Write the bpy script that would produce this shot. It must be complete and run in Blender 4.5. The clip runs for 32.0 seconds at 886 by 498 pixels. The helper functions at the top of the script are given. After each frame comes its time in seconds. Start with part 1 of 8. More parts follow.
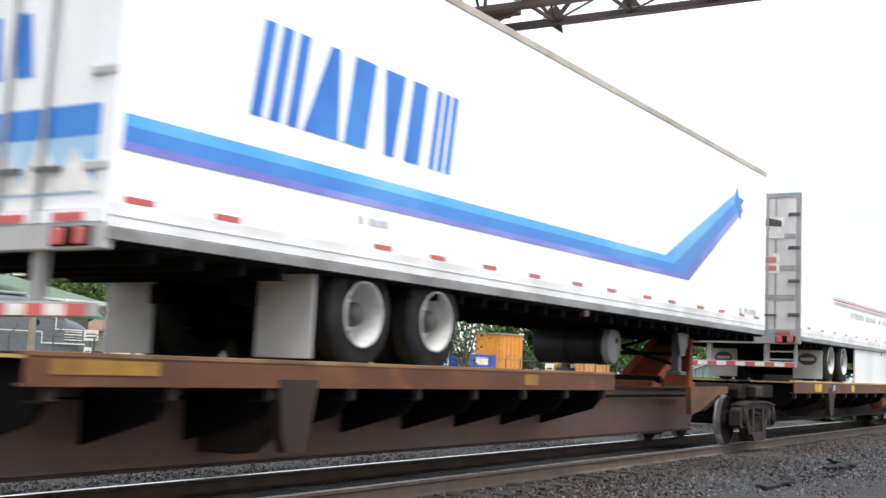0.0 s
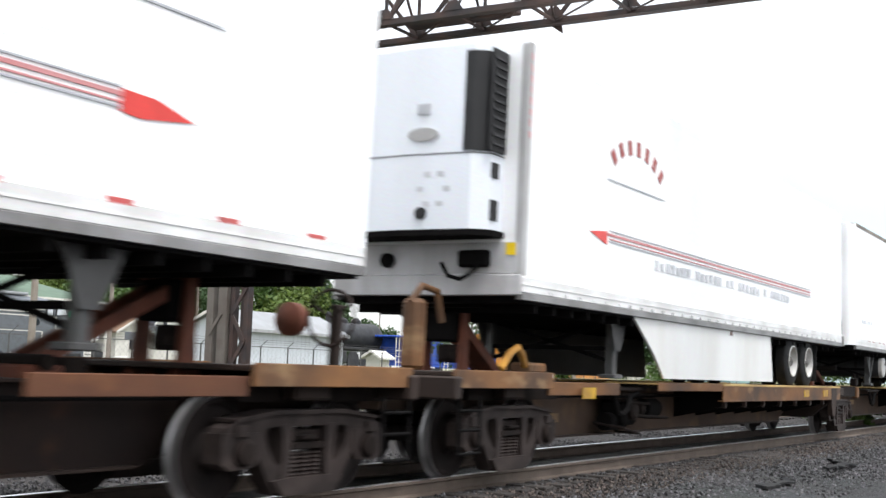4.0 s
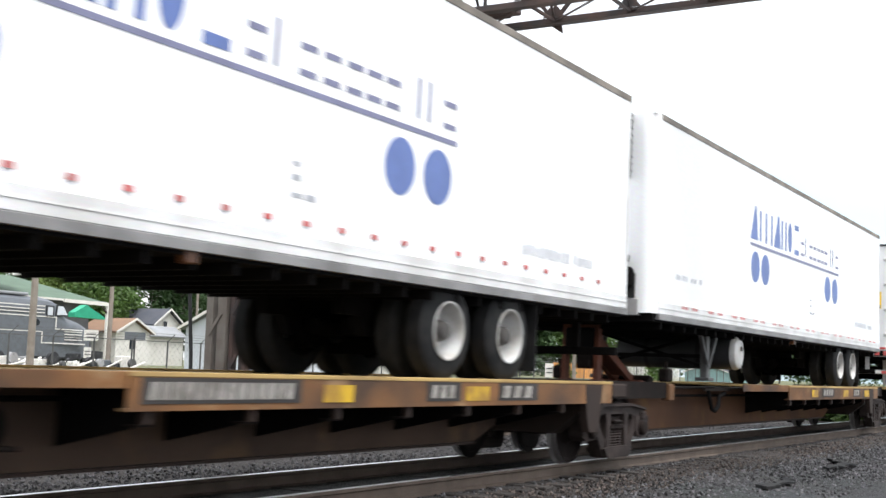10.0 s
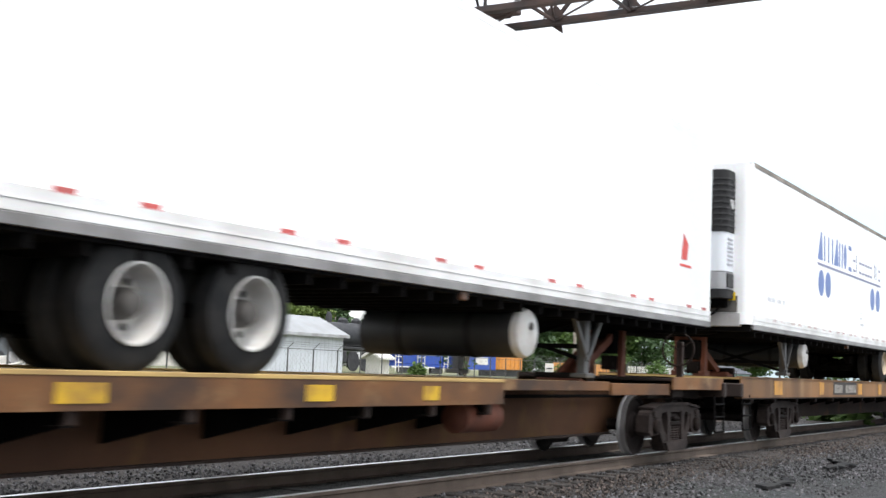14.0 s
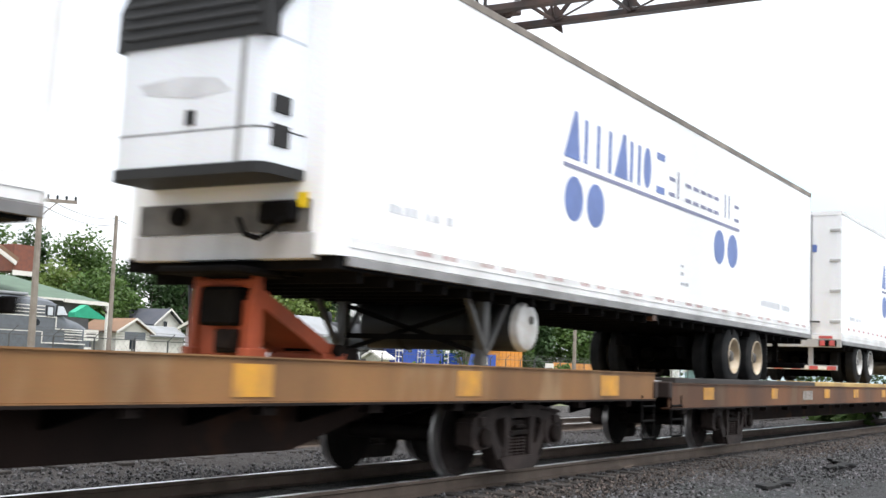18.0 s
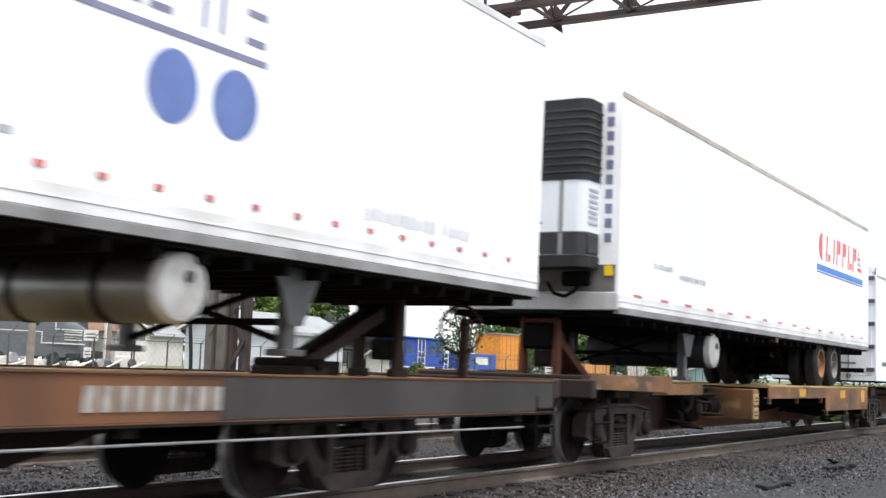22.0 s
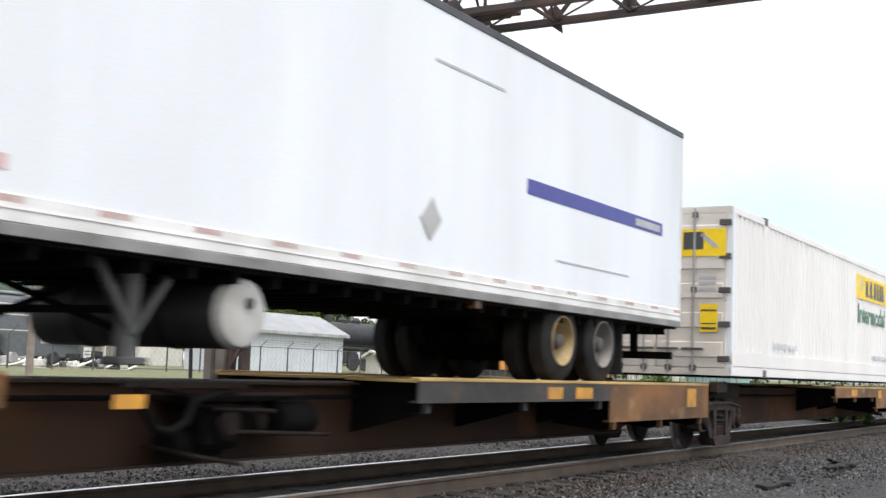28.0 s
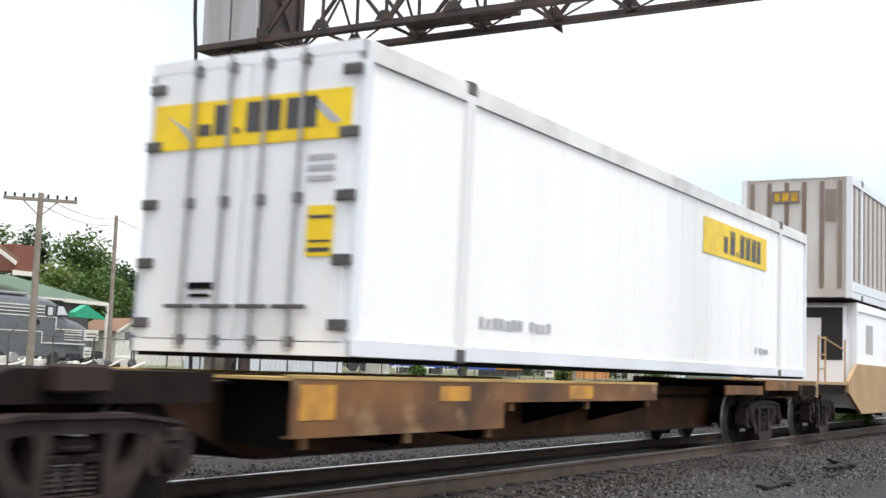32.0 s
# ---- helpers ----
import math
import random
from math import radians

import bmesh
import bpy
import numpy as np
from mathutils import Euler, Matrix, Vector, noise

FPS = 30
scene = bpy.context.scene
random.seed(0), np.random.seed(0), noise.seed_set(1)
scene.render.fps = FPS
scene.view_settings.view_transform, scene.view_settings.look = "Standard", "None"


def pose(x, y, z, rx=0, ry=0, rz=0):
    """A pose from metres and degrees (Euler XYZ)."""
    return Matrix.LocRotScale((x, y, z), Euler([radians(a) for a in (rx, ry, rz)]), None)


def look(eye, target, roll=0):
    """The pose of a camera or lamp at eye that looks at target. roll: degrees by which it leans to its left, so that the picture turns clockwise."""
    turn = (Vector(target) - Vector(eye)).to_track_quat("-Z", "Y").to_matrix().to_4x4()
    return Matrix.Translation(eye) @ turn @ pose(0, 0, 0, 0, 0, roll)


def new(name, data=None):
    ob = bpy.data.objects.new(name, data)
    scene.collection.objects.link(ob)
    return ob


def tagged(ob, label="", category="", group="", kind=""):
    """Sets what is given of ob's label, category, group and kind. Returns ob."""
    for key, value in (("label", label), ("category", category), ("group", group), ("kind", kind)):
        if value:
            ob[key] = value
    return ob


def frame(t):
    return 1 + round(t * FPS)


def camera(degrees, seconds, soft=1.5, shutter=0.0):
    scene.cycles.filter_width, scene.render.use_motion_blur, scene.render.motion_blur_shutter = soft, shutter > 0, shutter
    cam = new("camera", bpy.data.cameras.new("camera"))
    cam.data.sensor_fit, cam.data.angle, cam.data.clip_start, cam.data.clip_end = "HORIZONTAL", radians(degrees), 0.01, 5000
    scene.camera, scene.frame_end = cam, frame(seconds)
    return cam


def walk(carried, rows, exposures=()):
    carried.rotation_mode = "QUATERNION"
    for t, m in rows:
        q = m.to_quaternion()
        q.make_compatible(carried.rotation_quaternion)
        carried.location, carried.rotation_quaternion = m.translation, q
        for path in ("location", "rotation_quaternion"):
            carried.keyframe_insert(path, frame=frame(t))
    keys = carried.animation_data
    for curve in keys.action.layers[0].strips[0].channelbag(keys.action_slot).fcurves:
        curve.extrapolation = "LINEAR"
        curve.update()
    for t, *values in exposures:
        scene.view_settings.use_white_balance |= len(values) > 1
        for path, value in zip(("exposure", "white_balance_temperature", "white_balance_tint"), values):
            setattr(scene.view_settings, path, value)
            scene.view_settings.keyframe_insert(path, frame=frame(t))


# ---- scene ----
# The camera stands still beside the line; x runs along the track, y across it, z = 0 is the top of the rails.
EYE = (0.0, 0.0, 1.172)
YAW, PITCH, ROLL = 30.634, 5.647, 1.969
cam = camera(40.17, 32.0, soft=1.5, shutter=1.0)
scene.cycles.rolling_shutter_type, scene.cycles.rolling_shutter_duration = "TOP", 0.4     # the sensor is read out row by row
AIM = (math.cos(radians(YAW)) * math.cos(radians(PITCH)), math.sin(radians(YAW)) * math.cos(radians(PITCH)),
       EYE[2] + math.sin(radians(PITCH)))
walk(cam, [(0.0, look(EYE, AIM, ROLL)), (32.0, look(EYE, AIM, ROLL))], [(0.0, 1.42, 6360, 10), (24.5, 1.42, 6340, 10), (26.5, 1.14, 6420, 10), (27.0, 1.12, 6450, 10), (27.6, 1.22, 6480, 10), (28.0, 1.29, 6500, 10), (29.0, 1.36, 6480, 10), (31.0, 1.28, 6450, 10), (32.0, 1.18, 6450, 10)])

# How far the train has come along the track, second by second.
RUN = [(0, 0.0), (1, 7.65), (2, 15.87), (3, 23.70), (4, 31.97), (6.5, 51.99), (8, 64.04), (9, 72.21), (10, 80.33),
       (11, 88.40), (12, 96.43), (13, 104.30), (15.5, 124.25), (17, 136.46), (18, 144.37), (19, 152.64), (20, 160.88),
       (21, 168.94), (22, 176.97), (23, 184.83), (24, 192.74), (26.5, 212.45), (27, 216.42), (28, 224.17), (29, 232.15),
       (30, 240.24), (31, 248.28), (32, 256.36)]
YC = 7.484          # middle of the near track
YC2 = 12.65         # middle of the second track

# ---- world and sun ----
world = bpy.data.worlds.new("sky")
scene.world = world
world.use_nodes = True
wn, wl = world.node_tree.nodes, world.node_tree.links
wn.clear()
sky = wn.new("ShaderNodeTexSky")
sky.sky_type, sky.sun_disc = "NISHITA", False
sky.sun_elevation, sky.sun_rotation = radians(68), radians(200)
sky.air_density, sky.dust_density, sky.ozone_density = 1.0, 2.0, 1.0
tc = wn.new("ShaderNodeTexCoord")
cl = wn.new("ShaderNodeTexNoise")
cl.inputs["Scale"].default_value, cl.inputs["Detail"].default_value = 2.2, 6.0
ramp = wn.new("ShaderNodeValToRGB")
ramp.color_ramp.elements[0].position, ramp.color_ramp.elements[1].position = 0.36, 0.56
ramp.color_ramp.elements[0].color = (0.45, 0.45, 0.45, 1)
ramp.color_ramp.elements[1].color = (0.95, 0.95, 0.95, 1)
mixw = wn.new("ShaderNodeMixRGB")
sx = wn.new("ShaderNodeSeparateXYZ")
wl.new(tc.outputs["Generated"], sx.inputs["Vector"])
grad = wn.new("ShaderNodeMapRange")     # an overcast sky is brighter overhead than at the horizon
grad.inputs["From Min"].default_value, grad.inputs["From Max"].default_value = 0.0, 1.0
grad.inputs["To Min"].default_value, grad.inputs["To Max"].default_value = 6.6, 13.4
wl.new(sx.outputs["Z"], grad.inputs["Value"])
cc = wn.new("ShaderNodeCombineColor")
for k, thin in (("Red", 0.74), ("Green", 0.93), ("Blue", 1.0)):     # the overcast thins to a pale blue along the line
    away, tint = wn.new("ShaderNodeMapRange"), wn.new("ShaderNodeMath")
    away.interpolation_type = "SMOOTHSTEP"
    away.inputs["From Min"].default_value, away.inputs["From Max"].default_value = 0.86, 0.985
    away.inputs["To Min"].default_value, away.inputs["To Max"].default_value = 1.0, thin
    tint.operation = "MULTIPLY"
    wl.new(sx.outputs["X"], away.inputs["Value"])
    wl.new(grad.outputs["Result"], tint.inputs[0])
    wl.new(away.outputs["Result"], tint.inputs[1])
    wl.new(tint.outputs[0], cc.inputs[k])
wl.new(cc.outputs["Color"], mixw.inputs["Color2"])
bg = wn.new("ShaderNodeBackground")
bg.inputs["Strength"].default_value = 0.08
wo = wn.new("ShaderNodeOutputWorld")
wl.new(tc.outputs["Generated"], cl.inputs["Vector"])
wl.new(cl.outputs["Fac"], ramp.inputs["Fac"])
wl.new(ramp.outputs["Color"], mixw.inputs["Fac"])
wl.new(sky.outputs["Color"], mixw.inputs["Color1"])
wl.new(mixw.outputs["Color"], bg.inputs["Color"])
wl.new(bg.outputs["Background"], wo.inputs["Surface"])
sun = new("sun", bpy.data.lights.new("sun", "SUN"))
sun.data.energy, sun.data.angle, sun.data.color = 1.5, radians(20), (1.0, 0.985, 0.965)
sun.matrix_world = look((-5, -12, 34), (0, 0, 0))


# ---- materials ----
def material(name, color, rough=0.6, metal=0.0, second=None, amount=0.5, scale=3.0, grain=60.0, bump=0.15, streak=0.0,
             spread=0.12, spec=0.4, vary=0.0, patch=None):
    """A worn surface: a second colour in blotches, fine grain, relief, and vertical streaks."""
    m = bpy.data.materials.new(name)
    m.use_nodes = True
    n, l = m.node_tree.nodes, m.node_tree.links
    p = n["Principled BSDF"]
    p.inputs["Roughness"].default_value, p.inputs["Metallic"].default_value = rough, metal
    p.inputs["Specular IOR Level"].default_value = spec
    co = n.new("ShaderNodeTexCoord")
    big, fine = n.new("ShaderNodeTexNoise"), n.new("ShaderNodeTexNoise")
    big.inputs["Scale"].default_value, big.inputs["Detail"].default_value = scale, 5
    fine.inputs["Scale"].default_value, fine.inputs["Detail"].default_value = grain, 3
    l.new(co.outputs["Object"], fine.inputs["Vector"])
    mp = n.new("ShaderNodeMapping")
    mp.inputs["Scale"].default_value = (1, 1, 1 - streak)
    l.new(co.outputs["Object"], mp.inputs["Vector"])
    l.new(mp.outputs["Vector"], big.inputs["Vector"])
    r = n.new("ShaderNodeValToRGB")
    r.color_ramp.elements[0].position, r.color_ramp.elements[1].position = 0.5 - spread, 0.5 + spread
    l.new(big.outputs["Fac"], r.inputs["Fac"])
    second = second or tuple(c * 0.7 for c in color)
    a = n.new("ShaderNodeMixRGB")
    a.inputs["Color1"].default_value, a.inputs["Color2"].default_value = (*color, 1), (*second, 1)
    mu = n.new("ShaderNodeMath")
    mu.operation = "MULTIPLY"
    mu.inputs[1].default_value = amount
    l.new(r.outputs["Color"], mu.inputs[0])
    l.new(mu.outputs[0], a.inputs["Fac"])
    if patch:       # paler scuffed places between the dirt
        pn, pr, pm = n.new("ShaderNodeTexNoise"), n.new("ShaderNodeValToRGB"), n.new("ShaderNodeMixRGB")
        pn.inputs["Scale"].default_value, pn.inputs["Detail"].default_value = scale * 1.9, 6
        pr.color_ramp.elements[0].position, pr.color_ramp.elements[1].position = 0.56, 0.68
        pr.color_ramp.elements[1].color = (0.75, 0.75, 0.75, 1)
        pm.inputs["Color2"].default_value = (*patch, 1)
        pv = n.new("ShaderNodeVectorMath")
        pv.inputs[1].default_value = (7.3, 2.1, 4.4)
        l.new(mp.outputs["Vector"], pv.inputs[0])
        l.new(pv.outputs["Vector"], pn.inputs["Vector"])
        l.new(pn.outputs["Fac"], pr.inputs["Fac"])
        l.new(pr.outputs["Color"], pm.inputs["Fac"])
        l.new(a.outputs["Color"], pm.inputs["Color1"])
        a = pm
    b = n.new("ShaderNodeMixRGB")
    b.blend_type = "MULTIPLY"
    b.inputs["Fac"].default_value = 0.35
    l.new(a.outputs["Color"], b.inputs["Color1"])
    l.new(fine.outputs["Color"], b.inputs["Color2"])
    g = n.new("ShaderNodeMixRGB")
    g.blend_type = "MULTIPLY"
    g.inputs["Fac"].default_value = 1.0
    g.inputs["Color2"].default_value = (1.2, 1.2, 1.2, 1)
    l.new(b.outputs["Color"], g.inputs["Color1"])
    last = g
    if vary:
        oi, hv = n.new("ShaderNodeObjectInfo"), n.new("ShaderNodeHueSaturation")
        mr = n.new("ShaderNodeMapRange")
        mr.inputs["To Min"].default_value, mr.inputs["To Max"].default_value = 1 - vary, 1 + vary
        l.new(oi.outputs["Random"], mr.inputs["Value"])
        l.new(mr.outputs["Result"], hv.inputs["Value"])
        l.new(g.outputs["Color"], hv.inputs["Color"])
        last = hv
    l.new(last.outputs["Color"], p.inputs["Base Color"])
    if bump:
        bn = n.new("ShaderNodeBump")
        bn.inputs["Strength"].default_value, bn.inputs["Distance"].default_value = bump, 0.01
        l.new(fine.outputs["Fac"], bn.inputs["Height"])
        l.new(bn.outputs["Normal"], p.inputs["Normal"])
    return m


WHITE = material("white_paint", (0.88, 0.885, 0.89), 0.35, second=(0.74, 0.725, 0.7), amount=0.25, scale=0.7, streak=0.8, bump=0.03)
WHITE2 = material("dull_white_paint", (0.73, 0.76, 0.81), 0.42, second=(0.58, 0.59, 0.6), amount=0.4, scale=0.8, streak=0.8, bump=0.03)
DOOR = material("door_white", (0.77, 0.78, 0.80), 0.4, second=(0.55, 0.53, 0.49), amount=0.4, scale=1.2, streak=0.85, bump=0.04)
GRUBBYDOOR = material("grubby_cream_door", (0.68, 0.645, 0.605), 0.55, second=(0.42, 0.36, 0.3), amount=0.6, scale=1.2, streak=0.7, spread=0.2, bump=0.05)
QUILT = material("quilted_steel", (0.66, 0.655, 0.65), 0.4, 0.15, (0.4, 0.385, 0.37), 0.6, 1.6, streak=0.7, bump=0.1)
QRIB = material("dusty_door_rib", (0.33, 0.33, 0.335), 0.5, 0.2, (0.22, 0.21, 0.2), 0.6, 2.5)
COOLDOOR = material("cool_white_door", (0.79, 0.815, 0.85), 0.4, second=(0.64, 0.64, 0.65), amount=0.45, scale=1.2, streak=0.85, bump=0.04)
ALU = material("aluminium_rail", (0.76, 0.76, 0.755), 0.45, 0.05, (0.48, 0.46, 0.44), 0.6, 1.4, bump=0.08)
LIP = material("grimy_rail_lip", (0.27, 0.265, 0.265), 0.5, 0.2, (0.09, 0.085, 0.08), 0.6, 1.6)
ROD = material("dull_galvanised_rod", (0.3, 0.305, 0.315), 0.5, 0.2, (0.2, 0.2, 0.2), 0.5, 4.0)
FRONTGRIME = material("grimy_front_wall", (0.16, 0.152, 0.142), 0.7, second=(0.035, 0.032, 0.03), amount=0.8, scale=1.6)
SLATERAIL = material("slate_top_rail", (0.05, 0.055, 0.065), 0.6, second=(0.1, 0.1, 0.11), amount=0.6, scale=1.5)
ROOFRAIL = material("grimy_top_rail", (0.16, 0.14, 0.12), 0.7, second=(0.35, 0.31, 0.26), amount=0.6, scale=1.5)
BEIGERAIL = material("beige_top_rail", (0.50, 0.44, 0.37), 0.6, second=(0.25, 0.2, 0.16), amount=0.5, scale=1.5)
STEEL = material("galvanised_steel", (0.10, 0.10, 0.101), 0.5, 0.3, (0.055, 0.052, 0.05), 0.5, 3.0)
# Far below real black paint: the undersides' deep shade is put into this colour.
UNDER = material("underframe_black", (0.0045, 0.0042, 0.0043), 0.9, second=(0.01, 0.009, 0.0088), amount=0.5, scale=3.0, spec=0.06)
BLACK = material("black_plastic", (0.008, 0.008, 0.009), 0.6, second=(0.018, 0.018, 0.018), amount=0.4)
TYRE = material("tyre_rubber", (0.0105, 0.011, 0.012), 0.85, second=(0.028, 0.027, 0.026), amount=0.6, scale=4.0, spec=0.2)
RIM = material("white_rim", (0.52, 0.52, 0.51), 0.45, second=(0.34, 0.30, 0.25), amount=0.5, scale=5.0)
RIMCREAM = material("cream_rim", (0.52, 0.44, 0.33), 0.5, second=(0.3, 0.22, 0.13), amount=0.6, scale=5.0)
RIMTAN = material("tan_rim", (0.42, 0.31, 0.16), 0.55, second=(0.2, 0.13, 0.06), amount=0.6, scale=5.0)
RIMDARK = material("dull_grey_rim", (0.2, 0.185, 0.175), 0.55, second=(0.11, 0.09, 0.075), amount=0.5, scale=5.0)
STENCIL = material("worn_grey_stencil", (0.36, 0.34, 0.31), 0.6, second=(0.15, 0.13, 0.11), amount=0.7, scale=6.0, bump=0.0)
RIMRUST = material("rusty_rim", (0.27, 0.12, 0.035), 0.7, second=(0.2, 0.08, 0.02), amount=0.5, scale=6.0)
HUB = material("hub_grey", (0.09, 0.083, 0.077), 0.6, 0.3)
TANK = material("tank_dark", (0.022, 0.022, 0.024), 0.5, 0.0, (0.04, 0.04, 0.04), 0.5, 2.0)
TANKALU = material("tank_aluminium", (0.3, 0.3, 0.31), 0.35, 0.8, (0.18, 0.17, 0.16), 0.5, 2.0)
DULLTAPE = material("faded_tape", (0.42, 0.24, 0.225), 0.5, second=(0.3, 0.24, 0.22), amount=0.6, scale=5.0)
FADED = material("almost_worn_off_yellow", (0.2, 0.125, 0.04), 0.75, second=(0.1, 0.062, 0.035), amount=0.8, scale=3.0)
REDTAPE = material("red_tape", (0.52, 0.085, 0.08), 0.4, second=(0.34, 0.11, 0.1), amount=0.6, scale=5.0)
AMBER = material("amber_lens", (0.12, 0.045, 0.018), 0.4)
YELLOW = material("yellow_sign", (0.85, 0.60, 0.01), 0.45, second=(0.6, 0.36, 0.02), amount=0.35, bump=0.02)
YPAINT = material("faded_yellow_paint", (0.58, 0.36, 0.015), 0.6, second=(0.24, 0.13, 0.03), amount=0.85, scale=3.5)
BLUE = material("blue_lettering", (0.115, 0.175, 0.42), 0.45, bump=0.0)
INK = material("slate_blue_print", (0.2, 0.205, 0.32), 0.5, bump=0.0)
MBLUE = material("bright_blue_lettering", (0.015, 0.13, 0.50), 0.45, second=(0.05, 0.25, 0.62), amount=0.6, scale=1.2, bump=0.0)
MBLUE2 = material("mid_blue_stripe", (0.04, 0.19, 0.56), 0.45, second=(0.09, 0.32, 0.66), amount=0.8, scale=0.5, bump=0.0)
SKYSTRIPE = material("sky_blue_stripe", (0.07, 0.34, 0.68), 0.45, second=(0.25, 0.56, 0.8), amount=0.8, scale=0.5, bump=0.0)
VIOLET = material("violet_stripe", (0.14, 0.15, 0.5), 0.45, second=(0.3, 0.34, 0.66), amount=0.7, scale=0.6, bump=0.0)
PURPLE = material("indigo_stripe", (0.045, 0.05, 0.28), 0.45, bump=0.0)
REDLET = material("red_lettering", (0.68, 0.05, 0.04), 0.45, bump=0.0)
MAROON = material("maroon_lettering", (0.33, 0.06, 0.05), 0.45, bump=0.0)
GOLD = material("gold_print", (0.62, 0.36, 0.08), 0.45, bump=0.0)
REDPIN = material("faded_red_pinstripe", (0.48, 0.14, 0.14), 0.5, second=(0.55, 0.3, 0.3), amount=0.6, scale=1.5, bump=0.0)
PINK = material("faded_pink_print", (0.62, 0.42, 0.42), 0.5, bump=0.0)
PALEBLUE = material("pale_blue_print", (0.22, 0.42, 0.62), 0.45, second=(0.5, 0.6, 0.7), amount=0.7, scale=2.0, bump=0.0)
PALEPRINT = material("pale_grey_print", (0.58, 0.59, 0.62), 0.5, bump=0.0)
OPAINT = material("faded_orange_paint", (0.62, 0.30, 0.03), 0.6, second=(0.24, 0.125, 0.05), amount=0.85, scale=3.0, spread=0.2)
GREYLET = material("grey_print", (0.42, 0.43, 0.46), 0.5, bump=0.0)
DARKLET = material("dark_print", (0.06, 0.06, 0.065), 0.5, bump=0.0)
GREENLET = material("green_lettering", (0.06, 0.18, 0.11), 0.5, bump=0.0)
WHITELET = material("white_print", (0.72, 0.72, 0.7), 0.5, second=(0.4, 0.37, 0.32), amount=0.5, scale=6.0, bump=0.0)
ORANGE = material("weathered_orange_paint", (0.155, 0.066, 0.02), 0.7, second=(0.022, 0.014, 0.011), amount=0.88, scale=0.9, streak=-0.5, spread=0.14, patch=(0.22, 0.125, 0.055))
TAN = material("weathered_tan_paint", (0.20, 0.09, 0.03), 0.7, second=(0.034, 0.021, 0.015), amount=0.85, scale=0.9, streak=-0.5, spread=0.14, patch=(0.27, 0.17, 0.085))
FLATPAINT = material("faded_tan_orange_paint", (0.245, 0.12, 0.042), 0.7, second=(0.08, 0.043, 0.022), amount=0.8, scale=0.7, streak=0.6, spread=0.14, patch=(0.26, 0.165, 0.085))
DARKFLAT = material("dark_weathered_brown_paint", (0.1725, 0.07125, 0.027), 0.75, second=(0.04875, 0.0255, 0.0165), amount=0.85, scale=0.6, streak=0.5, spread=0.16, patch=(0.12, 0.075, 0.04125))
GRIME = material("grimy_grey_paint", (0.045, 0.04, 0.038), 0.8, second=(0.02, 0.0175, 0.016), amount=0.7, scale=1.0)
DECKTOP = material("trodden_yellow_deck", (0.47, 0.32, 0.115), 0.75, second=(0.22, 0.14, 0.06), amount=0.6, scale=1.2)
BROWN = material("rusty_brown_steel", (0.0289, 0.01445, 0.00935), 0.8, second=(0.01105, 0.008075, 0.0068), amount=0.7, scale=1.8, streak=0.4, spread=0.2)
REDSILL = material("rusty_orange_sill", (0.115, 0.058, 0.032), 0.85, second=(0.05, 0.028, 0.02), amount=0.8, scale=0.7, spread=0.2, patch=(0.13, 0.075, 0.03), spec=0.15)
DARKSILL = material("sooty_brown_sill", (0.028, 0.0175, 0.0145), 0.85, second=(0.011, 0.0085, 0.008), amount=0.85, scale=0.8, spread=0.16, patch=(0.06, 0.028, 0.016), spec=0.15)
RUSTSILL = material("rusty_orange_brown_sill", (0.072, 0.034, 0.018), 0.85, second=(0.024, 0.0145, 0.0105), amount=0.85, scale=0.7, spread=0.18, patch=(0.11, 0.05, 0.02), spec=0.15)
REDBROWN = material("dull_red_brown_paint", (0.115, 0.043, 0.018), 0.75, second=(0.05, 0.02, 0.012), amount=0.8, scale=0.8, streak=-0.5, spread=0.18, patch=(0.17, 0.068, 0.024))
PLUMSILL = material("plum_brown_sill", (0.15, 0.098, 0.082), 0.85, second=(0.082, 0.055, 0.047), amount=0.8, scale=0.6, spread=0.18, patch=(0.19, 0.1, 0.05), spec=0.15)
WORNPAINT = material("rubbed_ochre_paint", (0.30, 0.155, 0.018), 0.65, second=(0.13, 0.055, 0.02), amount=0.8, scale=3.0, spread=0.2)
SILL = material("dusty_brown_sill", (0.078, 0.05226, 0.039), 0.85, second=(0.04056, 0.02886, 0.02262), amount=0.8, scale=0.8, spread=0.2, patch=(0.1014, 0.06396, 0.039), spec=0.15)
REDPLATE = material("bright_red_oxide_plate", (0.36, 0.075, 0.03), 0.7, second=(0.16, 0.04, 0.02), amount=0.6, scale=2.0)
DARKHITCH = material("sooty_red_oxide_hitch", (0.075, 0.026, 0.017), 0.8, second=(0.02, 0.012, 0.01), amount=0.75, scale=3.0, spread=0.2)
SLATEEDGE = material("sooty_slate_paint", (0.045, 0.043, 0.042), 0.75, second=(0.02, 0.018, 0.017), amount=0.8, scale=1.2, streak=-0.5, patch=(0.09, 0.055, 0.025))
PATCHSILL = material("sooty_sill_with_rust_patches", (0.02, 0.0135, 0.0115), 0.85, second=(0.048, 0.0255, 0.0155), amount=0.85, scale=0.45, spread=0.14, patch=(0.09, 0.042, 0.017), spec=0.15)
HITCH = material("red_oxide_hitch", (0.16, 0.047, 0.024), 0.75, second=(0.055, 0.022, 0.014), amount=0.65, scale=3.0, spread=0.2)
FRAMECAST = material("pale_dusty_cast_steel", (0.0391, 0.0289, 0.02593), 0.75, second=(0.0136, 0.009775, 0.008925), amount=0.8, scale=4.0, spec=0.2)
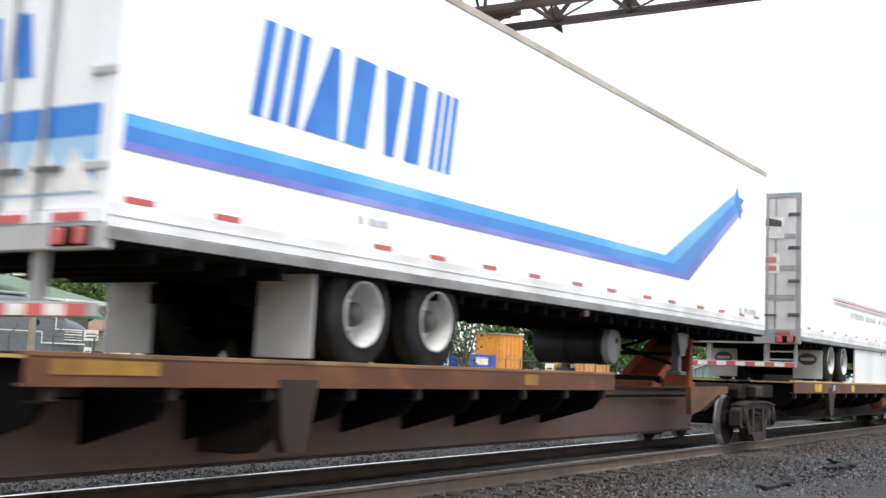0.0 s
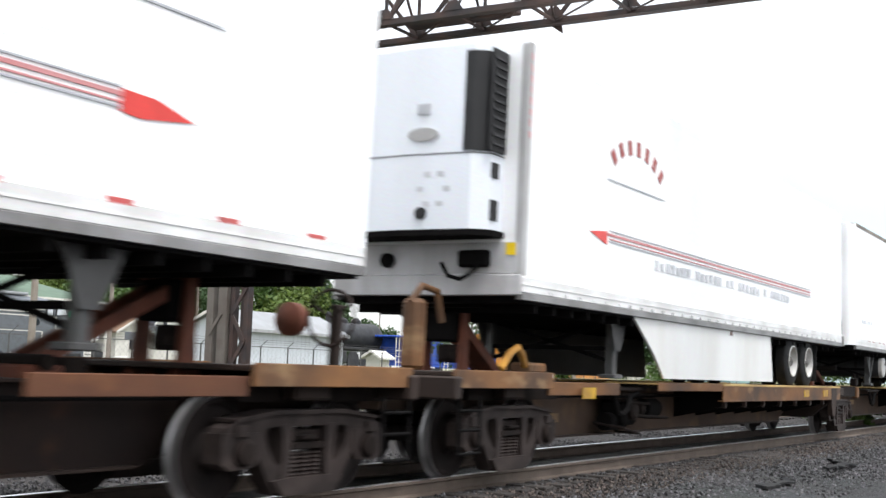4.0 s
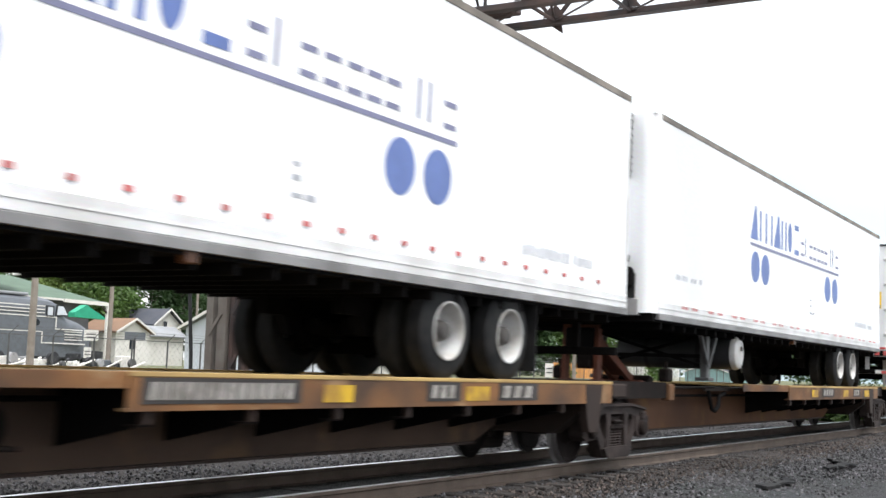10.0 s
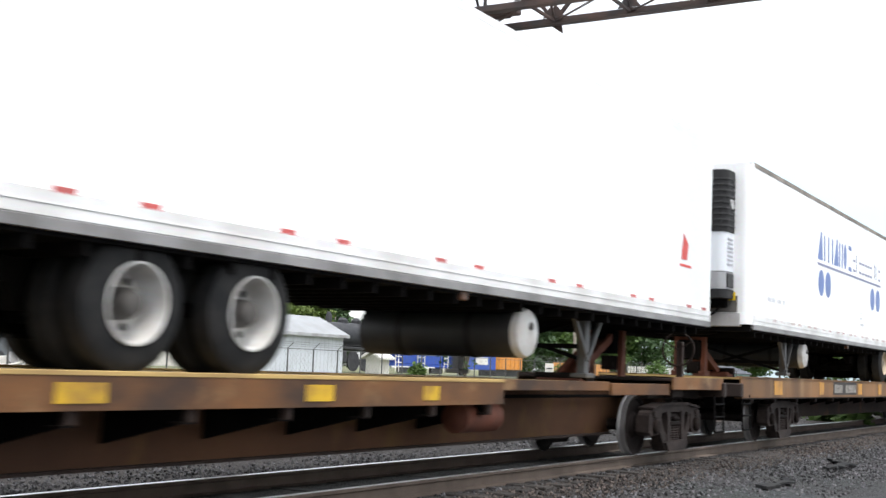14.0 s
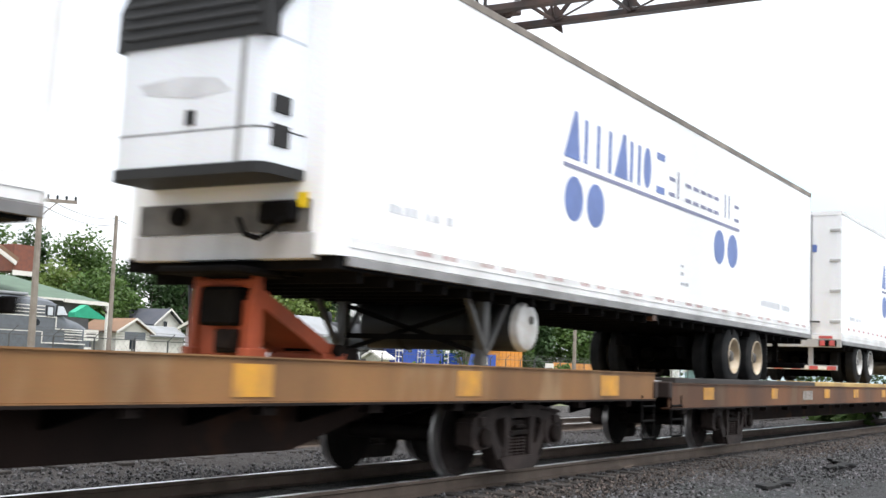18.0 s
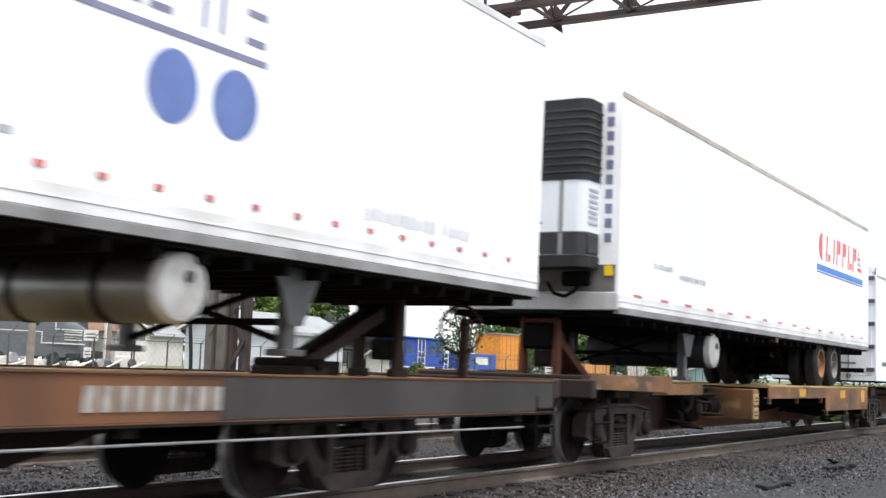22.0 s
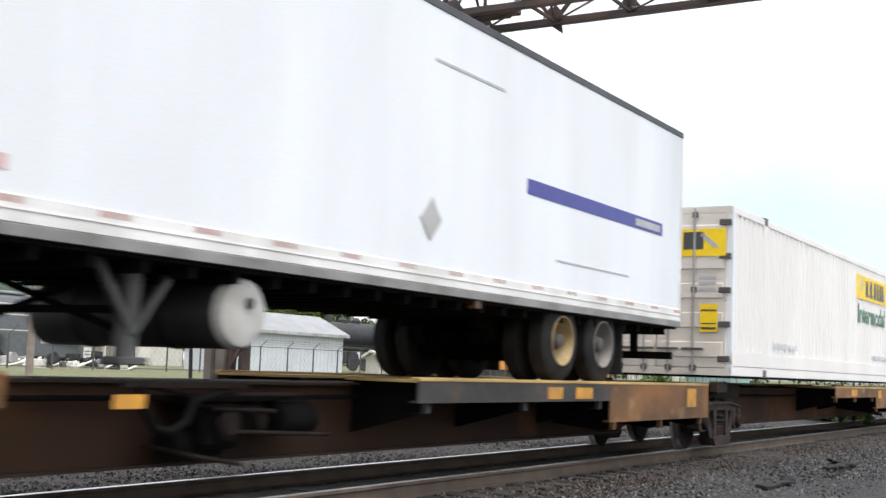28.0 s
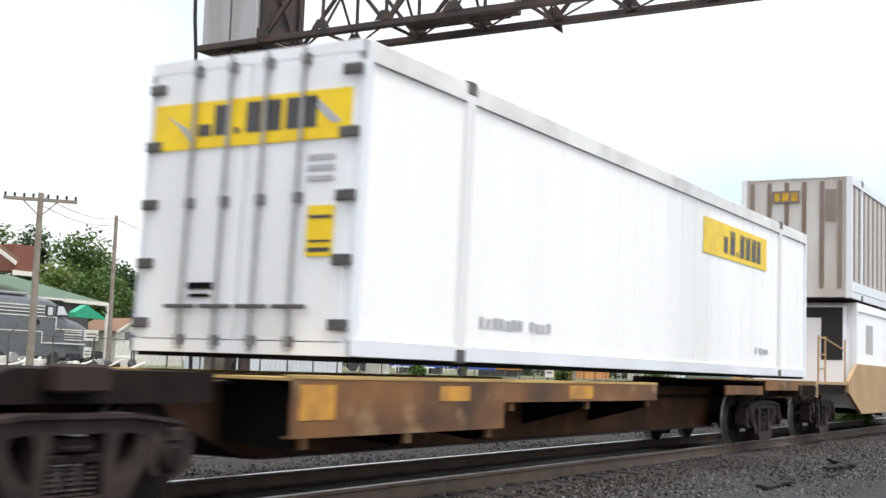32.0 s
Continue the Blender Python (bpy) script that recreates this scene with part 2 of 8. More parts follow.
CAST = material("cast_steel_dusty", (0.01572, 0.01063, 0.008925), 0.85, second=(0.006375, 0.004675, 0.00425), amount=0.7, scale=4.0, spec=0.15)
WHEEL = material("railway_wheel_steel", (0.018, 0.0135, 0.0125), 0.75, 0.0, (0.007, 0.0055, 0.0055), 0.6, 4.0, spec=0.15)
TREAD = material("polished_steel", (0.9, 0.9, 0.9), 0.3, 0.95, bump=0.0)
WORNSTEEL = material("worn_wheel_tread", (0.42, 0.41, 0.41), 0.38, 0.85, (0.25, 0.24, 0.23), 0.5, 3.0, bump=0.02)
RAIL = material("rusty_rail", (0.105, 0.079, 0.062), 0.8, second=(0.055, 0.04, 0.031), amount=0.6, scale=3.0)
TIE = material("tarred_wood_tie", (0.012, 0.0095, 0.0085), 0.9, second=(0.035, 0.03, 0.026), amount=0.6, scale=4.0, bump=0.4, vary=0.25)
GANTRY = material("rusty_gantry_steel", (0.03, 0.027, 0.028), 0.7, second=(0.085, 0.045, 0.033), amount=0.6, scale=2.5)
COLUMN = material("grey_brown_column_steel", (0.13, 0.115, 0.10), 0.7, second=(0.07, 0.05, 0.04), amount=0.6, scale=2.0)
PANEL = material("grey_weathered_sheet", (0.42, 0.43, 0.45), 0.6, 0.2, (0.17, 0.15, 0.14), 0.6, 1.2, streak=0.8)
WELL = material("tan_well_car_paint", (0.42, 0.28, 0.14), 0.65, second=(0.26, 0.17, 0.1), amount=0.5, scale=1.2, streak=0.5)
CORRW = material("rust_stained_white", (0.55, 0.54, 0.53), 0.6, second=(0.26, 0.19, 0.15), amount=0.6, scale=1.4, streak=0.8, spread=0.2)
CORRB = material("rusty_recess", (0.17, 0.13, 0.11), 0.75, second=(0.27, 0.23, 0.2), amount=0.6, scale=1.5, streak=0.8)
SKIRT = material("skirt_white", (0.72, 0.72, 0.71), 0.4, second=(0.5, 0.47, 0.42), amount=0.4, scale=1.0, streak=0.7, bump=0.03)
CREAM = material("chalky_white_paint", (0.76, 0.745, 0.735), 0.5, second=(0.62, 0.6, 0.58), amount=0.4, scale=0.8, streak=0.8, bump=0.03)
NOSE = material("dusty_pale_front_wall", (0.55, 0.55, 0.56), 0.5, second=(0.26, 0.245, 0.235), amount=0.6, scale=2.0, streak=0.6)
FLAP = material("pale_mud_flap", (0.42, 0.42, 0.42), 0.7, second=(0.3, 0.29, 0.28), amount=0.6, scale=2.0)


# ---- mesh helpers ----
class Solid:
    """Collects vertices and faces of one mesh."""

    def __init__(self):
        self.v, self.f = [], []

    def add(self, verts, faces):
        k = len(self.v)
        self.v += [tuple(p) for p in verts]
        self.f += [tuple(i + k for i in q) for q in faces]
        return self

    def box(self, x0, x1, y0, y1, z0, z1, c=0.0):
        x0, x1, y0, y1, z0, z1 = min(x0, x1), max(x0, x1), min(y0, y1), max(y0, y1), min(z0, z1), max(z0, z1)
        if not c:
            v = [(x, y, z) for x in (x0, x1) for y in (y0, y1) for z in (z0, z1)]
            return self.add(v, [(0, 1, 3, 2), (4, 6, 7, 5), (0, 4, 5, 1), (2, 3, 7, 6), (0, 2, 6, 4), (1, 5, 7, 3)])
        lo, hi, v, idx = (x0, y0, z0), (x1, y1, z1), [], {}
        for sx in (0, 1):
            for sy in (0, 1):
                for sz in (0, 1):
                    s = (sx, sy, sz)
                    for ax in range(3):
                        p = [(hi[i] if s[i] else lo[i]) if i == ax else (hi[i] - c if s[i] else lo[i] + c) for i in range(3)]
                        idx[s, ax] = len(v)
                        v.append(p)
        f = []
        for ax in range(3):
            b, d = (ax + 1) % 3, (ax + 2) % 3
            for s in (0, 1):
                q = []
                for sb, sd in ((0, 0), (1, 0), (1, 1), (0, 1)):
                    k = [0, 0, 0]
                    k[ax], k[b], k[d] = s, sb, sd
                    q.append(idx[tuple(k), ax])
                f.append(q if s else q[::-1])
            for sb in (0, 1):
                for sd in (0, 1):
                    k0, k1 = [0, 0, 0], [0, 0, 0]
                    k0[b] = k1[b] = sb
                    k0[d] = k1[d] = sd
                    k1[ax] = 1
                    f.append([idx[tuple(k0), b], idx[tuple(k1), b], idx[tuple(k1), d], idx[tuple(k0), d]])
        for sx in (0, 1):
            for sy in (0, 1):
                for sz in (0, 1):
                    f.append([idx[(sx, sy, sz), a] for a in range(3)])
        return self.add(v, f)

    def prism(self, pts, axis, a, b):
        n = len(pts)

        def put(u, w, t):
            return (t, u, w) if axis == "x" else (u, t, w) if axis == "y" else (u, w, t)

        v = [put(u, w, a) for u, w in pts] + [put(u, w, b) for u, w in pts]
        return self.add(v, [tuple(range(n))[::-1], tuple(range(n, 2 * n))] + [(i, (i + 1) % n, n + (i + 1) % n, n + i) for i in range(n)])

    def lathe(self, axis, c, prof, n=24, loop=False, open_start=False):
        """prof: (place along the axis, radius) from end to end; loop closes it into a ring."""
        prof = list(prof) + ([prof[0]] if loop else [])
        v, f = [], []
        for t, r in prof:
            for i in range(n):
                w = 2 * math.pi * i / n
                u, z = c[0] + r * math.cos(w), c[1] + r * math.sin(w)
                v.append((t, u, z) if axis == "x" else (u, t, z) if axis == "y" else (u, z, t))
        for k in range(len(prof) - 1):
            for i in range(n):
                j = (i + 1) % n
                f.append((k * n + i, k * n + j, k * n + n + j, k * n + n + i))
        if loop:
            m = (len(prof) - 1) * n
            return self.add(v[:m], [tuple(i % m for i in q) for q in f])
        f += ([] if open_start else [tuple(range(n))[::-1]]) + [tuple(range((len(prof) - 1) * n, len(prof) * n))]
        return self.add(v, f)

    def cyl(self, axis, c, r, a, b, n=16):
        return self.lathe(axis, c, [(a, r), (b, r)], n)

    def beam(self, p, q, w, h=None):
        h = h or w
        p, q = Vector(p), Vector(q)
        d = (q - p).normalized()
        s = d.cross(Vector((0, 0, 1)))
        s = s.normalized() if s.length > 1e-3 else Vector((0, 1, 0))
        u = s.cross(d)
        v = [e + s * (w / 2 * i) + u * (h / 2 * j) for e in (p, q) for i, j in ((-1, -1), (1, -1), (1, 1), (-1, 1))]
        return self.add(v, [(3, 2, 1, 0), (4, 5, 6, 7), (0, 1, 5, 4), (1, 2, 6, 5), (2, 3, 7, 6), (3, 0, 4, 7)])

    def rod(self, pts, r, n=8):
        """A round bar through the points, mitred at the bends."""
        pts = [Vector(p) for p in pts]
        v, f = [], []
        up = None
        for i, p in enumerate(pts):
            d = (pts[min(i + 1, len(pts) - 1)] - pts[max(i - 1, 0)]).normalized()
            if up is None or abs(up.dot(d)) > 0.98:
                up = Vector((0, 0, 1)) if abs(d.z) < 0.9 else Vector((1, 0, 0))
            side = d.cross(up).normalized()
            up = side.cross(d)
            v += [p + side * (r * math.cos(6.2832 * k / n)) + up * (r * math.sin(6.2832 * k / n)) for k in range(n)]
        for i in range(len(pts) - 1):
            f += [(i * n + k, i * n + (k + 1) % n, i * n + n + (k + 1) % n, i * n + n + k) for k in range(n)]
        m = len(v)
        return self.add(v, f + [tuple(range(n))[::-1], tuple(range(m - n, m))])

    def data(self, name, mat, smooth=True):
        me = bpy.data.meshes.new(name)
        me.from_pydata(self.v, [], self.f)
        bm = bmesh.new()
        bm.from_mesh(me)
        bmesh.ops.recalc_face_normals(bm, faces=bm.faces)
        bm.to_mesh(me)
        bm.free()
        me.materials.append(mat)
        if smooth:
            me.polygons.foreach_set("use_smooth", [True] * len(me.polygons))
            me.set_sharp_from_angle(angle=radians(32))
        return me


def part(name, solid, mat, parent, label=""):
    me = solid if isinstance(solid, bpy.types.Mesh) else solid.data(name, mat)
    ob = new(name, me)
    ob.parent = parent
    return tagged(ob, label)


def thing(name, label, category, place=(0, 0, 0), group="", kind=""):
    ob = new(name)
    ob.empty_display_size = 0.3
    ob.location = place
    return tagged(ob, label, category, group, kind)


TRAIN, SPIN = [], []        # what the train carries along, and its turning wheelsets


def on_train(name, label, category, x, group=""):
    ob = thing(name, label, category, (x, YC, 0), group)
    TRAIN.append((ob, x))
    return ob


# ---- ground ----
def gravel(name, dark, light, size, dust=None):
    m = bpy.data.materials.new(name)
    m.use_nodes = True
    n, l = m.node_tree.nodes, m.node_tree.links
    p = n["Principled BSDF"]
    p.inputs["Roughness"].default_value = 0.9
    co = n.new("ShaderNodeTexCoord")
    vo, no = n.new("ShaderNodeTexVoronoi"), n.new("ShaderNodeTexNoise")
    vo.inputs["Scale"].default_value = size
    no.inputs["Scale"].default_value, no.inputs["Detail"].default_value = 0.6, 6
    l.new(co.outputs["Object"], vo.inputs["Vector"])
    l.new(co.outputs["Object"], no.inputs["Vector"])
    a = n.new("ShaderNodeMixRGB")
    a.inputs["Color1"].default_value, a.inputs["Color2"].default_value = (*dark, 1), (*light, 1)
    sep = n.new("ShaderNodeSeparateColor")
    l.new(vo.outputs["Color"], sep.inputs["Color"])
    l.new(sep.outputs["Red"], a.inputs["Fac"])
    b = n.new("ShaderNodeMixRGB")
    b.blend_type = "MULTIPLY"
    b.inputs["Fac"].default_value = 0.5
    l.new(a.outputs["Color"], b.inputs["Color1"])
    l.new(no.outputs["Color"], b.inputs["Color2"])
    if dust:        # brake dust and rust that has blown off the rail
        xyz, mr, dm, ad = n.new("ShaderNodeSeparateXYZ"), n.new("ShaderNodeMapRange"), n.new("ShaderNodeMixRGB"), n.new("ShaderNodeMath")
        l.new(co.outputs["Object"], xyz.inputs["Vector"])
        ad.operation = "MULTIPLY_ADD"
        ad.inputs[1].default_value = 1.2
        l.new(no.outputs["Fac"], ad.inputs[0])
        l.new(xyz.outputs["Y"], ad.inputs[2])
        mr.inputs["From Min"].default_value, mr.inputs["From Max"].default_value = 5.9, 6.7
        l.new(ad.outputs[0], mr.inputs["Value"])
        dm.inputs["Color2"].default_value = (*dust, 1)
        l.new(mr.outputs["Result"], dm.inputs["Fac"])
        l.new(b.outputs["Color"], dm.inputs["Color1"])
        b = dm
    l.new(b.outputs["Color"], p.inputs["Base Color"])
    bn = n.new("ShaderNodeBump")
    bn.inputs["Strength"].default_value, bn.inputs["Distance"].default_value = 0.9, 0.03
    l.new(vo.outputs["Distance"], bn.inputs["Height"])
    l.new(bn.outputs["Normal"], p.inputs["Normal"])
    return m


GRAVEL = gravel("crushed_stone", (0.0028, 0.0027, 0.0028), (0.043, 0.042, 0.0435), 34.0, (0.02, 0.0155, 0.0135))
STONE = material("ballast_stone", (0.02371, 0.02306, 0.02381), 0.9, second=(0.04371, 0.04259, 0.04418), amount=0.8, scale=9.0, grain=40)
GRASS = gravel("dry_grass", (0.07, 0.085, 0.03), (0.18, 0.18, 0.085), 6.0)


def profile(y):
    """Height of the ground across the line."""
    knots = [(-400, -0.5), (0, -0.32), (4.5, -0.30), (5.6, -0.24), (6.3, -0.17), (8.7, -0.17), (9.7, -0.24), (10.9, -0.24),
             (11.5, -0.17), (13.9, -0.17), (15.0, -0.3), (20, -0.1), (30, 0.45), (60, 0.6), (2500, 0.6)]
    for (a, za), (b, zb) in zip(knots, knots[1:]):
        if y <= b:
            return za + (zb - za) * (y - a) / (b - a)
    return 0.6


def ground_sheet():
    ys = [-400, -100, -30, -10, 0, 2, 3] + [3.2 + 0.1 * i for i in range(122)] + [16, 18, 20, 23, 26, 30, 40, 60, 100, 200, 500, 1200, 2500]
    xs = [-1200, -400, -100, -30, 0, 4] + [6 + 0.2 * i for i in range(150)] + [37 + i for i in range(30)] + [70, 80, 100, 130, 180, 260, 400, 800, 2500]
    v, f = [], []
    for x in xs:
        for y in ys:
            d = 0.02 * noise.noise(Vector((x * 2.1, y * 2.1, 0))) + 0.05 * noise.noise(Vector((x * 0.3, y * 0.3, 3)))
            v.append((x, y, profile(y) + (d if -5 < y < 30 and x < 80 else 0)))
    n = len(ys)
    for i in range(len(xs) - 1):
        for j in range(n - 1):
            f.append((i * n + j, (i + 1) * n + j, (i + 1) * n + j + 1, i * n + j + 1))
    me = bpy.data.meshes.new("ground")
    me.from_pydata(v, [], f)
    me.materials.append(GRAVEL)
    me.materials.append(GRASS)
    me.polygons.foreach_set("material_index", [1 if ys[k % (n - 1)] > 19 else 0 for k in range(len(f))])
    me.polygons.foreach_set("use_smooth", [True] * len(f))
    return tagged(new("ground", me), "grey crushed-stone ground rising to dry grass", "ground", kind="structure")


ground_sheet()


def scatter_stones(name, label, areas, seed, low, high, stone=None):
    rnd = random.Random(seed)
    v, f = [], []
    base = [(1, 0, 0), (-1, 0, 0), (0, 1, 0), (0, -1, 0), (0, 0, 1), (0, 0, -1)]
    tri = [(0, 2, 4), (2, 1, 4), (1, 3, 4), (3, 0, 4), (2, 0, 5), (1, 2, 5), (3, 1, 5), (0, 3, 5)]
    for x0, x1, y0, y1, count in areas:
        for _ in range(count):
            x, y = x0 + (x1 - x0) * rnd.random() ** 1.5, rnd.uniform(y0, y1)
            r = rnd.uniform(low, high)
            q = Euler((rnd.uniform(0, 6), rnd.uniform(0, 6), rnd.uniform(0, 6))).to_matrix()
            s = (rnd.uniform(0.6, 1.2), rnd.uniform(0.6, 1.2), rnd.uniform(0.5, 1.0))
            z = profile(y) + r * 0.25
            k = len(v)
            for b in base:
                p = q @ Vector((b[0] * s[0], b[1] * s[1], b[2] * s[2])) * r
                v.append((x + p.x, y + p.y, z + p.z))
            f += [(a + k, b + k, c + k) for a, b, c in tri]
    me = bpy.data.meshes.new(name)
    me.from_pydata(v, [], f)
    m = (stone or STONE).copy()
    nt = m.node_tree
    geo, hv, mr = nt.nodes.new("ShaderNodeNewGeometry"), nt.nodes.new("ShaderNodeHueSaturation"), nt.nodes.new("ShaderNodeMapRange")
    mr.inputs["To Min"].default_value, mr.inputs["To Max"].default_value = 0.15, 3.7
    p = nt.nodes["Principled BSDF"]
    src = p.inputs["Base Color"].links[0].from_socket
    nt.links.new(geo.outputs["Random Per Island"], mr.inputs["Value"])
    nt.links.new(mr.outputs["Result"], hv.inputs["Value"])
    nt.links.new(src, hv.inputs["Color"])
    nt.links.new(hv.outputs["Color"], p.inputs["Base Color"])
    me.materials.append(m)
    return tagged(new(name, me), label, "ballast", kind="stuff")


scatter_stones("ballast", "loose grey ballast stones beside and between the tracks",
               [(5, 42, 3.6, 5.75, 13000), (5, 40, 6.4, 6.62, 900), (5, 40, 8.4, 11.7, 14000), (5, 40, 12.1, 13.2, 2500)], 4, 0.014, 0.036)


DARKBED = gravel("near_black_ballast", (0.002, 0.002, 0.002), (0.011, 0.0105, 0.01), 30.0)


def dark_bed(yc):
    """Near-black ballast between the rails, laid just over the ground."""
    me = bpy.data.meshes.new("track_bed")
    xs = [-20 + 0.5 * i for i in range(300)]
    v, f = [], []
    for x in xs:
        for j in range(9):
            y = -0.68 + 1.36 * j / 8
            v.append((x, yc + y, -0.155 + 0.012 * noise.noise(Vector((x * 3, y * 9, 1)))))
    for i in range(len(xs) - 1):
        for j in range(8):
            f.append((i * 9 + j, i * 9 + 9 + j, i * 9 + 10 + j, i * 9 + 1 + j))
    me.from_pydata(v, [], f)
    me.materials.append(DARKBED)
    return tagged(new("track_bed", me), "near-black ballast between the rails", "ballast", kind="structure")


dark_bed(YC)


scatter_stones("dusty_ballast", "rust-dusted ballast stones along the near rail", [(5, 42, 5.5, 6.35, 5000)], 6, 0.014, 0.034,
               material("rust_dusted_stone", (0.021, 0.0165, 0.0142), 0.9, second=(0.036, 0.029, 0.0255), amount=0.8, scale=9.0, grain=40))


# ---- tracks ----
def railway_track(name, label, yc, ties):
    t = thing(name, label, "railway track", (0, yc, 0), kind="structure")
    prof = [(-0.07, -0.17), (0.07, -0.17), (0.07, -0.155), (0.012, -0.135), (0.012, -0.045), (0.036, -0.032), (0.036, -0.006), (0.03, 0.0),
            (-0.03, 0.0), (-0.036, -0.006), (-0.036, -0.032), (-0.012, -0.045), (-0.012, -0.135), (-0.07, -0.155)]
    for s in (-1, 1):
        r = part("rail", Solid().prism([(s * 0.753 + a, b) for a, b in prof], "x", -150, 900), RAIL, t)
        part("running_surface", Solid().box(-150, 900, s * 0.753 - 0.032, s * 0.753 + 0.032, 0.0, 0.004), TREAD, r, "polished bright running surface")
    tie = Solid().box(-0.115, 0.115, -1.3, 1.3, -0.33, -0.155, 0.012).data("tie", TIE)
    plate = Solid().box(-0.09, 0.09, -0.17, 0.17, -0.156, -0.15).data("tie_plate", RAIL)
    rnd = random.Random(9)
    for i in range(ties):
        o = part("tie", tie, TIE, t)
        o.location = (2.0 + 0.5 * i + rnd.uniform(-0.02, 0.02), rnd.uniform(-0.04, 0.04), rnd.uniform(-0.012, 0.008))
        o.rotation_euler = (0, 0, rnd.uniform(-0.012, 0.012))
    return t


railway_track("track_near", "main line track with a polished rail and dark wooden ties in grey ballast", YC, 150)
railway_track("track_far", "second track with rusty rails behind the train", YC2, 100)


# ---- bogies and cars ----
def wheel_prof(s, r):
    return [(s * 0.655, 0.09), (s * 0.66, r * 0.86), (s * 0.675, r * 0.9), (s * 0.682, r + 0.028), (s * 0.70, r + 0.026), (s * 0.712, r + 0.004),
            (s * 0.795, r - 0.004), (s * 0.80, r * 0.9), (s * 0.765, r * 0.84), (s * 0.75, 0.2), (s * 0.80, 0.15), (s * 0.80, 0.09)]


R = 0.44
WHEELSET = Solid()
for side in (-1, 1):
    WHEELSET.lathe("y", (0, 0), wheel_prof(side, R), 40)
WHEELSET.cyl("y", (0, 0), 0.085, -0.98, 0.98, 14)
WHEELSET = WHEELSET.data("wheelset", WHEEL)
WHEELSET.materials.append(WORNSTEEL)
for face in WHEELSET.polygons:
    rs = [math.hypot(WHEELSET.vertices[i].co.x, WHEELSET.vertices[i].co.z) for i in face.vertices]
    if min(rs) > R - 0.012:
        face.material_index = 1
FRAME = Solid()
WB = 0.89
FRAME.prism([(-1.14, 0.56), (-1.10, 0.64), (-0.95, 0.70), (-0.5, 0.76), (0.5, 0.76), (0.95, 0.70), (1.10, 0.64), (1.14, 0.56), (0.78, 0.58), (0.5, 0.64), (-0.5, 0.64), (-0.78, 0.58)], "y", -0.09, 0.09)
FRAME.prism([(-1.02, 0.685), (-0.5, 0.745), (0.5, 0.745), (1.02, 0.685), (1.02, 0.715), (0.5, 0.78), (-0.5, 0.78), (-1.02, 0.715)], "y", -0.125, 0.125)
for s in (-1, 1):
    FRAME.prism([(s * 1.15, 0.60), (s * 1.15, 0.36), (s * 1.02, 0.30), (s * 0.74, 0.32), (s * 0.66, 0.42), (s * 0.66, 0.60)], "y", -0.10, 0.10)
    FRAME.prism([(s * 0.80, 0.60), (s * 0.60, 0.63), (s * 0.585, 0.55), (s * 0.55, 0.47), (s * 0.46, 0.35), (s * 0.34, 0.29), (s * 0.30, 0.12), (s * 0.45, 0.08), (s * 0.68, 0.40)], "y", -0.085, 0.085)
    FRAME.prism([(s * 0.24, 0.66), (s * 0.42, 0.66), (s * 0.385, 0.6), (s * 0.365, 0.5), (s * 0.36, 0.36), (s * 0.38, 0.28), (s * 0.38, 0.16), (s * 0.27, 0.16)], "y", -0.10, 0.10)
    FRAME.prism([(s * 0.62, 0.66), (s * 0.5, 0.66), (s * 0.56, 0.62), (s * 0.585, 0.56), (s * 0.62, 0.56)], "y", -0.08, 0.08)
    FRAME.box(s * 0.86, s * 1.0, -0.13, 0.13, 0.56, 0.665, 0.012)
FRAME.prism([(-0.50, 0.19), (-0.36, 0.06), (0.36, 0.06), (0.50, 0.19), (0.30, 0.21), (-0.30, 0.21)], "y", -0.13, 0.13)
FRAME = FRAME.data("side_frame", FRAMECAST)
SPRING = Solid().lathe("z", (0, 0), [(0.205 + 0.018 * k, 0.062 if k % 2 else 0.044) for k in range(13)], 12)
SPRING = SPRING.data("spring", FRAMECAST)
BEARING = Solid().lathe("y", (0, 0), [(-0.02, 0.11), (0.07, 0.11), (0.095, 0.085), (0.1, 0.04)], 16).data("bearing_cap", CAST)
BOLSTER = Solid().box(-0.22, 0.22, -1.1, 1.1, 0.44, 0.50, 0.01).box(-0.2, 0.2, -1.06, 1.06, 0.50, 0.61, 0.02).box(-0.12, 0.12, -1.12, 1.12, 0.52, 0.56, 0.01).box(-0.16, 0.16, -0.3, 0.3, 0.6, 0.78, 0.02).data("bolster", CAST)


def bogie(car, x):
    b = part("bogie", BOLSTER, CAST, car, "two-axle cast steel bogie")
    b.location = (x, 0, 0)
    for s in (-1, 1):
        o = part("side_frame", FRAME, CAST, b)
        o.location = (0, s * 1.0, 0)
        for dx in (-0.16, 0, 0.16):
            o = part("spring", SPRING, CAST, b)
            o.location = (dx, s * 1.03, 0)
        for dx in (-WB, WB):
            o = part("bearing_cap", BEARING, BROWN, b)
            o.location = (dx, s * 1.07, R)
            if s < 0:
                o.rotation_euler = (0, 0, math.pi)
    for dx in (-WB, WB):
        w = part("wheelset", WHEELSET, WHEEL, b, "turning steel wheelset")
        w.location = (dx, 0, R)
        SPIN.append((w, dx))
    return b


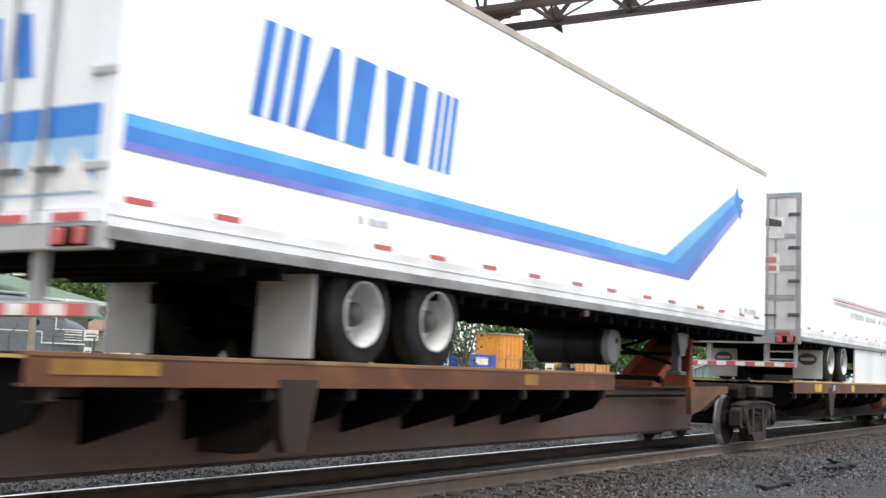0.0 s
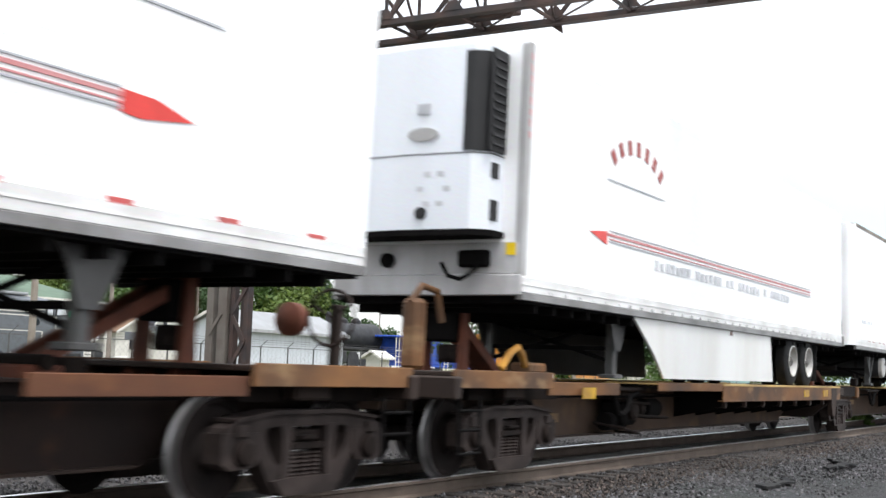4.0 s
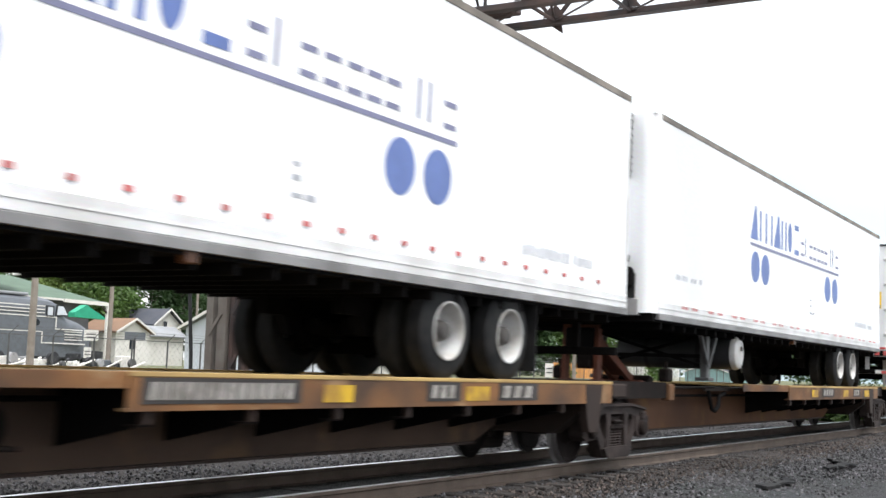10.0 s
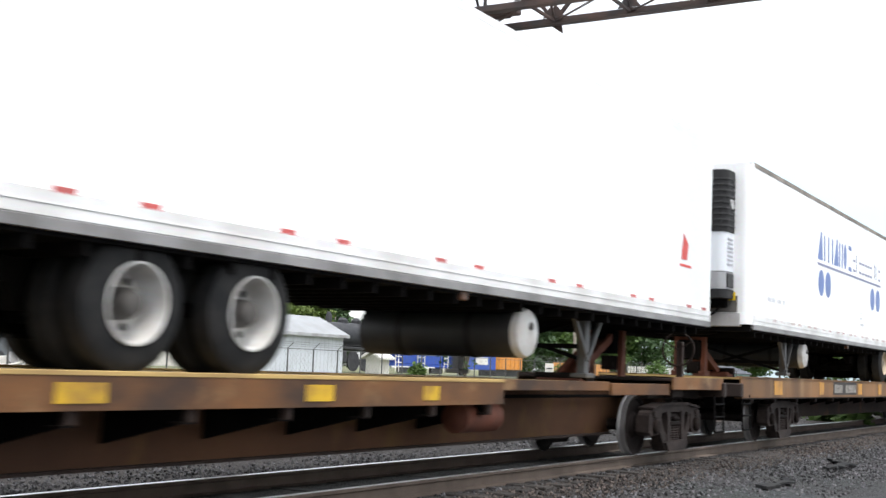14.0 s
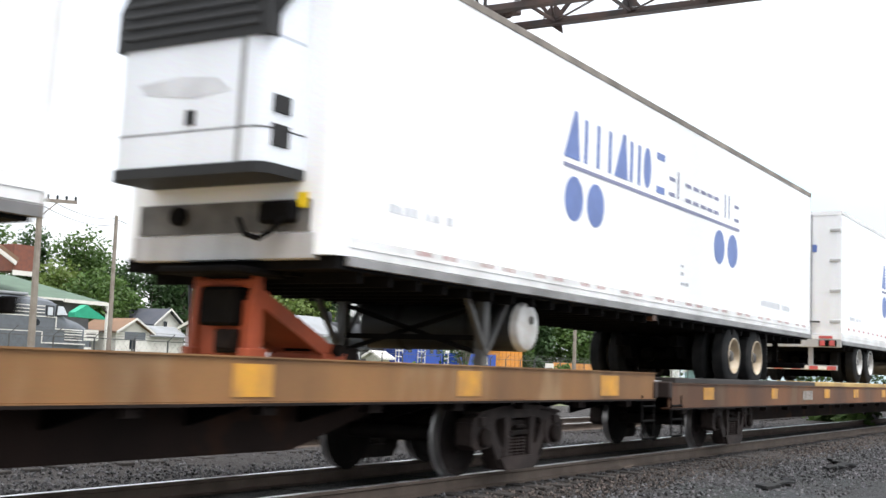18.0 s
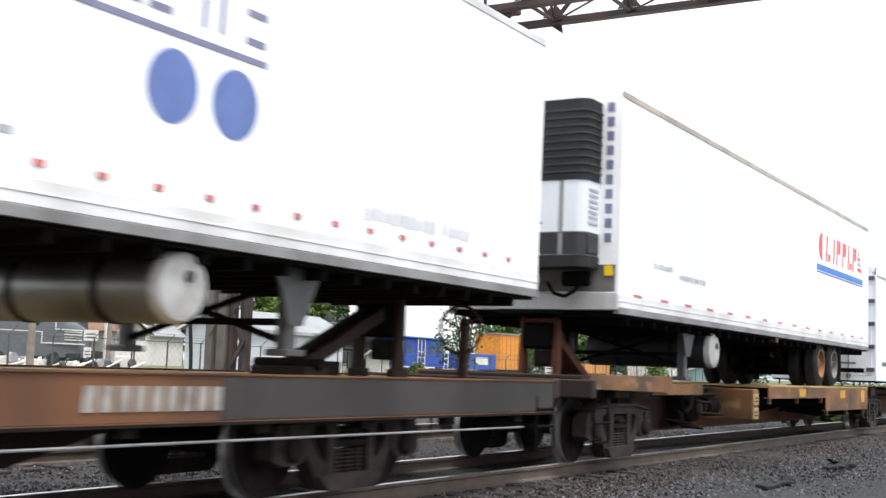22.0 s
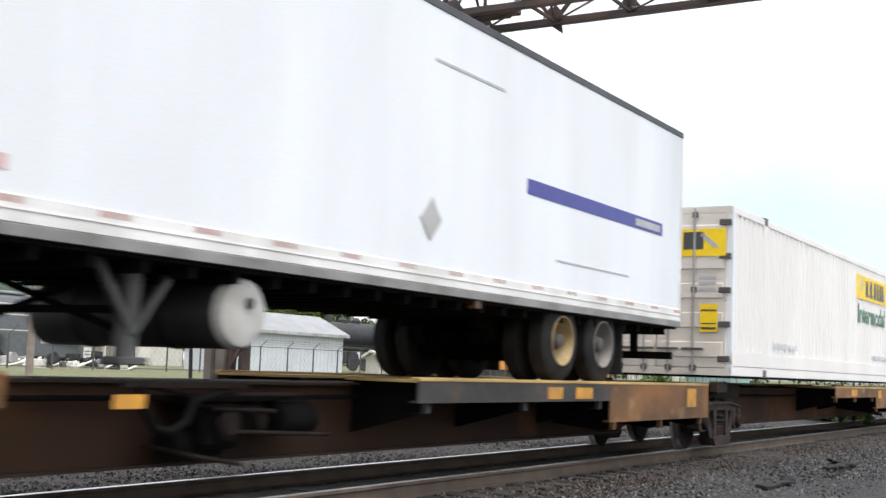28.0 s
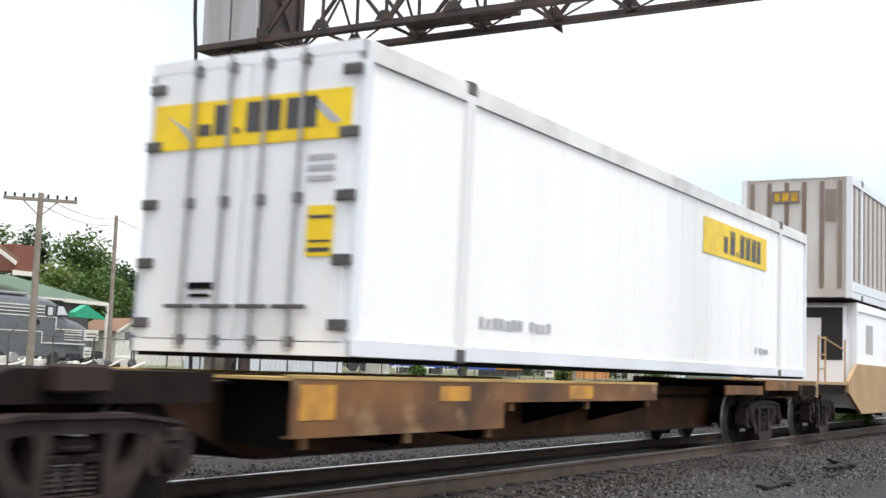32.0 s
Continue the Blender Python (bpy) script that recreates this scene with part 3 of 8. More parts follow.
def ends_car(car, x, out):
    """Coupler, end sill, steps and grab irons at a free end; out is the way outwards."""
    part("coupler", Solid().box(x - 0.5 * out, x + 0.22 * out, -0.1, 0.1, 0.75, 0.95, 0.03).box(x + 0.12 * out, x + 0.38 * out, -0.18, 0.18, 0.72, 0.99, 0.04), CAST, car, "knuckle coupler")
    part("end_sill", Solid().box(x - 0.12 * out, x + 0.02 * out, -1.35, 1.35, 0.86, 1.1, 0.02), BROWN, car)
    for s in (-1, 1):
        st = Solid()
        for dx in (-0.1, -0.55):
            st.rod([(x + dx * out, s * 1.32, 0.9), (x + dx * out, s * 1.34, 0.3)], 0.016)
        for z in (0.31, 0.55, 0.75):
            st.rod([(x - 0.1 * out, s * 1.34, z), (x - 0.55 * out, s * 1.34, z)], 0.016)
        part("step", st, UNDER, car)


def hitch(car, x, foot, deck=1.0, m=None, plate=False):
    """Trailer hitch: slim uprights with a dark head between them and one broad sloping strut; plate closes both with sheet."""
    m = m or (REDPLATE if plate else HITCH)
    h = Solid()
    q = 0.34 if plate else 0.26
    for s in (-1, 1):
        h.prism([(x - 0.09, deck), (x + 0.1, deck), (x + 0.06, 1.98), (x - 0.04, 1.98)], "y", s * q - 0.035, s * q + 0.035)
        h.box(x - 0.14, x + 0.16, s * q - 0.06, s * q + 0.06, deck - 0.01, deck + 0.1, 0.01)
    h.box(x - 0.05, x + 0.07, -q - 0.04, q + 0.04, 1.86, 1.94, 0.02)
    if plate:
        h.box(x - 0.02, x + 0.02, -0.306, 0.306, deck + 0.02, 1.74)
    st = part("hitch_stand", h, m, car, "red oxide trailer hitch stand")
    part("hitch_head", Solid().box(x - 0.16, x + 0.18, -0.21, 0.21, 1.5, 1.86, 0.03).box(x - 0.45, x + 0.45, -0.48, 0.48, 1.96, 2.03, 0.02), UNDER, st, "black coupler head with its top plate")
    part("hitch_jaw", Solid().box(x - 0.1, x + 0.12, -0.2, 0.05, 1.25, 1.47, 0.02).box(x - 0.14, x - 0.08, -0.18, 0.0, 1.3, 1.38), CAST, st)
    w = 0.3 if plate else 0.13
    d = 1 if foot > x else -1
    mid = x + (foot - x) * 0.8
    t = Solid()
    for s in (-1, 1):
        t.beam((x + 0.04 * d, s * w, 1.8), (foot, s * w, deck + 0.07), 0.07, 0.15 if plate else 0.12)
    t.box(foot - 0.2, foot + 0.2, -0.35, 0.35, deck - 0.02, deck + 0.1, 0.02)
    z = 1.8 + (deck + 0.07 - 1.8) * 0.8
    t.prism([(x + 0.04 * d, 1.79), (mid, z - 0.01), (mid, z - 0.05), (x + 0.04 * d, 1.74)], "y", -w + 0.04, w - 0.04)
    part("hitch_strut", t, m, st)
    part("foot_pin", Solid().cyl("y", (foot, deck + 0.12), 0.06, -0.42, 0.42, 12).box(foot + 0.22, foot + 0.5, -0.3, 0.1, deck - 0.01, deck + 0.16, 0.02), CAST, st)


def yellow_patches(parent, spots, y=-1.301, m=None):
    for x, w, z0, z1 in spots:
        part("paint_patch", Solid().box(x, x + w, y, y + 0.006, z0, z1), m or YPAINT, parent, "faded yellow paint patch")


def spine_car(x0, x1, decks, hitch_at=None, hitch_dir=1, bogies=(), free=(), tone=None, patches=(), box_ends=(), hitch_foot=None, sill=None, lip=None, blunt=False, lift=0.0, slate=False, group="articulated spine car units"):
    """One unit of an articulated spine car; decks: (from, to, depth of the edge)."""
    car = on_train("spine_car", "rusty brown and orange spine car with a deep centre sill", "railway car", x0, group)
    n = x1 - x0
    main = tone or ORANGE
    part("centre_sill", Solid().prism([(0.1, 0.98), (n - 0.1, 0.98), (n - 0.1, 0.72)] + ([(n - 1.3, 0.70), (n - 1.75, 0.29), (0.1, 0.29)] if blunt else [(n - 1.5, 0.70), (n - 2.6, 0.32), (2.6, 0.32), (1.5, 0.70), (0.1, 0.72)]), "y", -0.36, 0.36), sill or SILL, car, "dusty brown centre sill")
    part("sill_flange", Solid().box(0.3, n - 0.3, -0.46, 0.46, 0.975, 1.0), BROWN, car)
    part("lower_flange", Solid().box(0.1 if blunt else 2.7, n - (1.8 if blunt else 2.7), -0.44, 0.44, 0.265 if blunt else 0.295, 0.29 if blunt else 0.32), BROWN, car)
    for a, b, depth in decks:
        tone = SLATEEDGE if slate and depth < 0.4 else main
        a, b = a - x0, b - x0
        for s in (-1, 1):
            p = part("wheel_deck", Solid().box(a, b, s * 0.42, s * 1.28, 1.03 + lift, 1.055 + lift), DECKTOP, car, "worn yellowish wheel deck")
            part("deck_edge", Solid().box(a, b, s * 1.27, s * 1.295, 1.055 - depth + lift, 1.05 + lift, 0.004).box(a, b, s * 1.2, s * 1.297, 1.05 - depth + lift, 1.07 - depth + lift), tone, p, "weathered orange edge beam")
            part("deck_lip", Solid().box(a, b, s * 1.2, s * 1.30, 1.045 + lift, 1.08 + lift, 0.004), lip or DECKTOP, p, "trodden yellowish deck lip")
            if len(decks) == 1 and not blunt:
                q0, q1 = (a - 3.0, a - 0.01) if hitch_dir > 0 else (b + 0.01, b + 3.0)
                e = part("side_platform", Solid().box(q0, q1, s * 0.46, s * 1.27, 1.05, 1.075), DECKTOP, car, "narrow side platform")
                part("platform_edge", Solid().box(q0, q1, s * 1.27, s * 1.285, 0.96, 1.08, 0.004), tone, e)
        k = max(2, int((b - a) / (1.7 if x0 > 190 else 1.15)))
        for i in range(k + 1):
            x = a + 0.25 + (b - a - 0.5) * i / k
            for s in (-1, 1):
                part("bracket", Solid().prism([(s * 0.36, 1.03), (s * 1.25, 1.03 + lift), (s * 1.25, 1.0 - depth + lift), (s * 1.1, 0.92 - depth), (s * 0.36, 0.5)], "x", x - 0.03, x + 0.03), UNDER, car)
                part("bracket_end", Solid().box(x - 0.045, x + 0.045, s * 1.2, s * 1.262, 0.95 - depth + lift, 1.05 - depth + lift, 0.006), tone if x0 > 190 else BROWN, car, "stub end of a deck bracket")
                part("bracket_foot", Solid().box(x - 0.07, x + 0.07, s * 1.1, s * 1.24, 0.935 - depth + lift, 0.95 - depth + lift), CAST, car)
    for x in box_ends:
        x -= x0
        part("bolster_box", Solid().prism([(-1.2, 1.02), (1.2, 1.02), (1.2, 0.72), (0.8, 0.4), (-0.8, 0.4), (-1.2, 0.72)], "x", x - 0.14, x + 0.14), BROWN, car, "deep cross bearer")
        for s in (-1, 1):
            part("bearer_end", Solid().prism([(x - 0.26, 1.04), (x + 0.28, 1.04), (x + 0.2, 0.62), (x + 0.13, 0.44), (x - 0.11, 0.44), (x - 0.19, 0.62)], "y", s * 1.2, s * 1.3), BROWN, car, "tapered end of the cross bearer")
        if depth > 0.4:
            for s in (-1, 1):
                part("end_wedge", Solid().prism([(b, 1.0), (b + 0.5, 0.98), (b + 0.5, 0.86), (b + 0.1, 0.5), (b, 0.5)], "y", s * 1.1, s * 1.28), main, car, "orange end wedge")
                part("lower_band", Solid().box(a, b, s * 1.24, s * 1.275, 0.43, 0.555, 0.004), BROWN, car)
    if hitch_at:
        hitch(car, hitch_at - x0, hitch_at - x0 + (hitch_foot or 1.6 * hitch_dir), m=DARKHITCH if x0 > 220 else None, plate=blunt)
    if hitch_at and hitch_dir > 0:
        q = hitch_at - x0 + 2.95
        part("brake_hose", Solid().rod([(q, -1.0, 0.98), (q + 0.05, -1.02, 0.8), (q + 0.15, -1.02, 0.66), (q + 0.32, -1.02, 0.62), (q + 0.5, -1.02, 0.7), (q + 0.6, -1.0, 0.86), (q + 0.95, -0.98, 0.92)], 0.036), UNDER, car, "black brake hose hanging in a loop")
        part("hose_bracket", Solid().box(q - 0.2, q + 1.2, -1.02, -0.98, 0.96, 1.0), CAST, car)
    pipe = Solid().rod([(2.2, -0.5, 0.86), (n - 2.4, -0.5, 0.86)], 0.022)
    part("brake_pipe", pipe, UNDER, car)
    for x in bogies:
        bogie(car, x - x0)
        far = 2.3 if hitch_at and hitch_dir > 0 and x < x0 + 1 else 1.5
        part("end_casting", Solid().prism([(x - x0 - 0.8, 0.84), (x - x0 + far, 0.84), (x - x0 + far, 1.08), (x - x0 - 0.5, 1.08), (x - x0 - 0.8, 0.98)], "y", -0.95, 0.95), CAST, car, "grimy body bolster over the bogie")
        if far > 2:
            for s in (-1, 1):
                part("end_block", Solid().box(x - x0 + far + 0.01, x - x0 + far + 0.24, s * 0.86, s * 1.0, 0.8, 1.06, 0.02), TAN, car, "tan block at the end of the bolster")
                part("valve_box", Solid().box(x - x0 + far - 0.05, x - x0 + far + 0.2, s * 0.82, s * 0.98, 1.09, 1.3, 0.03).rod([(x - x0 + far + 0.08, s * 0.9, 1.3), (x - x0 + far + 0.08, s * 0.9, 1.4)], 0.03), CAST, car)
        for s in (-1, 1):
            part("side_bearing", Solid().box(x - x0 - 0.25, x - x0 + 0.25, s * 0.96, s * 1.12, *((0.92, 1.12) if x0 > 220 else (0.86, 1.05)), 0.02), BROWN, car)
    if blunt:
        part("sill_seam", Solid().box(1.0, n - 1.6, -0.368, -0.355, 0.845, 0.862), UNDER, car, "dark seam along the sill")
        for s in (-1, 1):
            part("end_fairing", Solid().prism([(n - 3.5, 1.02), (n - 1.55, 1.04), (n - 1.55, 0.92), (n - 2.1, 0.88), (n - 2.9, 0.64), (n - 3.45, 0.58)], "y", s * 0.92, s * 1.0), ORANGE, car, "orange tapered end fairing")
            part("fairing_flange", Solid().beam((n - 2.95, s * 0.97, 0.63), (n - 2.05, s * 0.97, 0.88), 0.14, 0.03), CAST, car)
    for x, out in free:
        ends_car(car, x - x0, out)
        a, b = x - x0 - 0.03 * out, x - x0 - 2.4 * out
        part("end_walkway", Solid().box(a, b, -1.28, 1.28, 1.10, 1.15, 0.01), BROWN, car)
        for s in (-1, 1):
            part("walkway_edge", Solid().box(a, b, s * 1.26, s * 1.3, 0.98, 1.17, 0.006), TAN, car, "tan walkway edge")
            part("side_plate", Solid().box(b, b - 2.2 * out, s * 1.2, s * 1.24, 0.90, 1.06, 0.006), main, car)
    yellow_patches(car, [(a - x0, w, z0 + lift, z1 + lift) for a, w, z0, z1 in patches if z1 > 0.8], m=WORNPAINT if lip else OPAINT if x0 > 190 else None)
    yellow_patches(car, [(a - x0, w, z0, z1) for a, w, z0, z1 in patches if z1 <= 0.8], -0.368, FADED)
    return car


def brake_gear(car, x):
    """Brake cylinder, reservoir, valve and their pipes hung beside the sill."""
    g = part("brake_valve", Solid().box(x, x + 0.5, -0.85, -0.45, 0.45, 0.82, 0.05).box(x + 0.55, x + 0.9, -0.8, -0.5, 0.55, 0.8, 0.04).cyl("x", (-0.62, 0.5), 0.13, x - 0.2, x + 0.4, 14), UNDER, car, "grimy brake valve")
    part("valve_cover", Solid().lathe("y", (x + 0.25, 0.66), [(-0.84, 0.14), (-0.9, 0.14), (-0.94, 0.09)], 14), CAST, g)
    part("valve_cover", Solid().lathe("y", (x + 0.72, 0.68), [(-0.79, 0.09), (-0.86, 0.08), (-0.88, 0.04)], 12), CAST, g)
    part("reservoir", Solid().lathe("x", (-0.7, 0.68), [(x + 1.0, 0.06), (x + 1.05, 0.15), (x + 1.55, 0.15), (x + 1.6, 0.06)], 18), UNDER, g)
    part("hanger", Solid().box(x - 0.1, x + 1.5, -0.75, -0.36, 0.84, 0.88), UNDER, g)
    for i, (a, b, z) in enumerate(((-0.4, 1.2, 0.9), (-0.1, 0.9, 0.79), (0.1, 1.7, 0.6), (-0.3, 0.5, 0.42))):
        part("pipe", Solid().rod([(x + a, -0.5, z + 0.06), (x + a + 0.12, -0.92, z), (x + b - 0.1, -0.92, z - 0.03 * i), (x + b, -0.5, z - 0.08)], 0.02, 7), CAST, g)


def flat_car(x0, x1, bogies, patches, marks, dz=0.0, paint=None):
    car = on_train("flat_car", "long rusty orange piggyback flat car", "railway car", x0, "long flat cars")
    n = x1 - x0
    top, low = 1.2 + dz, 0.84 + dz
    part("deck", Solid().box(0, n, -1.3, 1.3, top - 0.03, top), DECKTOP, car, "worn steel deck")
    for s in (-1, 1):
        part("side_sill", Solid().box(0.05, n - 0.05, s * 1.29, s * 1.32, low + 0.02, top + 0.01, 0.005).box(0.05, n - 0.05, s * 1.22, s * 1.335, top + 0.005, top + 0.02).box(0.05, n - 0.05, s * 1.2, s * 1.335, low, low + 0.02), paint or FLATPAINT, car, "weathered tan-orange side sill")
    part("centre_sill", Solid().prism([(0.2, top - 0.04), (n - 0.2, top - 0.04), (n - 0.2, 0.80), (n - 5.6, 0.76), (n - 7.2, 0.36), (6.6, 0.36), (5.0, 0.76), (0.2, 0.80)], "y", -0.4, 0.4), DARKSILL, car, "fish-belly centre sill")
    k = int(n / 1.5)
    for i in range(k):
        x = 0.9 + (n - 1.8) * i / (k - 1)
        for s in (-1, 1):
            part("cross_bearer", Solid().prism([(s * 0.4, top - 0.04), (s * 1.28, top - 0.04), (s * 1.28, low + 0.04), (s * 0.4, 0.62)], "x", x - 0.03, x + 0.03), UNDER, car)
            part("stake_stub", Solid().box(x - 0.09, x + 0.09, s * 1.16, s * 1.27, low - 0.09, low + 0.01), CAST, car)
    for x in bogies:
        bogie(car, x - x0)
    ends_car(car, 0, -1)
    ends_car(car, n, 1)
    yellow_patches(car, [(a - x0, w, low + (0.06 if dz == 0 else 0.13), top - 0.04) for a, w in patches], -1.326, OPAINT)
    for s in (-1, 1):
        part("sill_flange", Solid().box(0.05, n - 0.05, s * 1.3, s * 1.342, low - 0.012, low + 0.012), CAST, car, "dark lower flange")
    for a, w in marks:
        j = 0
        while j * 0.16 < w:
            part("stencil_bar", Solid().box(a - x0 + j * 0.16, a - x0 + j * 0.16 + 0.1, -1.331, -1.32, low + 0.1, top - 0.08), STENCIL, car, "worn white stencilled mark")
            j += 1
    return car


def brake_stand(car, x, label):
    s = part("brake_stand", Solid().box(x - 0.05, x + 0.05, -0.75, -0.65, 1.0, 1.75, 0.01), BROWN, car, label)
    w = Solid()
    for i in range(16):
        a, b = 6.2832 * i / 16, 6.2832 * (i + 1) / 16
        w.rod([(x - 0.1, -0.7 + 0.27 * math.cos(a), 1.62 + 0.27 * math.sin(a)), (x - 0.1, -0.7 + 0.27 * math.cos(b), 1.62 + 0.27 * math.sin(b))], 0.018, 6)
    for a in (0.5, 2.6, 4.7):
        w.rod([(x - 0.1, -0.7, 1.62), (x - 0.1, -0.7 + 0.27 * math.cos(a), 1.62 + 0.27 * math.sin(a))], 0.012, 6)
    part("brake_wheel", w, BROWN, s)
    return s


# units of the train, from the first to the last
u = spine_car(4.4, 22.45, [(5.35, 15.05, 0.2)], 20.75, -1, (22.45,), patches=[(5.55, 1.0, 0.93, 1.03), (12.4, 0.35, 0.9, 1.02)], box_ends=(8.2,), sill=PLUMSILL, tone=REDBROWN, lip=FLATPAINT, blunt=True, lift=0.12)
u = spine_car(22.6, 42.0, [(24.25, 33.85, 0.22)], 39.9, -1, (40.65,), [(42.0, 1)], patches=[(25.9, 0.6, 0.86, 1.02), (29.4, 0.3, 0.86, 1.02)], box_ends=(27.4,), sill=DARKSILL, tone=REDBROWN, lift=0.1)
part("air_tank", Solid().lathe("x", (-0.98, 0.66), [(11.2, 0.05), (11.25, 0.17), (12.05, 0.17), (12.1, 0.05)], 20), HITCH, u, "dusty red air reservoir")
brake_stand(u, 18.9, "rusty brake stand with a hand wheel")
part("brake_housing", Solid().lathe("x", (0.05, 1.62), [(19.05, 0.08), (19.1, 0.17), (19.22, 0.17), (19.3, 0.09)], 18), HITCH, u, "orange round brake housing")
u = spine_car(42.75, 61.05, [(51.7, 60.2, 0.26)], 44.75, 0.8, (44.5,), [(42.75, -1)], patches=[(46.0, 0.4, 0.86, 1.0), (46.9, 0.4, 0.5, 0.62), (57.0, 0.4, 0.86, 1.0), (58.6, 0.4, 0.86, 1.0)], box_ends=(59.6,))
brake_gear(u, 5.75)
part("pillar", Solid().box(0.68, 0.9, -0.42, -0.18, 1.15, 1.95, 0.05).rod([(0.7, -0.3, 1.9), (0.85, -0.35, 2.1), (1.1, -0.4, 2.05), (1.2, -0.42, 1.7)], 0.045), TAN, u, "tan end pillar with a bent pipe")
part("hose", Solid().rod([(1.6, -1.0, 1.2), (1.75, -1.03, 1.38), (1.9, -1.05, 1.45), (2.05, -1.03, 1.38), (2.2, -1.0, 1.25), (2.6, -1.0, 1.2)], 0.045), OPAINT, u, "worn orange hose")
part("valve", Solid().box(2.2, 2.6, -1.1, -0.8, 1.15, 1.28, 0.03), TAN, u, "tan valve")
u = spine_car(61.2, 78.45, [(69.2, 77.75, 0.24)], 61.9, 1.12, (61.15,), tone=TAN, patches=[(70.4, 0.5, 0.85, 1.0), (72.6, 0.5, 0.85, 1.0), (75.4, 0.5, 0.85, 1.0), (65.6, 0.5, 0.6, 0.72)], box_ends=(77.0,))
u = spine_car(78.6, 95.9, [(86.6, 95.3, 0.25)], 79.55, 1.03, (78.5,), tone=TAN, patches=[(88.9, 0.45, 0.85, 1.0), (91.4, 0.5, 0.85, 1.0)], box_ends=(94.7,))
brake_gear(u, 5.8)
u = spine_car(96.05, 113.6, [(104.2, 112.8, 0.25)], 97.2, 1.1, (96.0,), patches=[(106.0, 0.5, 0.85, 1.0), (108.9, 0.5, 0.85, 1.0), (111.2, 0.5, 0.85, 1.0)], box_ends=(112.0,), sill=REDSILL)
u = spine_car(113.75, 131.9, [(115.4, 124.1, 0.24)], 130.0, -1, (113.7, 130.2), [(131.9, 1)], patches=[(117.8, 0.45, 0.86, 1.0), (120.5, 0.4, 0.86, 1.0), (122.4, 0.3, 0.86, 1.0)], box_ends=(117.0,), sill=REDSILL)
part("air_tank", Solid().lathe("x", (-0.98, 0.66), [(9.8, 0.05), (9.85, 0.17), (10.65, 0.17), (10.7, 0.05)], 20), HITCH, u, "dusty red air reservoir")
brake_stand(u, 17.7, "rusty brake stand with a hand wheel")


def deck_stencils(x0, marks, lift=0.0):
    """Worn white stencilled shapes on dark grounds along a deck edge."""
    car = [ob for ob, x in TRAIN if x == x0][0]
    for a, b, n in marks:
        part("stencil_ground", Solid().box(a - x0 - 0.08, b - x0 + 0.08, -1.3, -1.294, 0.85 + lift, 1.04 + lift), GRIME, car, "dark ground behind worn stencils")
        w = (b - a) / n
        for i in range(n):
            u = a - x0 + w * i
            part("stencil_bar", Solid().prism([(u, 0.88 + lift), (u + w * 0.6, 0.88 + lift), (u + w * 0.75, 1.01 + lift), (u + w * 0.15, 1.01 + lift)], "y", -1.304, -1.298), STENCIL, car, "worn white stencilled mark")


deck_stencils(61.2, [(69.3, 70.2, 3), (73.4, 74.3, 4)])
deck_stencils(78.6, [(86.8, 88.5, 14), (90.7, 91.2, 3), (92.2, 93.0, 3)])
deck_stencils(96.05, [(107.0, 107.9, 4), (110.0, 110.6, 3)])
deck_stencils(22.6, [(27.5, 27.85, 1)], 0.1)
flat1 = flat_car(132.75, 160.9, (136.4, 157.1), [(134.9, 0.55), (138.4, 0.35), (142.2, 0.4), (144.6, 0.4), (148.1, 0.5), (151.7, 0.5), (155.2, 0.5), (158.9, 0.6)], [(139.75, 0.7), (140.85, 1.1)])
part("stencil_ground", Solid().box(6.9, 9.25, -1.325, -1.318, 0.9, 1.18), GRIME, flat1, "dark ground behind worn stencils")
hitch(flat1, 1.25, 2.55, 1.2)
hitch(flat1, 20.35, 21.65, 1.2, plate=True)
flat2 = flat_car(161.4, 190.2, (165.3, 186.3), [(163.0, 0.5), (166.9, 0.4), (171.0, 0.5), (173.9, 0.5), (177.2, 0.5), (181.2, 0.45), (185.8, 0.6)], [(169.2, 0.7), (182.8, 1.4)], -0.14, DARKFLAT)
part("train_line", Solid().rod([(20.0, -1.28, 0.57), (28.0, -1.28, 0.55)], 0.012, 6), PANEL, flat2, "thin pale pipe under the sill")
part("side_walkway", Solid().box(0.3, 8.78, -1.32, -0.5, 1.075, 1.16, 0.01), GRIME, flat2, "dark raised side walkway")
part("sooty_patch", Solid().box(22.8, 28.7, -1.327, -1.32, 0.73, 1.05), GRIME, flat2, "grimy grey end of the sill")
hitch(flat2, 26.9, 25.3, 1.05, BROWN)
brake_stand(flat2, 27.6, "rusty brake stand with a hand wheel")
part("bridge_plate", Solid().box(-0.45, 0.15, -1.15, -0.45, 1.08, 1.11, 0.005), PANEL, flat2, "grey bridge plate between the cars")
part("bridge_plate", Solid().box(-0.45, 0.15, 0.45, 1.15, 1.08, 1.11, 0.005), PANEL, flat2)
part("wheel_deck", Solid().box(8.8, 19.9, -1.325, -0.5, 1.075, 1.17, 0.01), DECKTOP, flat2, "raised tan wheel deck")
u = spine_car(191.2, 209.6, [(199.4, 203.9, 0.22), (203.9, 208.2, 0.5)], 192.4, 0.88, (192.75,), [(191.2, -1)], tone=TAN, patches=[(201.6, 0.5, 0.86, 1.02), (205.2, 0.5, 0.82, 1.0), (207.4, 0.4, 0.72, 1.0)], sill=RUSTSILL)
brake_gear(u, 5.2)
part("bearer_box", Solid().box(7.3, 7.66, -1.26, -0.36, 0.45, 1.0, 0.02), TAN, u, "tan cross bearer box")
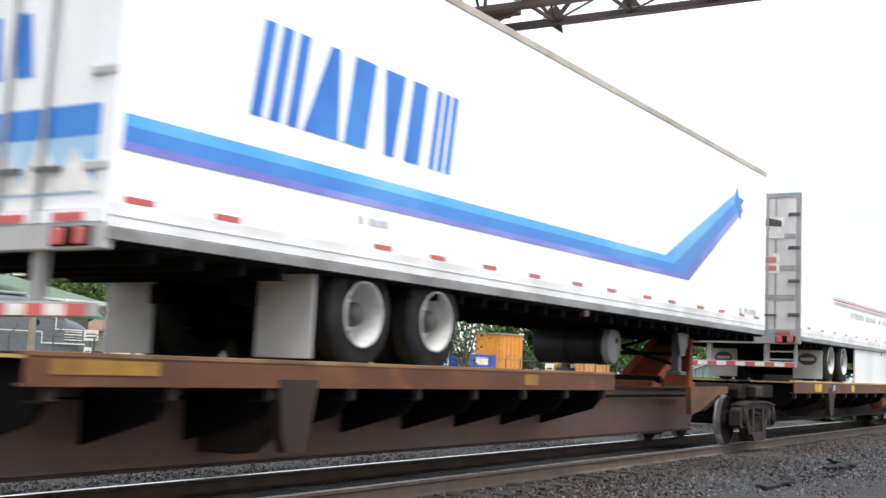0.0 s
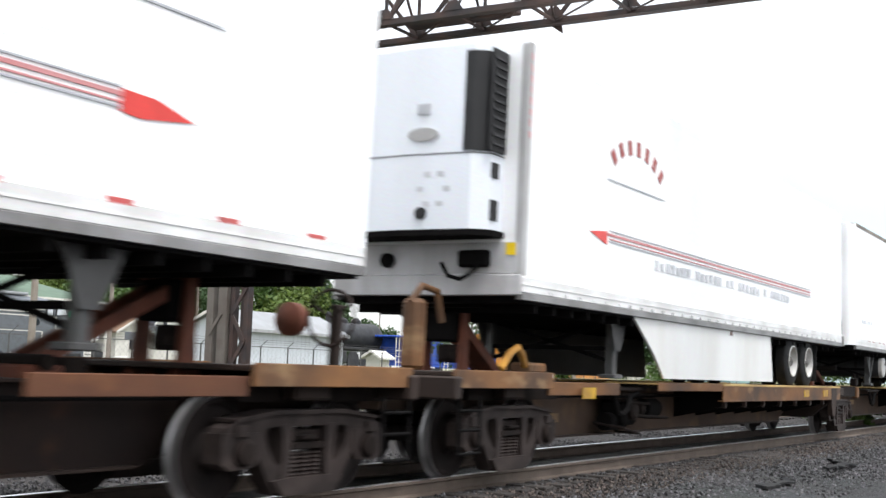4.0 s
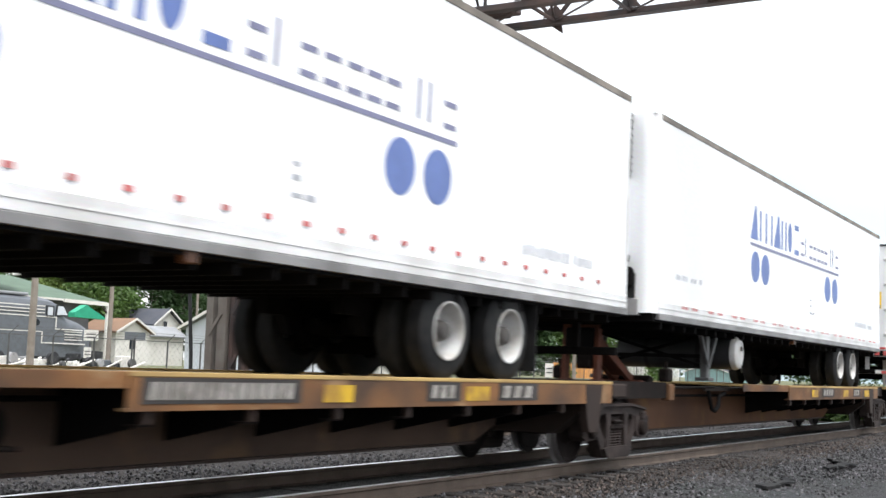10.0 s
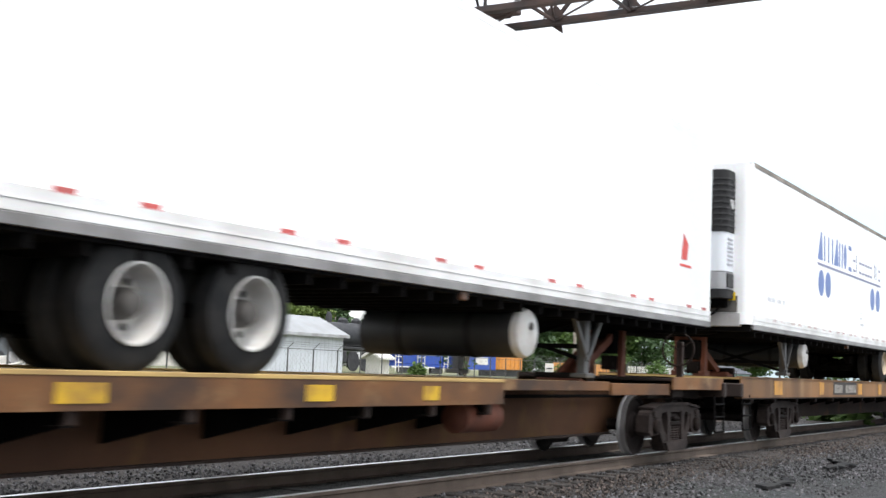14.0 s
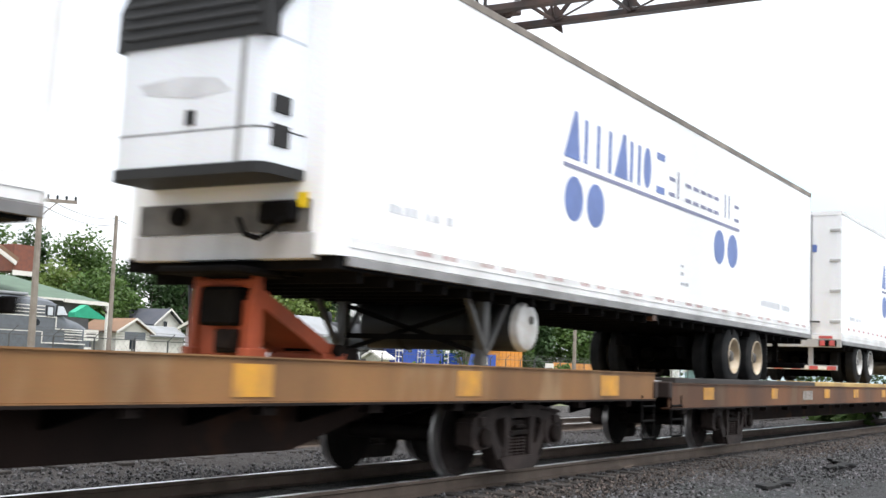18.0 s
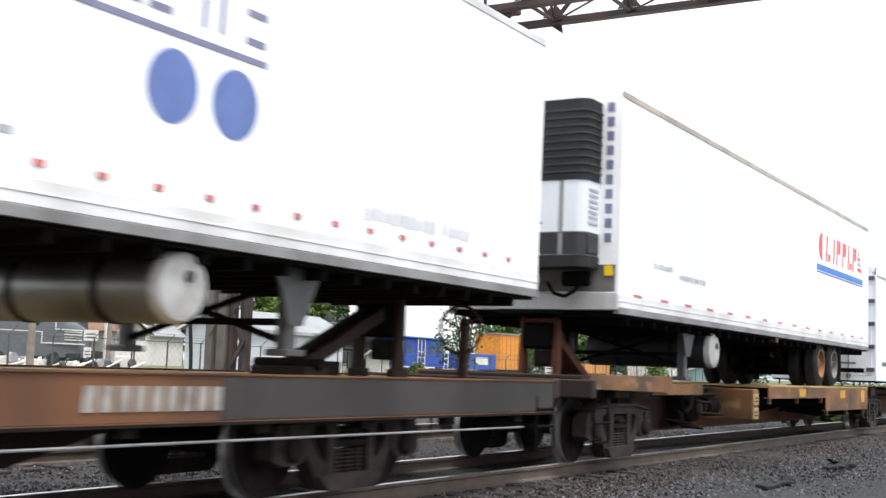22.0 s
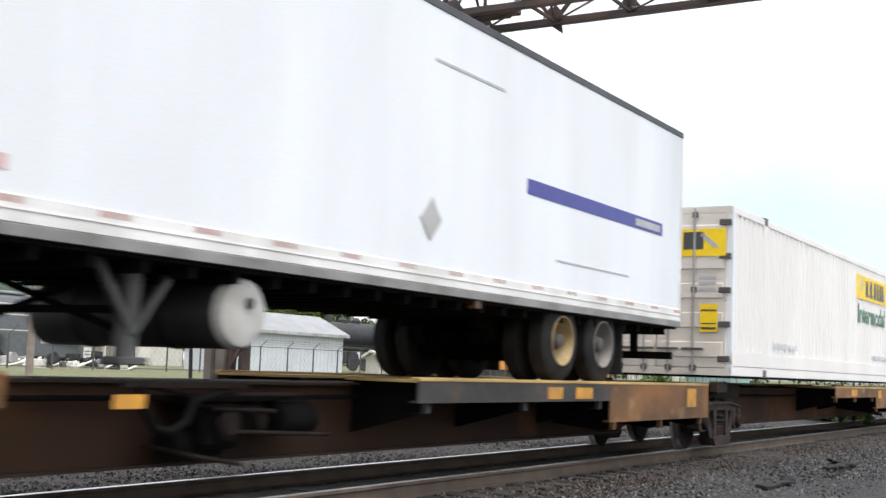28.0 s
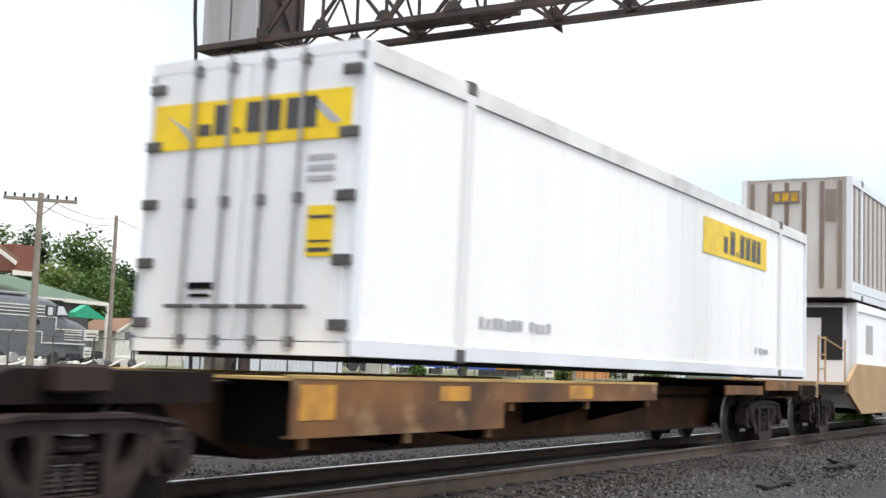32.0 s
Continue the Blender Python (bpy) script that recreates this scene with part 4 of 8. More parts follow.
for z in (0.72, 0.47):
    part("stencil_plate", Solid().box(7.33, 7.63, -1.275, -1.258, z, z + 0.2, 0.004), DECKTOP, u, "worn tan plate")
    part("stencil_bar", Solid().box(7.38, 7.58, -1.28, -1.272, z + 0.05, z + 0.08).box(7.38, 7.54, -1.28, -1.272, z + 0.11, z + 0.14), GRIME, u)
part("end_beam", Solid().prism([(0.0, 0.98), (0.0, 1.12), (0.4, 1.12), (0.5, 1.06), (1.9, 1.06), (2.6, 1.18), (3.0, 1.16), (3.0, 0.94)], "y", -1.3, -1.18), TAN, u, "tan end beam")
spine_car(209.75, 227.0, [(217.3, 221.6, 0.22), (221.6, 225.7, 0.5)], None, 1, (209.75,), tone=TAN, patches=[(219.0, 0.5, 0.86, 1.02), (222.0, 0.3, 0.85, 1.0), (224.9, 0.5, 0.72, 1.0)], sill=RUSTSILL)
u = spine_car(227.15, 244.3, [(234.3, 239.1, 0.22), (239.1, 243.1, 0.5)], 227.9, 1, (227.1,), hitch_foot=1.05, slate=True, tone=TAN, patches=[(230.3, 0.3, 0.82, 0.92), (237.2, 0.4, 0.86, 1.0), (238.0, 0.5, 0.86, 1.0), (242.1, 0.4, 0.72, 1.0)], sill=PATCHSILL)
brake_gear(u, 4.6)
spine_car(244.45, 262.3, [(252.0, 256.5, 0.22), (256.5, 260.6, 0.5)], None, 1, (244.4,), tone=TAN, patches=[(253.6, 0.6, 0.86, 1.02), (256.7, 0.4, 0.8, 1.0), (259.6, 0.4, 0.72, 1.0)], sill=RUSTSILL)
spine_car(262.45, 281.0, [(264.5, 268.3, 0.5), (268.3, 273.0, 0.22)], None, 1, (262.4, 279.2), [(281.0, 1)], tone=TAN, patches=[(264.6, 0.5, 0.7, 1.0), (266.9, 0.6, 0.85, 1.0), (270.0, 0.7, 0.86, 1.02)], sill=RUSTSILL)



def rubber_scrap(x, y, turn, seed):
    """A torn black strip lying crumpled on the stones."""
    rnd = random.Random(seed)
    s = thing("rubber_scrap", "torn black rubber strip lying on the gravel", "debris", (x, y, profile(y) + 0.02), "scraps on the gravel")
    v, f = [], []
    x, y = 0.0, 0.0
    for i in range(12):
        h, wd = rnd.uniform(0.0, 0.03), rnd.uniform(0.03, 0.08)
        v += [(x, y - wd, h), (x, y + wd, h + rnd.uniform(0, 0.04)), (x, y + wd, h + 0.05), (x, y - wd, h + 0.03)]
        x, y = x + rnd.uniform(0.08, 0.2), y + rnd.uniform(-0.09, 0.09)
    for i in range(11):
        f += [(4 * i + j, 4 * i + (j + 1) % 4, 4 * i + 4 + (j + 1) % 4, 4 * i + 4 + j) for j in range(4)]
    part("strip", Solid().add(v, f + [(0, 1, 2, 3), (44, 45, 46, 47)]), TYRE, s)
    s.rotation_euler = (0, 0, turn)


rubber_scrap(20.6, 4.75, -0.15, 3)
rubber_scrap(21.6, 4.6, 0.3, 5)
rubber_scrap(16.3, 4.6, 0.1, 8)


# ---- trailers ----
HALF = 1.295


def panel_shape(parent, pts, mat, name="lettering_shape", label="", y=-HALF, lift=0.005):
    """A flat printed shape on the near side; pts are (x, z)."""
    return part(name, Solid().prism(pts, "y", y - lift, y + 0.002), mat, parent, label)


def disc(cx, cz, rx, rz, n=28):
    return [(cx + rx * math.cos(6.2832 * i / n), cz + rz * math.sin(6.2832 * i / n)) for i in range(n)]


def printed_bars(parent, x0, x1, z0, z1, count, mat, seed=1, label="", y=-HALF):
    """Unreadable small print: a row of plain bars."""
    rnd = random.Random(seed)
    s = Solid()
    w = (x1 - x0) / count
    for i in range(count):
        if rnd.random() < 0.12:
            continue
        s.box(x0 + i * w, x0 + i * w + w * rnd.uniform(0.55, 0.85), y - 0.004, y + 0.002, z0 + (z1 - z0) * rnd.choice((0, 0, 0.1)), z1 - (z1 - z0) * rnd.choice((0, 0, 0.15)))
    return tagged(part("small_print", s, mat, parent, label), kind="stuff")


HOLE = Solid().cyl("y", (0, 0), 0.03, -0.012, 0.01, 8).data("hand_hole", UNDER)


def tandem(tr, xs, rim, z0):
    """Two axles with twin tyres; z0 is the deck under them."""
    r = 0.5
    for x in xs:
        ax = part("axle", Solid().cyl("y", (x, z0 + r), 0.075, -1.05, 1.05, 12), UNDER, tr)
        for s in (-1, 1):
            part("brake_drum", Solid().lathe("y", (x, z0 + r), [(s * 0.4, 0.12), (s * 0.42, 0.21), (s * 0.63, 0.215), (s * 0.64, 0.12)], 20), UNDER, ax)
            part("air_spring", Solid().lathe("z", (x + 0.36, s * 0.48), [(z0 + 0.36, 0.08), (z0 + 0.4, 0.14), (z0 + 0.58, 0.15), (z0 + 0.62, 0.1)], 16), TYRE, tr)
            part("trailing_arm", Solid().beam((x - 0.42, s * 0.48, z0 + 0.55), (x + 0.4, s * 0.48, z0 + 0.33), 0.1, 0.13), UNDER, tr)
            part("arm_hanger", Solid().prism([(x - 0.6, 1.7), (x - 0.28, 1.7), (x - 0.36, z0 + 0.42), (x - 0.5, z0 + 0.42)], "y", s * 0.41, s * 0.55), UNDER, tr)
        for y in (-0.22, 0.22):
            part("brake_chamber", Solid().cyl("x", (y, z0 + 0.52), 0.085, x - 0.34, x - 0.1, 14), UNDER, tr)
        for s in (-1, 1):
            for c in (0.76, 1.11):
                a, b = s * (c - 0.13), s * (c + 0.13)
                part("tyre", Solid().lathe("y", (x, z0 + r), [(a, 0.30), (a + s * 0.01, 0.42), (a + s * 0.03, r - 0.02), (a + s * 0.05, r), (b - s * 0.05, r), (b - s * 0.03, r - 0.02), (b - s * 0.01, 0.42), (b, 0.30)], 36, True), TYRE, ax)
            e = s * 1.24
            rm = Solid().lathe("y", (x, z0 + r), [(e - s * 0.02, 0.306), (e + s * 0.012, 0.304), (e + s * 0.012, 0.288), (e - s * 0.04, 0.272), (e - s * 0.2, 0.258), (e - s * 0.235, 0.235), (e - s * 0.225, 0.15), (e - s * 0.235, 0.10)], 36, False, True)
            part("rim", rm, rim[xs.index(x)] if isinstance(rim, tuple) else rim, ax)
            hb = part("hub", Solid().lathe("y", (x, z0 + r), [(e - s * 0.25, 0.125), (e - s * 0.1, 0.115), (e - s * 0.03, 0.085), (e - s * 0.02, 0.04)], 18), HUB, ax)
            for q in range(6 if s < 0 else 0):
                w = 6.2832 * q / 6
                o = part("hand_hole", HOLE, UNDER, ax)
                o.location = (x + 0.19 * math.cos(w), e - s * 0.227, z0 + r + 0.19 * math.sin(w))
    for s in (-1, 1):
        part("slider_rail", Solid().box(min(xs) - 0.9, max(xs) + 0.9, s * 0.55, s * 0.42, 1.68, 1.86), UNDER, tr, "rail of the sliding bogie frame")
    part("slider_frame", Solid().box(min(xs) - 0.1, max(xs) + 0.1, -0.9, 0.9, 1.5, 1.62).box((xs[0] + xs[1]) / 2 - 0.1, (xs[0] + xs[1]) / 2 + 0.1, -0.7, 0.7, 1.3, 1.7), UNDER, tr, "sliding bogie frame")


def landing_gear(tr, x, foot, gusset):
    for s in (-1, 1):
        g = part("landing_leg", Solid().box(x - 0.07, x + 0.07, s * 0.95 - 0.06, s * 0.95 + 0.06, foot + 0.05, 2.0, 0.01).box(x - 0.14, x + 0.14, s * 0.95 - 0.12, s * 0.95 + 0.12, foot, foot + 0.06, 0.01), STEEL, tr)
        if gusset:
            part("gusset", Solid().prism([(x - 0.38, 2.02), (x + 0.38, 2.02), (x + 0.3, 1.9), (x + 0.1, 1.5), (x - 0.1, 1.5), (x - 0.22, 1.8)], "y", s * 1.05, s * 1.03), STEEL, g, "triangular gusset plate")
        else:
            part("brace", Solid().beam((x - 0.5, s * 1.0, 2.0), (x, s * 1.0, 1.35), 0.06).beam((x + 0.5, s * 1.0, 2.0), (x, s * 1.0, 1.35), 0.06), STEEL, g)
    part("cross_brace", Solid().beam((x, -0.95, 1.9), (x, 0.95, 1.35), 0.05).beam((x, 0.95, 1.9), (x, -0.95, 1.35), 0.05).box(x - 0.03, x + 0.03, -0.95, 0.95, 1.5, 1.56), UNDER, tr)


def fuel_tank(tr, x, mat, z=1.62, near=-1.12, r=0.29):
    t = part("fuel_tank", Solid().cyl("y", (x, z), r, near, 1.0, 28), mat, tr, "cylindrical fuel tank slung across the frame")
    part("end_cap", Solid().lathe("y", (x, z), [(near - 0.07, r - 0.09), (near - 0.05, r - 0.02), (near, r + 0.002), (near + 0.04, r + 0.002)], 28), RIM, t, "white tank end")
    part("filler_cap", Solid().lathe("y", (x + 0.03, z + 0.08), [(near - 0.08, 0.05), (near - 0.095, 0.045), (near - 0.1, 0.02)], 14), HUB, t)
    for y in (near * 0.5 + 0.05, 0.45):
        part("strap", Solid().lathe("y", (x, z), [(y - 0.04, r + 0.01), (y + 0.04, r + 0.01)], 28), BLACK, t)


def tape_row(tr, xs, z, w, m=None):
    for x in xs:
        part("red_marker", Solid().box(x, x + w, -HALF - 0.012, -HALF - 0.004, z, z + 0.046), m or REDTAPE, tr, "faded red reflective tape" if m else "red reflective tape")


def reefer_unit(tr, style, x=0.0, lamp=False):
    """Refrigeration unit on the front wall, which faces -x."""
    d = 0.6 if style in ("slanted", "window") else 0.46
    w = 0.9 if style in ("slanted", "window") else 0.98
    if style == "shell":
        u = part("refrigeration_unit", Solid().prism([(x, -1.0), (x - 0.3, -1.0), (x - d, -0.82), (x - d - 0.06, 0), (x - d, 0.82), (x - 0.3, 1.0), (x, 1.0)], "z", 2.75, 4.9), WHITE2, tr, "white refrigeration unit with a black side grille")
        part("base", Solid().prism([(x, -1.04), (x - 0.3, -1.04), (x - d - 0.02, -0.84), (x - d - 0.08, 0), (x - d - 0.02, 0.84), (x - 0.3, 1.04), (x, 1.04)], "z", 2.68, 2.75), UNDER, u)
        part("grille_frame", Solid().box(x - 0.40, x - 0.02, -1.035, -1.0, 3.65, 4.85, 0.01).prism([(x - 0.3, -1.01), (x - d - 0.01, -0.83), (x - d - 0.02, -0.72), (x - d, -0.72), (x - d, -0.8), (x - 0.3, -0.98)], "z", 3.65, 4.82), BLACK, u, "black honeycomb grille")
        for i in range(11):
            part("grille_bar", Solid().box(x - 0.36, x - 0.06, -1.055, -1.03, 3.72 + 0.1 * i, 3.75 + 0.1 * i), TANK, u)
        part("panel_seam", Solid().prism([(x, -1.004), (x - 0.3, -1.004), (x - d - 0.004, -0.824), (x - d - 0.064, 0), (x - d - 0.004, 0.824)], "z", 3.62, 3.635), STEEL, u)
        for z, h in ((3.35, 0.18), (2.86, 0.24)):
            part("hatch", Solid().box(x - 0.3, x - 0.12, -1.012, -0.99, z, z + h, 0.004), BLACK, u)
        for i in range(6):
            a = 6.2832 * i / 6
            y = 0.17 * math.cos(a) - 0.36
            part("printed_mark", Solid().box(x - d - 0.064 - 0.073 * y, x - d - 0.02, y - 0.045, y + 0.045, 3.22 + 0.2 * math.sin(a) - 0.03, 3.22 + 0.2 * math.sin(a) + 0.03), PALEPRINT, u, "pale grey printed mark")
        part("port", Solid().cyl("x", (-0.22, 2.94), 0.07, x - d - 0.075, x - d - 0.03, 14), BLACK, u, "round black port")
        part("seam", Solid().box(x - d - 0.045, x - d - 0.03, -0.08, -0.065, 2.78, 3.62), STEEL, u)
        part("badge", Solid().prism(disc(-0.2, 3.86, 0.2, 0.08), "x", x - d - 0.065, x - d - 0.035), FLAP, u, "oval grey badge")
        part("badge", Solid().box(x - d - 0.065, x - d - 0.035, -0.28, -0.12, 4.1, 4.22), GREYLET, u, "square grey badge")
        return u
    low, mid, top = (2.74, 3.75, 4.86) if style.startswith("black_") else (2.9, 4.02, 4.9)

    def outline(g, r=0.16):
        """Plan of the unit with rounded front corners, grown by g."""
        k = [(x - d - g + r * (1 - math.sin(q)), -w - g + r * (1 - math.cos(q))) for q in [math.pi / 2 * i / 5 for i in range(6)]]
        return [(x, -w - g)] + k + [(a, -b) for a, b in k[::-1]] + [(x, w + g)]

    u = part("refrigeration_unit", Solid().prism(outline(0), "z", low, mid), WHITE2, tr, "refrigeration unit, white below a black louvred top")
    if style == "slanted":
        part("upper_body", Solid().box(x - d + 0.14, x, -w + 0.01, w - 0.01, mid + 0.004, top, 0.03), WHITE2, u)
        part("louvre_housing", Solid().prism([(-w, mid), (-w, top), (w - 0.28, top), (w, top - 0.5), (w, mid)], "x", x - d - 0.02, x - d + 0.135), BLACK, u, "black louvred air intake")
        part("wing", Solid().prism([(x - d + 0.1, mid + 0.2), (x - d + 0.1, top + 0.004), (x - 0.01, top + 0.004), (x - 0.01, top - 0.15)], "y", -w - 0.02, -w + 0.012), BLACK, u, "black slanted side wing")
    else:
        part("louvre_housing", Solid().prism(outline(0.012), "z", mid + 0.004, top), BLACK, u, "black louvred air intake")
    for i in range(9):
        z = mid + 0.1 + 0.105 * i
        part("louvre", Solid().box(x - d - 0.045, x - d - 0.005, -0.8, 0.8, z, z + 0.03) if style == "slanted" else Solid().prism(outline(0.026), "z", z, z + 0.028), TANK, u)
    part("corner_strip", Solid().box(x - d - 0.006, x - d + 0.01, -0.66, -0.60, low, mid), ROD, u, "grey strip beside the corner")
    if style == "slanted":
        part("latch", Solid().box(x - d - 0.012, x - d + 0.004, -0.12, 0.0, low + 0.36, low + 0.5, 0.006), BLACK, u, "small black latch")
        part("smudge", Solid().prism([(-0.5, low + 0.66), (-0.1, low + 0.6), (0.5, low + 0.68), (0.6, low + 0.78), (0.1, low + 0.82), (-0.35, low + 0.78)], "x", x - d - 0.004, x - d + 0.004), PALEPRINT, u, "pale grey dirty patch")
    part("seam", Solid().prism(outline(0.006), "z", low + 0.3, low + 0.312), STEEL, u)
    part("lower_band", Solid().prism(outline(0.003), "z", low + 0.004, low + 0.298), {"black_top": PANEL, "black_low": TANK}.get(style, WHITE2), u, {"black_top": "grey lower band", "black_low": "black lower band"}.get(style, ""))
    part("base", Solid().prism(outline(0.02), "z", low - (0.16 if style.startswith("black_") else 0.1), low - 0.004), BLACK, u, "black base")
    if style.startswith("black_"):
        for i in range(7):
            part("vent_slot", Solid().box(x - 0.34, x - 0.06, -0.99, -0.975, low + 0.42 + 0.075 * i, low + 0.455 + 0.075 * i), GREYLET if lamp or style == "black_low" else TANK, u)
        part("control_box", Solid().box(x - 0.36, x - 0.02, -1.0, -0.95, low + 0.03, low + 0.28, 0.01), TANK, u, "dark grey corner box")
        if x == 0.0 and lamp:
            part("side_lamp", Solid().cyl("y", (x - 0.2, mid + 0.5), 0.09, -1.02, -0.99, 16), FLAP, u, "round pale lamp")
        part("badge", Solid().box(x - d - 0.006, x - d + 0.004, -0.3, -0.12, low + 0.16, low + 0.2), GREYLET, u)
    else:
        for z, h in ((low + 0.45, 0.16), (low + 0.15, 0.2)):
            part("window", Solid().box(x - 0.48, x - 0.24, -w - 0.015, -w + 0.02, z, z + h, 0.006), BLACK, u)
    return u


def rear_doors(tr, x, zb, zt, style):
    """Rear doors and bumper on the end that faces -x."""
    fr = part("door_frame", Solid().box(x - 0.03, x + 0.05, -HALF, -HALF + 0.1, zb, zt).box(x - 0.03, x + 0.05, HALF - 0.1, HALF, zb, zt).box(x - 0.03, x + 0.05, -HALF + 0.1, HALF - 0.1, zt - 0.1, zt).box(x - 0.05, x + 0.05, -HALF, HALF, zb + 0.05, zb + 0.14), QRIB if style != "white" else DOOR, tr, "rear door frame and sill")
    part("rear_sill", Solid().box(x - 0.05, x + 0.05, -HALF, HALF, zb - 0.14, zb + 0.046, 0.008), QRIB if style == "quilt" else FLAP, tr, "grey rear sill")
    m = QUILT if style == "quilt" else DOOR
    for s in (-1, 1):
        d = part("rear_door", Solid().box(x - 0.02, x + 0.03, s * 0.012, s * (HALF - 0.1), zb + 0.15, zt - 0.1, 0.006), m, tr, "quilted steel rear door" if style == "quilt" else "white rear door")
        for k in range(4):
            z = zb + 0.45 + (zt - zb - 0.9) * k / 3
            part("hinge", Solid().box(x - 0.045, x - 0.015, s * (HALF - 0.26), s * (HALF - 0.02), z - 0.035, z + 0.035, 0.008), STEEL if style == "quilt" else FLAP, d)
        for y in (0.2, 0.62):
            part("lock_rod", Solid().rod([(x - 0.05, s * y, zb + 0.05), (x - 0.05, s * y, zt - 0.08)], 0.02, 8), QRIB if style == "quilt" else ROD, d)
            part("rod_handle", Solid().box(x - 0.07, x - 0.04, s * y - 0.2, s * y + 0.06, zb + 0.42, zb + 0.46), STEEL, d)
        if style == "quilt":
            for z in (zb + 0.75, zb + 1.35, zb + 2.0):
                part("door_rib", Solid().box(x - 0.03, x - 0.01, s * 0.03, s * (HALF - 0.12), z, z + 0.11, 0.004), QRIB, d)
            for y in (0.4, 0.8):
                part("door_rib", Solid().box(x - 0.03, x - 0.01, s * y, s * y + 0.04, zb + 0.16, zt - 0.12, 0.004), QRIB, d)
    for y in (-0.95, -0.35, 0.25, 0.85):
        part("red_marker", Solid().box(x - 0.06, x - 0.045, y - 0.15, y + 0.15, zb + 0.06, zb + 0.12), REDTAPE, tr)
    for s in (-1, 1):
        part("lamp_box", Solid().box(x - 0.07, x + 0.02, s * 0.8, s * 1.2, zb - 0.12, zb + 0.02, 0.01), UNDER, tr)
        for y in (0.88, 1.1):
            part("tail_lamp", Solid().box(x - 0.08, x - 0.06, s * y - 0.06, s * y + 0.06, zb - 0.11, zb + 0.01, 0.01), REDTAPE, tr, "red tail lamp")
        part("bumper_post", Solid().box(x + 0.02, x + 0.1, s * 0.6 - 0.05, s * 0.6 + 0.05, 1.5, zb - 0.1), QRIB, tr)
    for s in (-1,) if style == "quilt" else ():
        part("side_step", Solid().box(x + 0.0, x + 0.05, s * 1.17, s * 1.22, 1.5, zb - 0.1).box(x + 0.01, x + 0.04, s * 0.66, s * 1.17, 1.74, 1.77).box(x + 0.01, x + 0.04, s * 0.66, s * 1.17, 1.58, 1.61), QRIB, tr, "grey step bracket beside the bumper")
    b = part("bumper", Solid().box(x - 0.02, x + 0.1, -1.2, 1.2, 1.44, 1.55, 0.01), QRIB, tr, "rear underride bar")
    for k in range(6):
        y = -1.18 + 0.4 * k
        part("red_marker", Solid().box(x - 0.03, x - 0.018, y, y + 0.2, 1.45, 1.53), REDTAPE, b)
        part("white_marker", Solid().box(x - 0.03, x - 0.018, y + 0.2, y + 0.4, 1.45, 1.53), WHITELET, b)


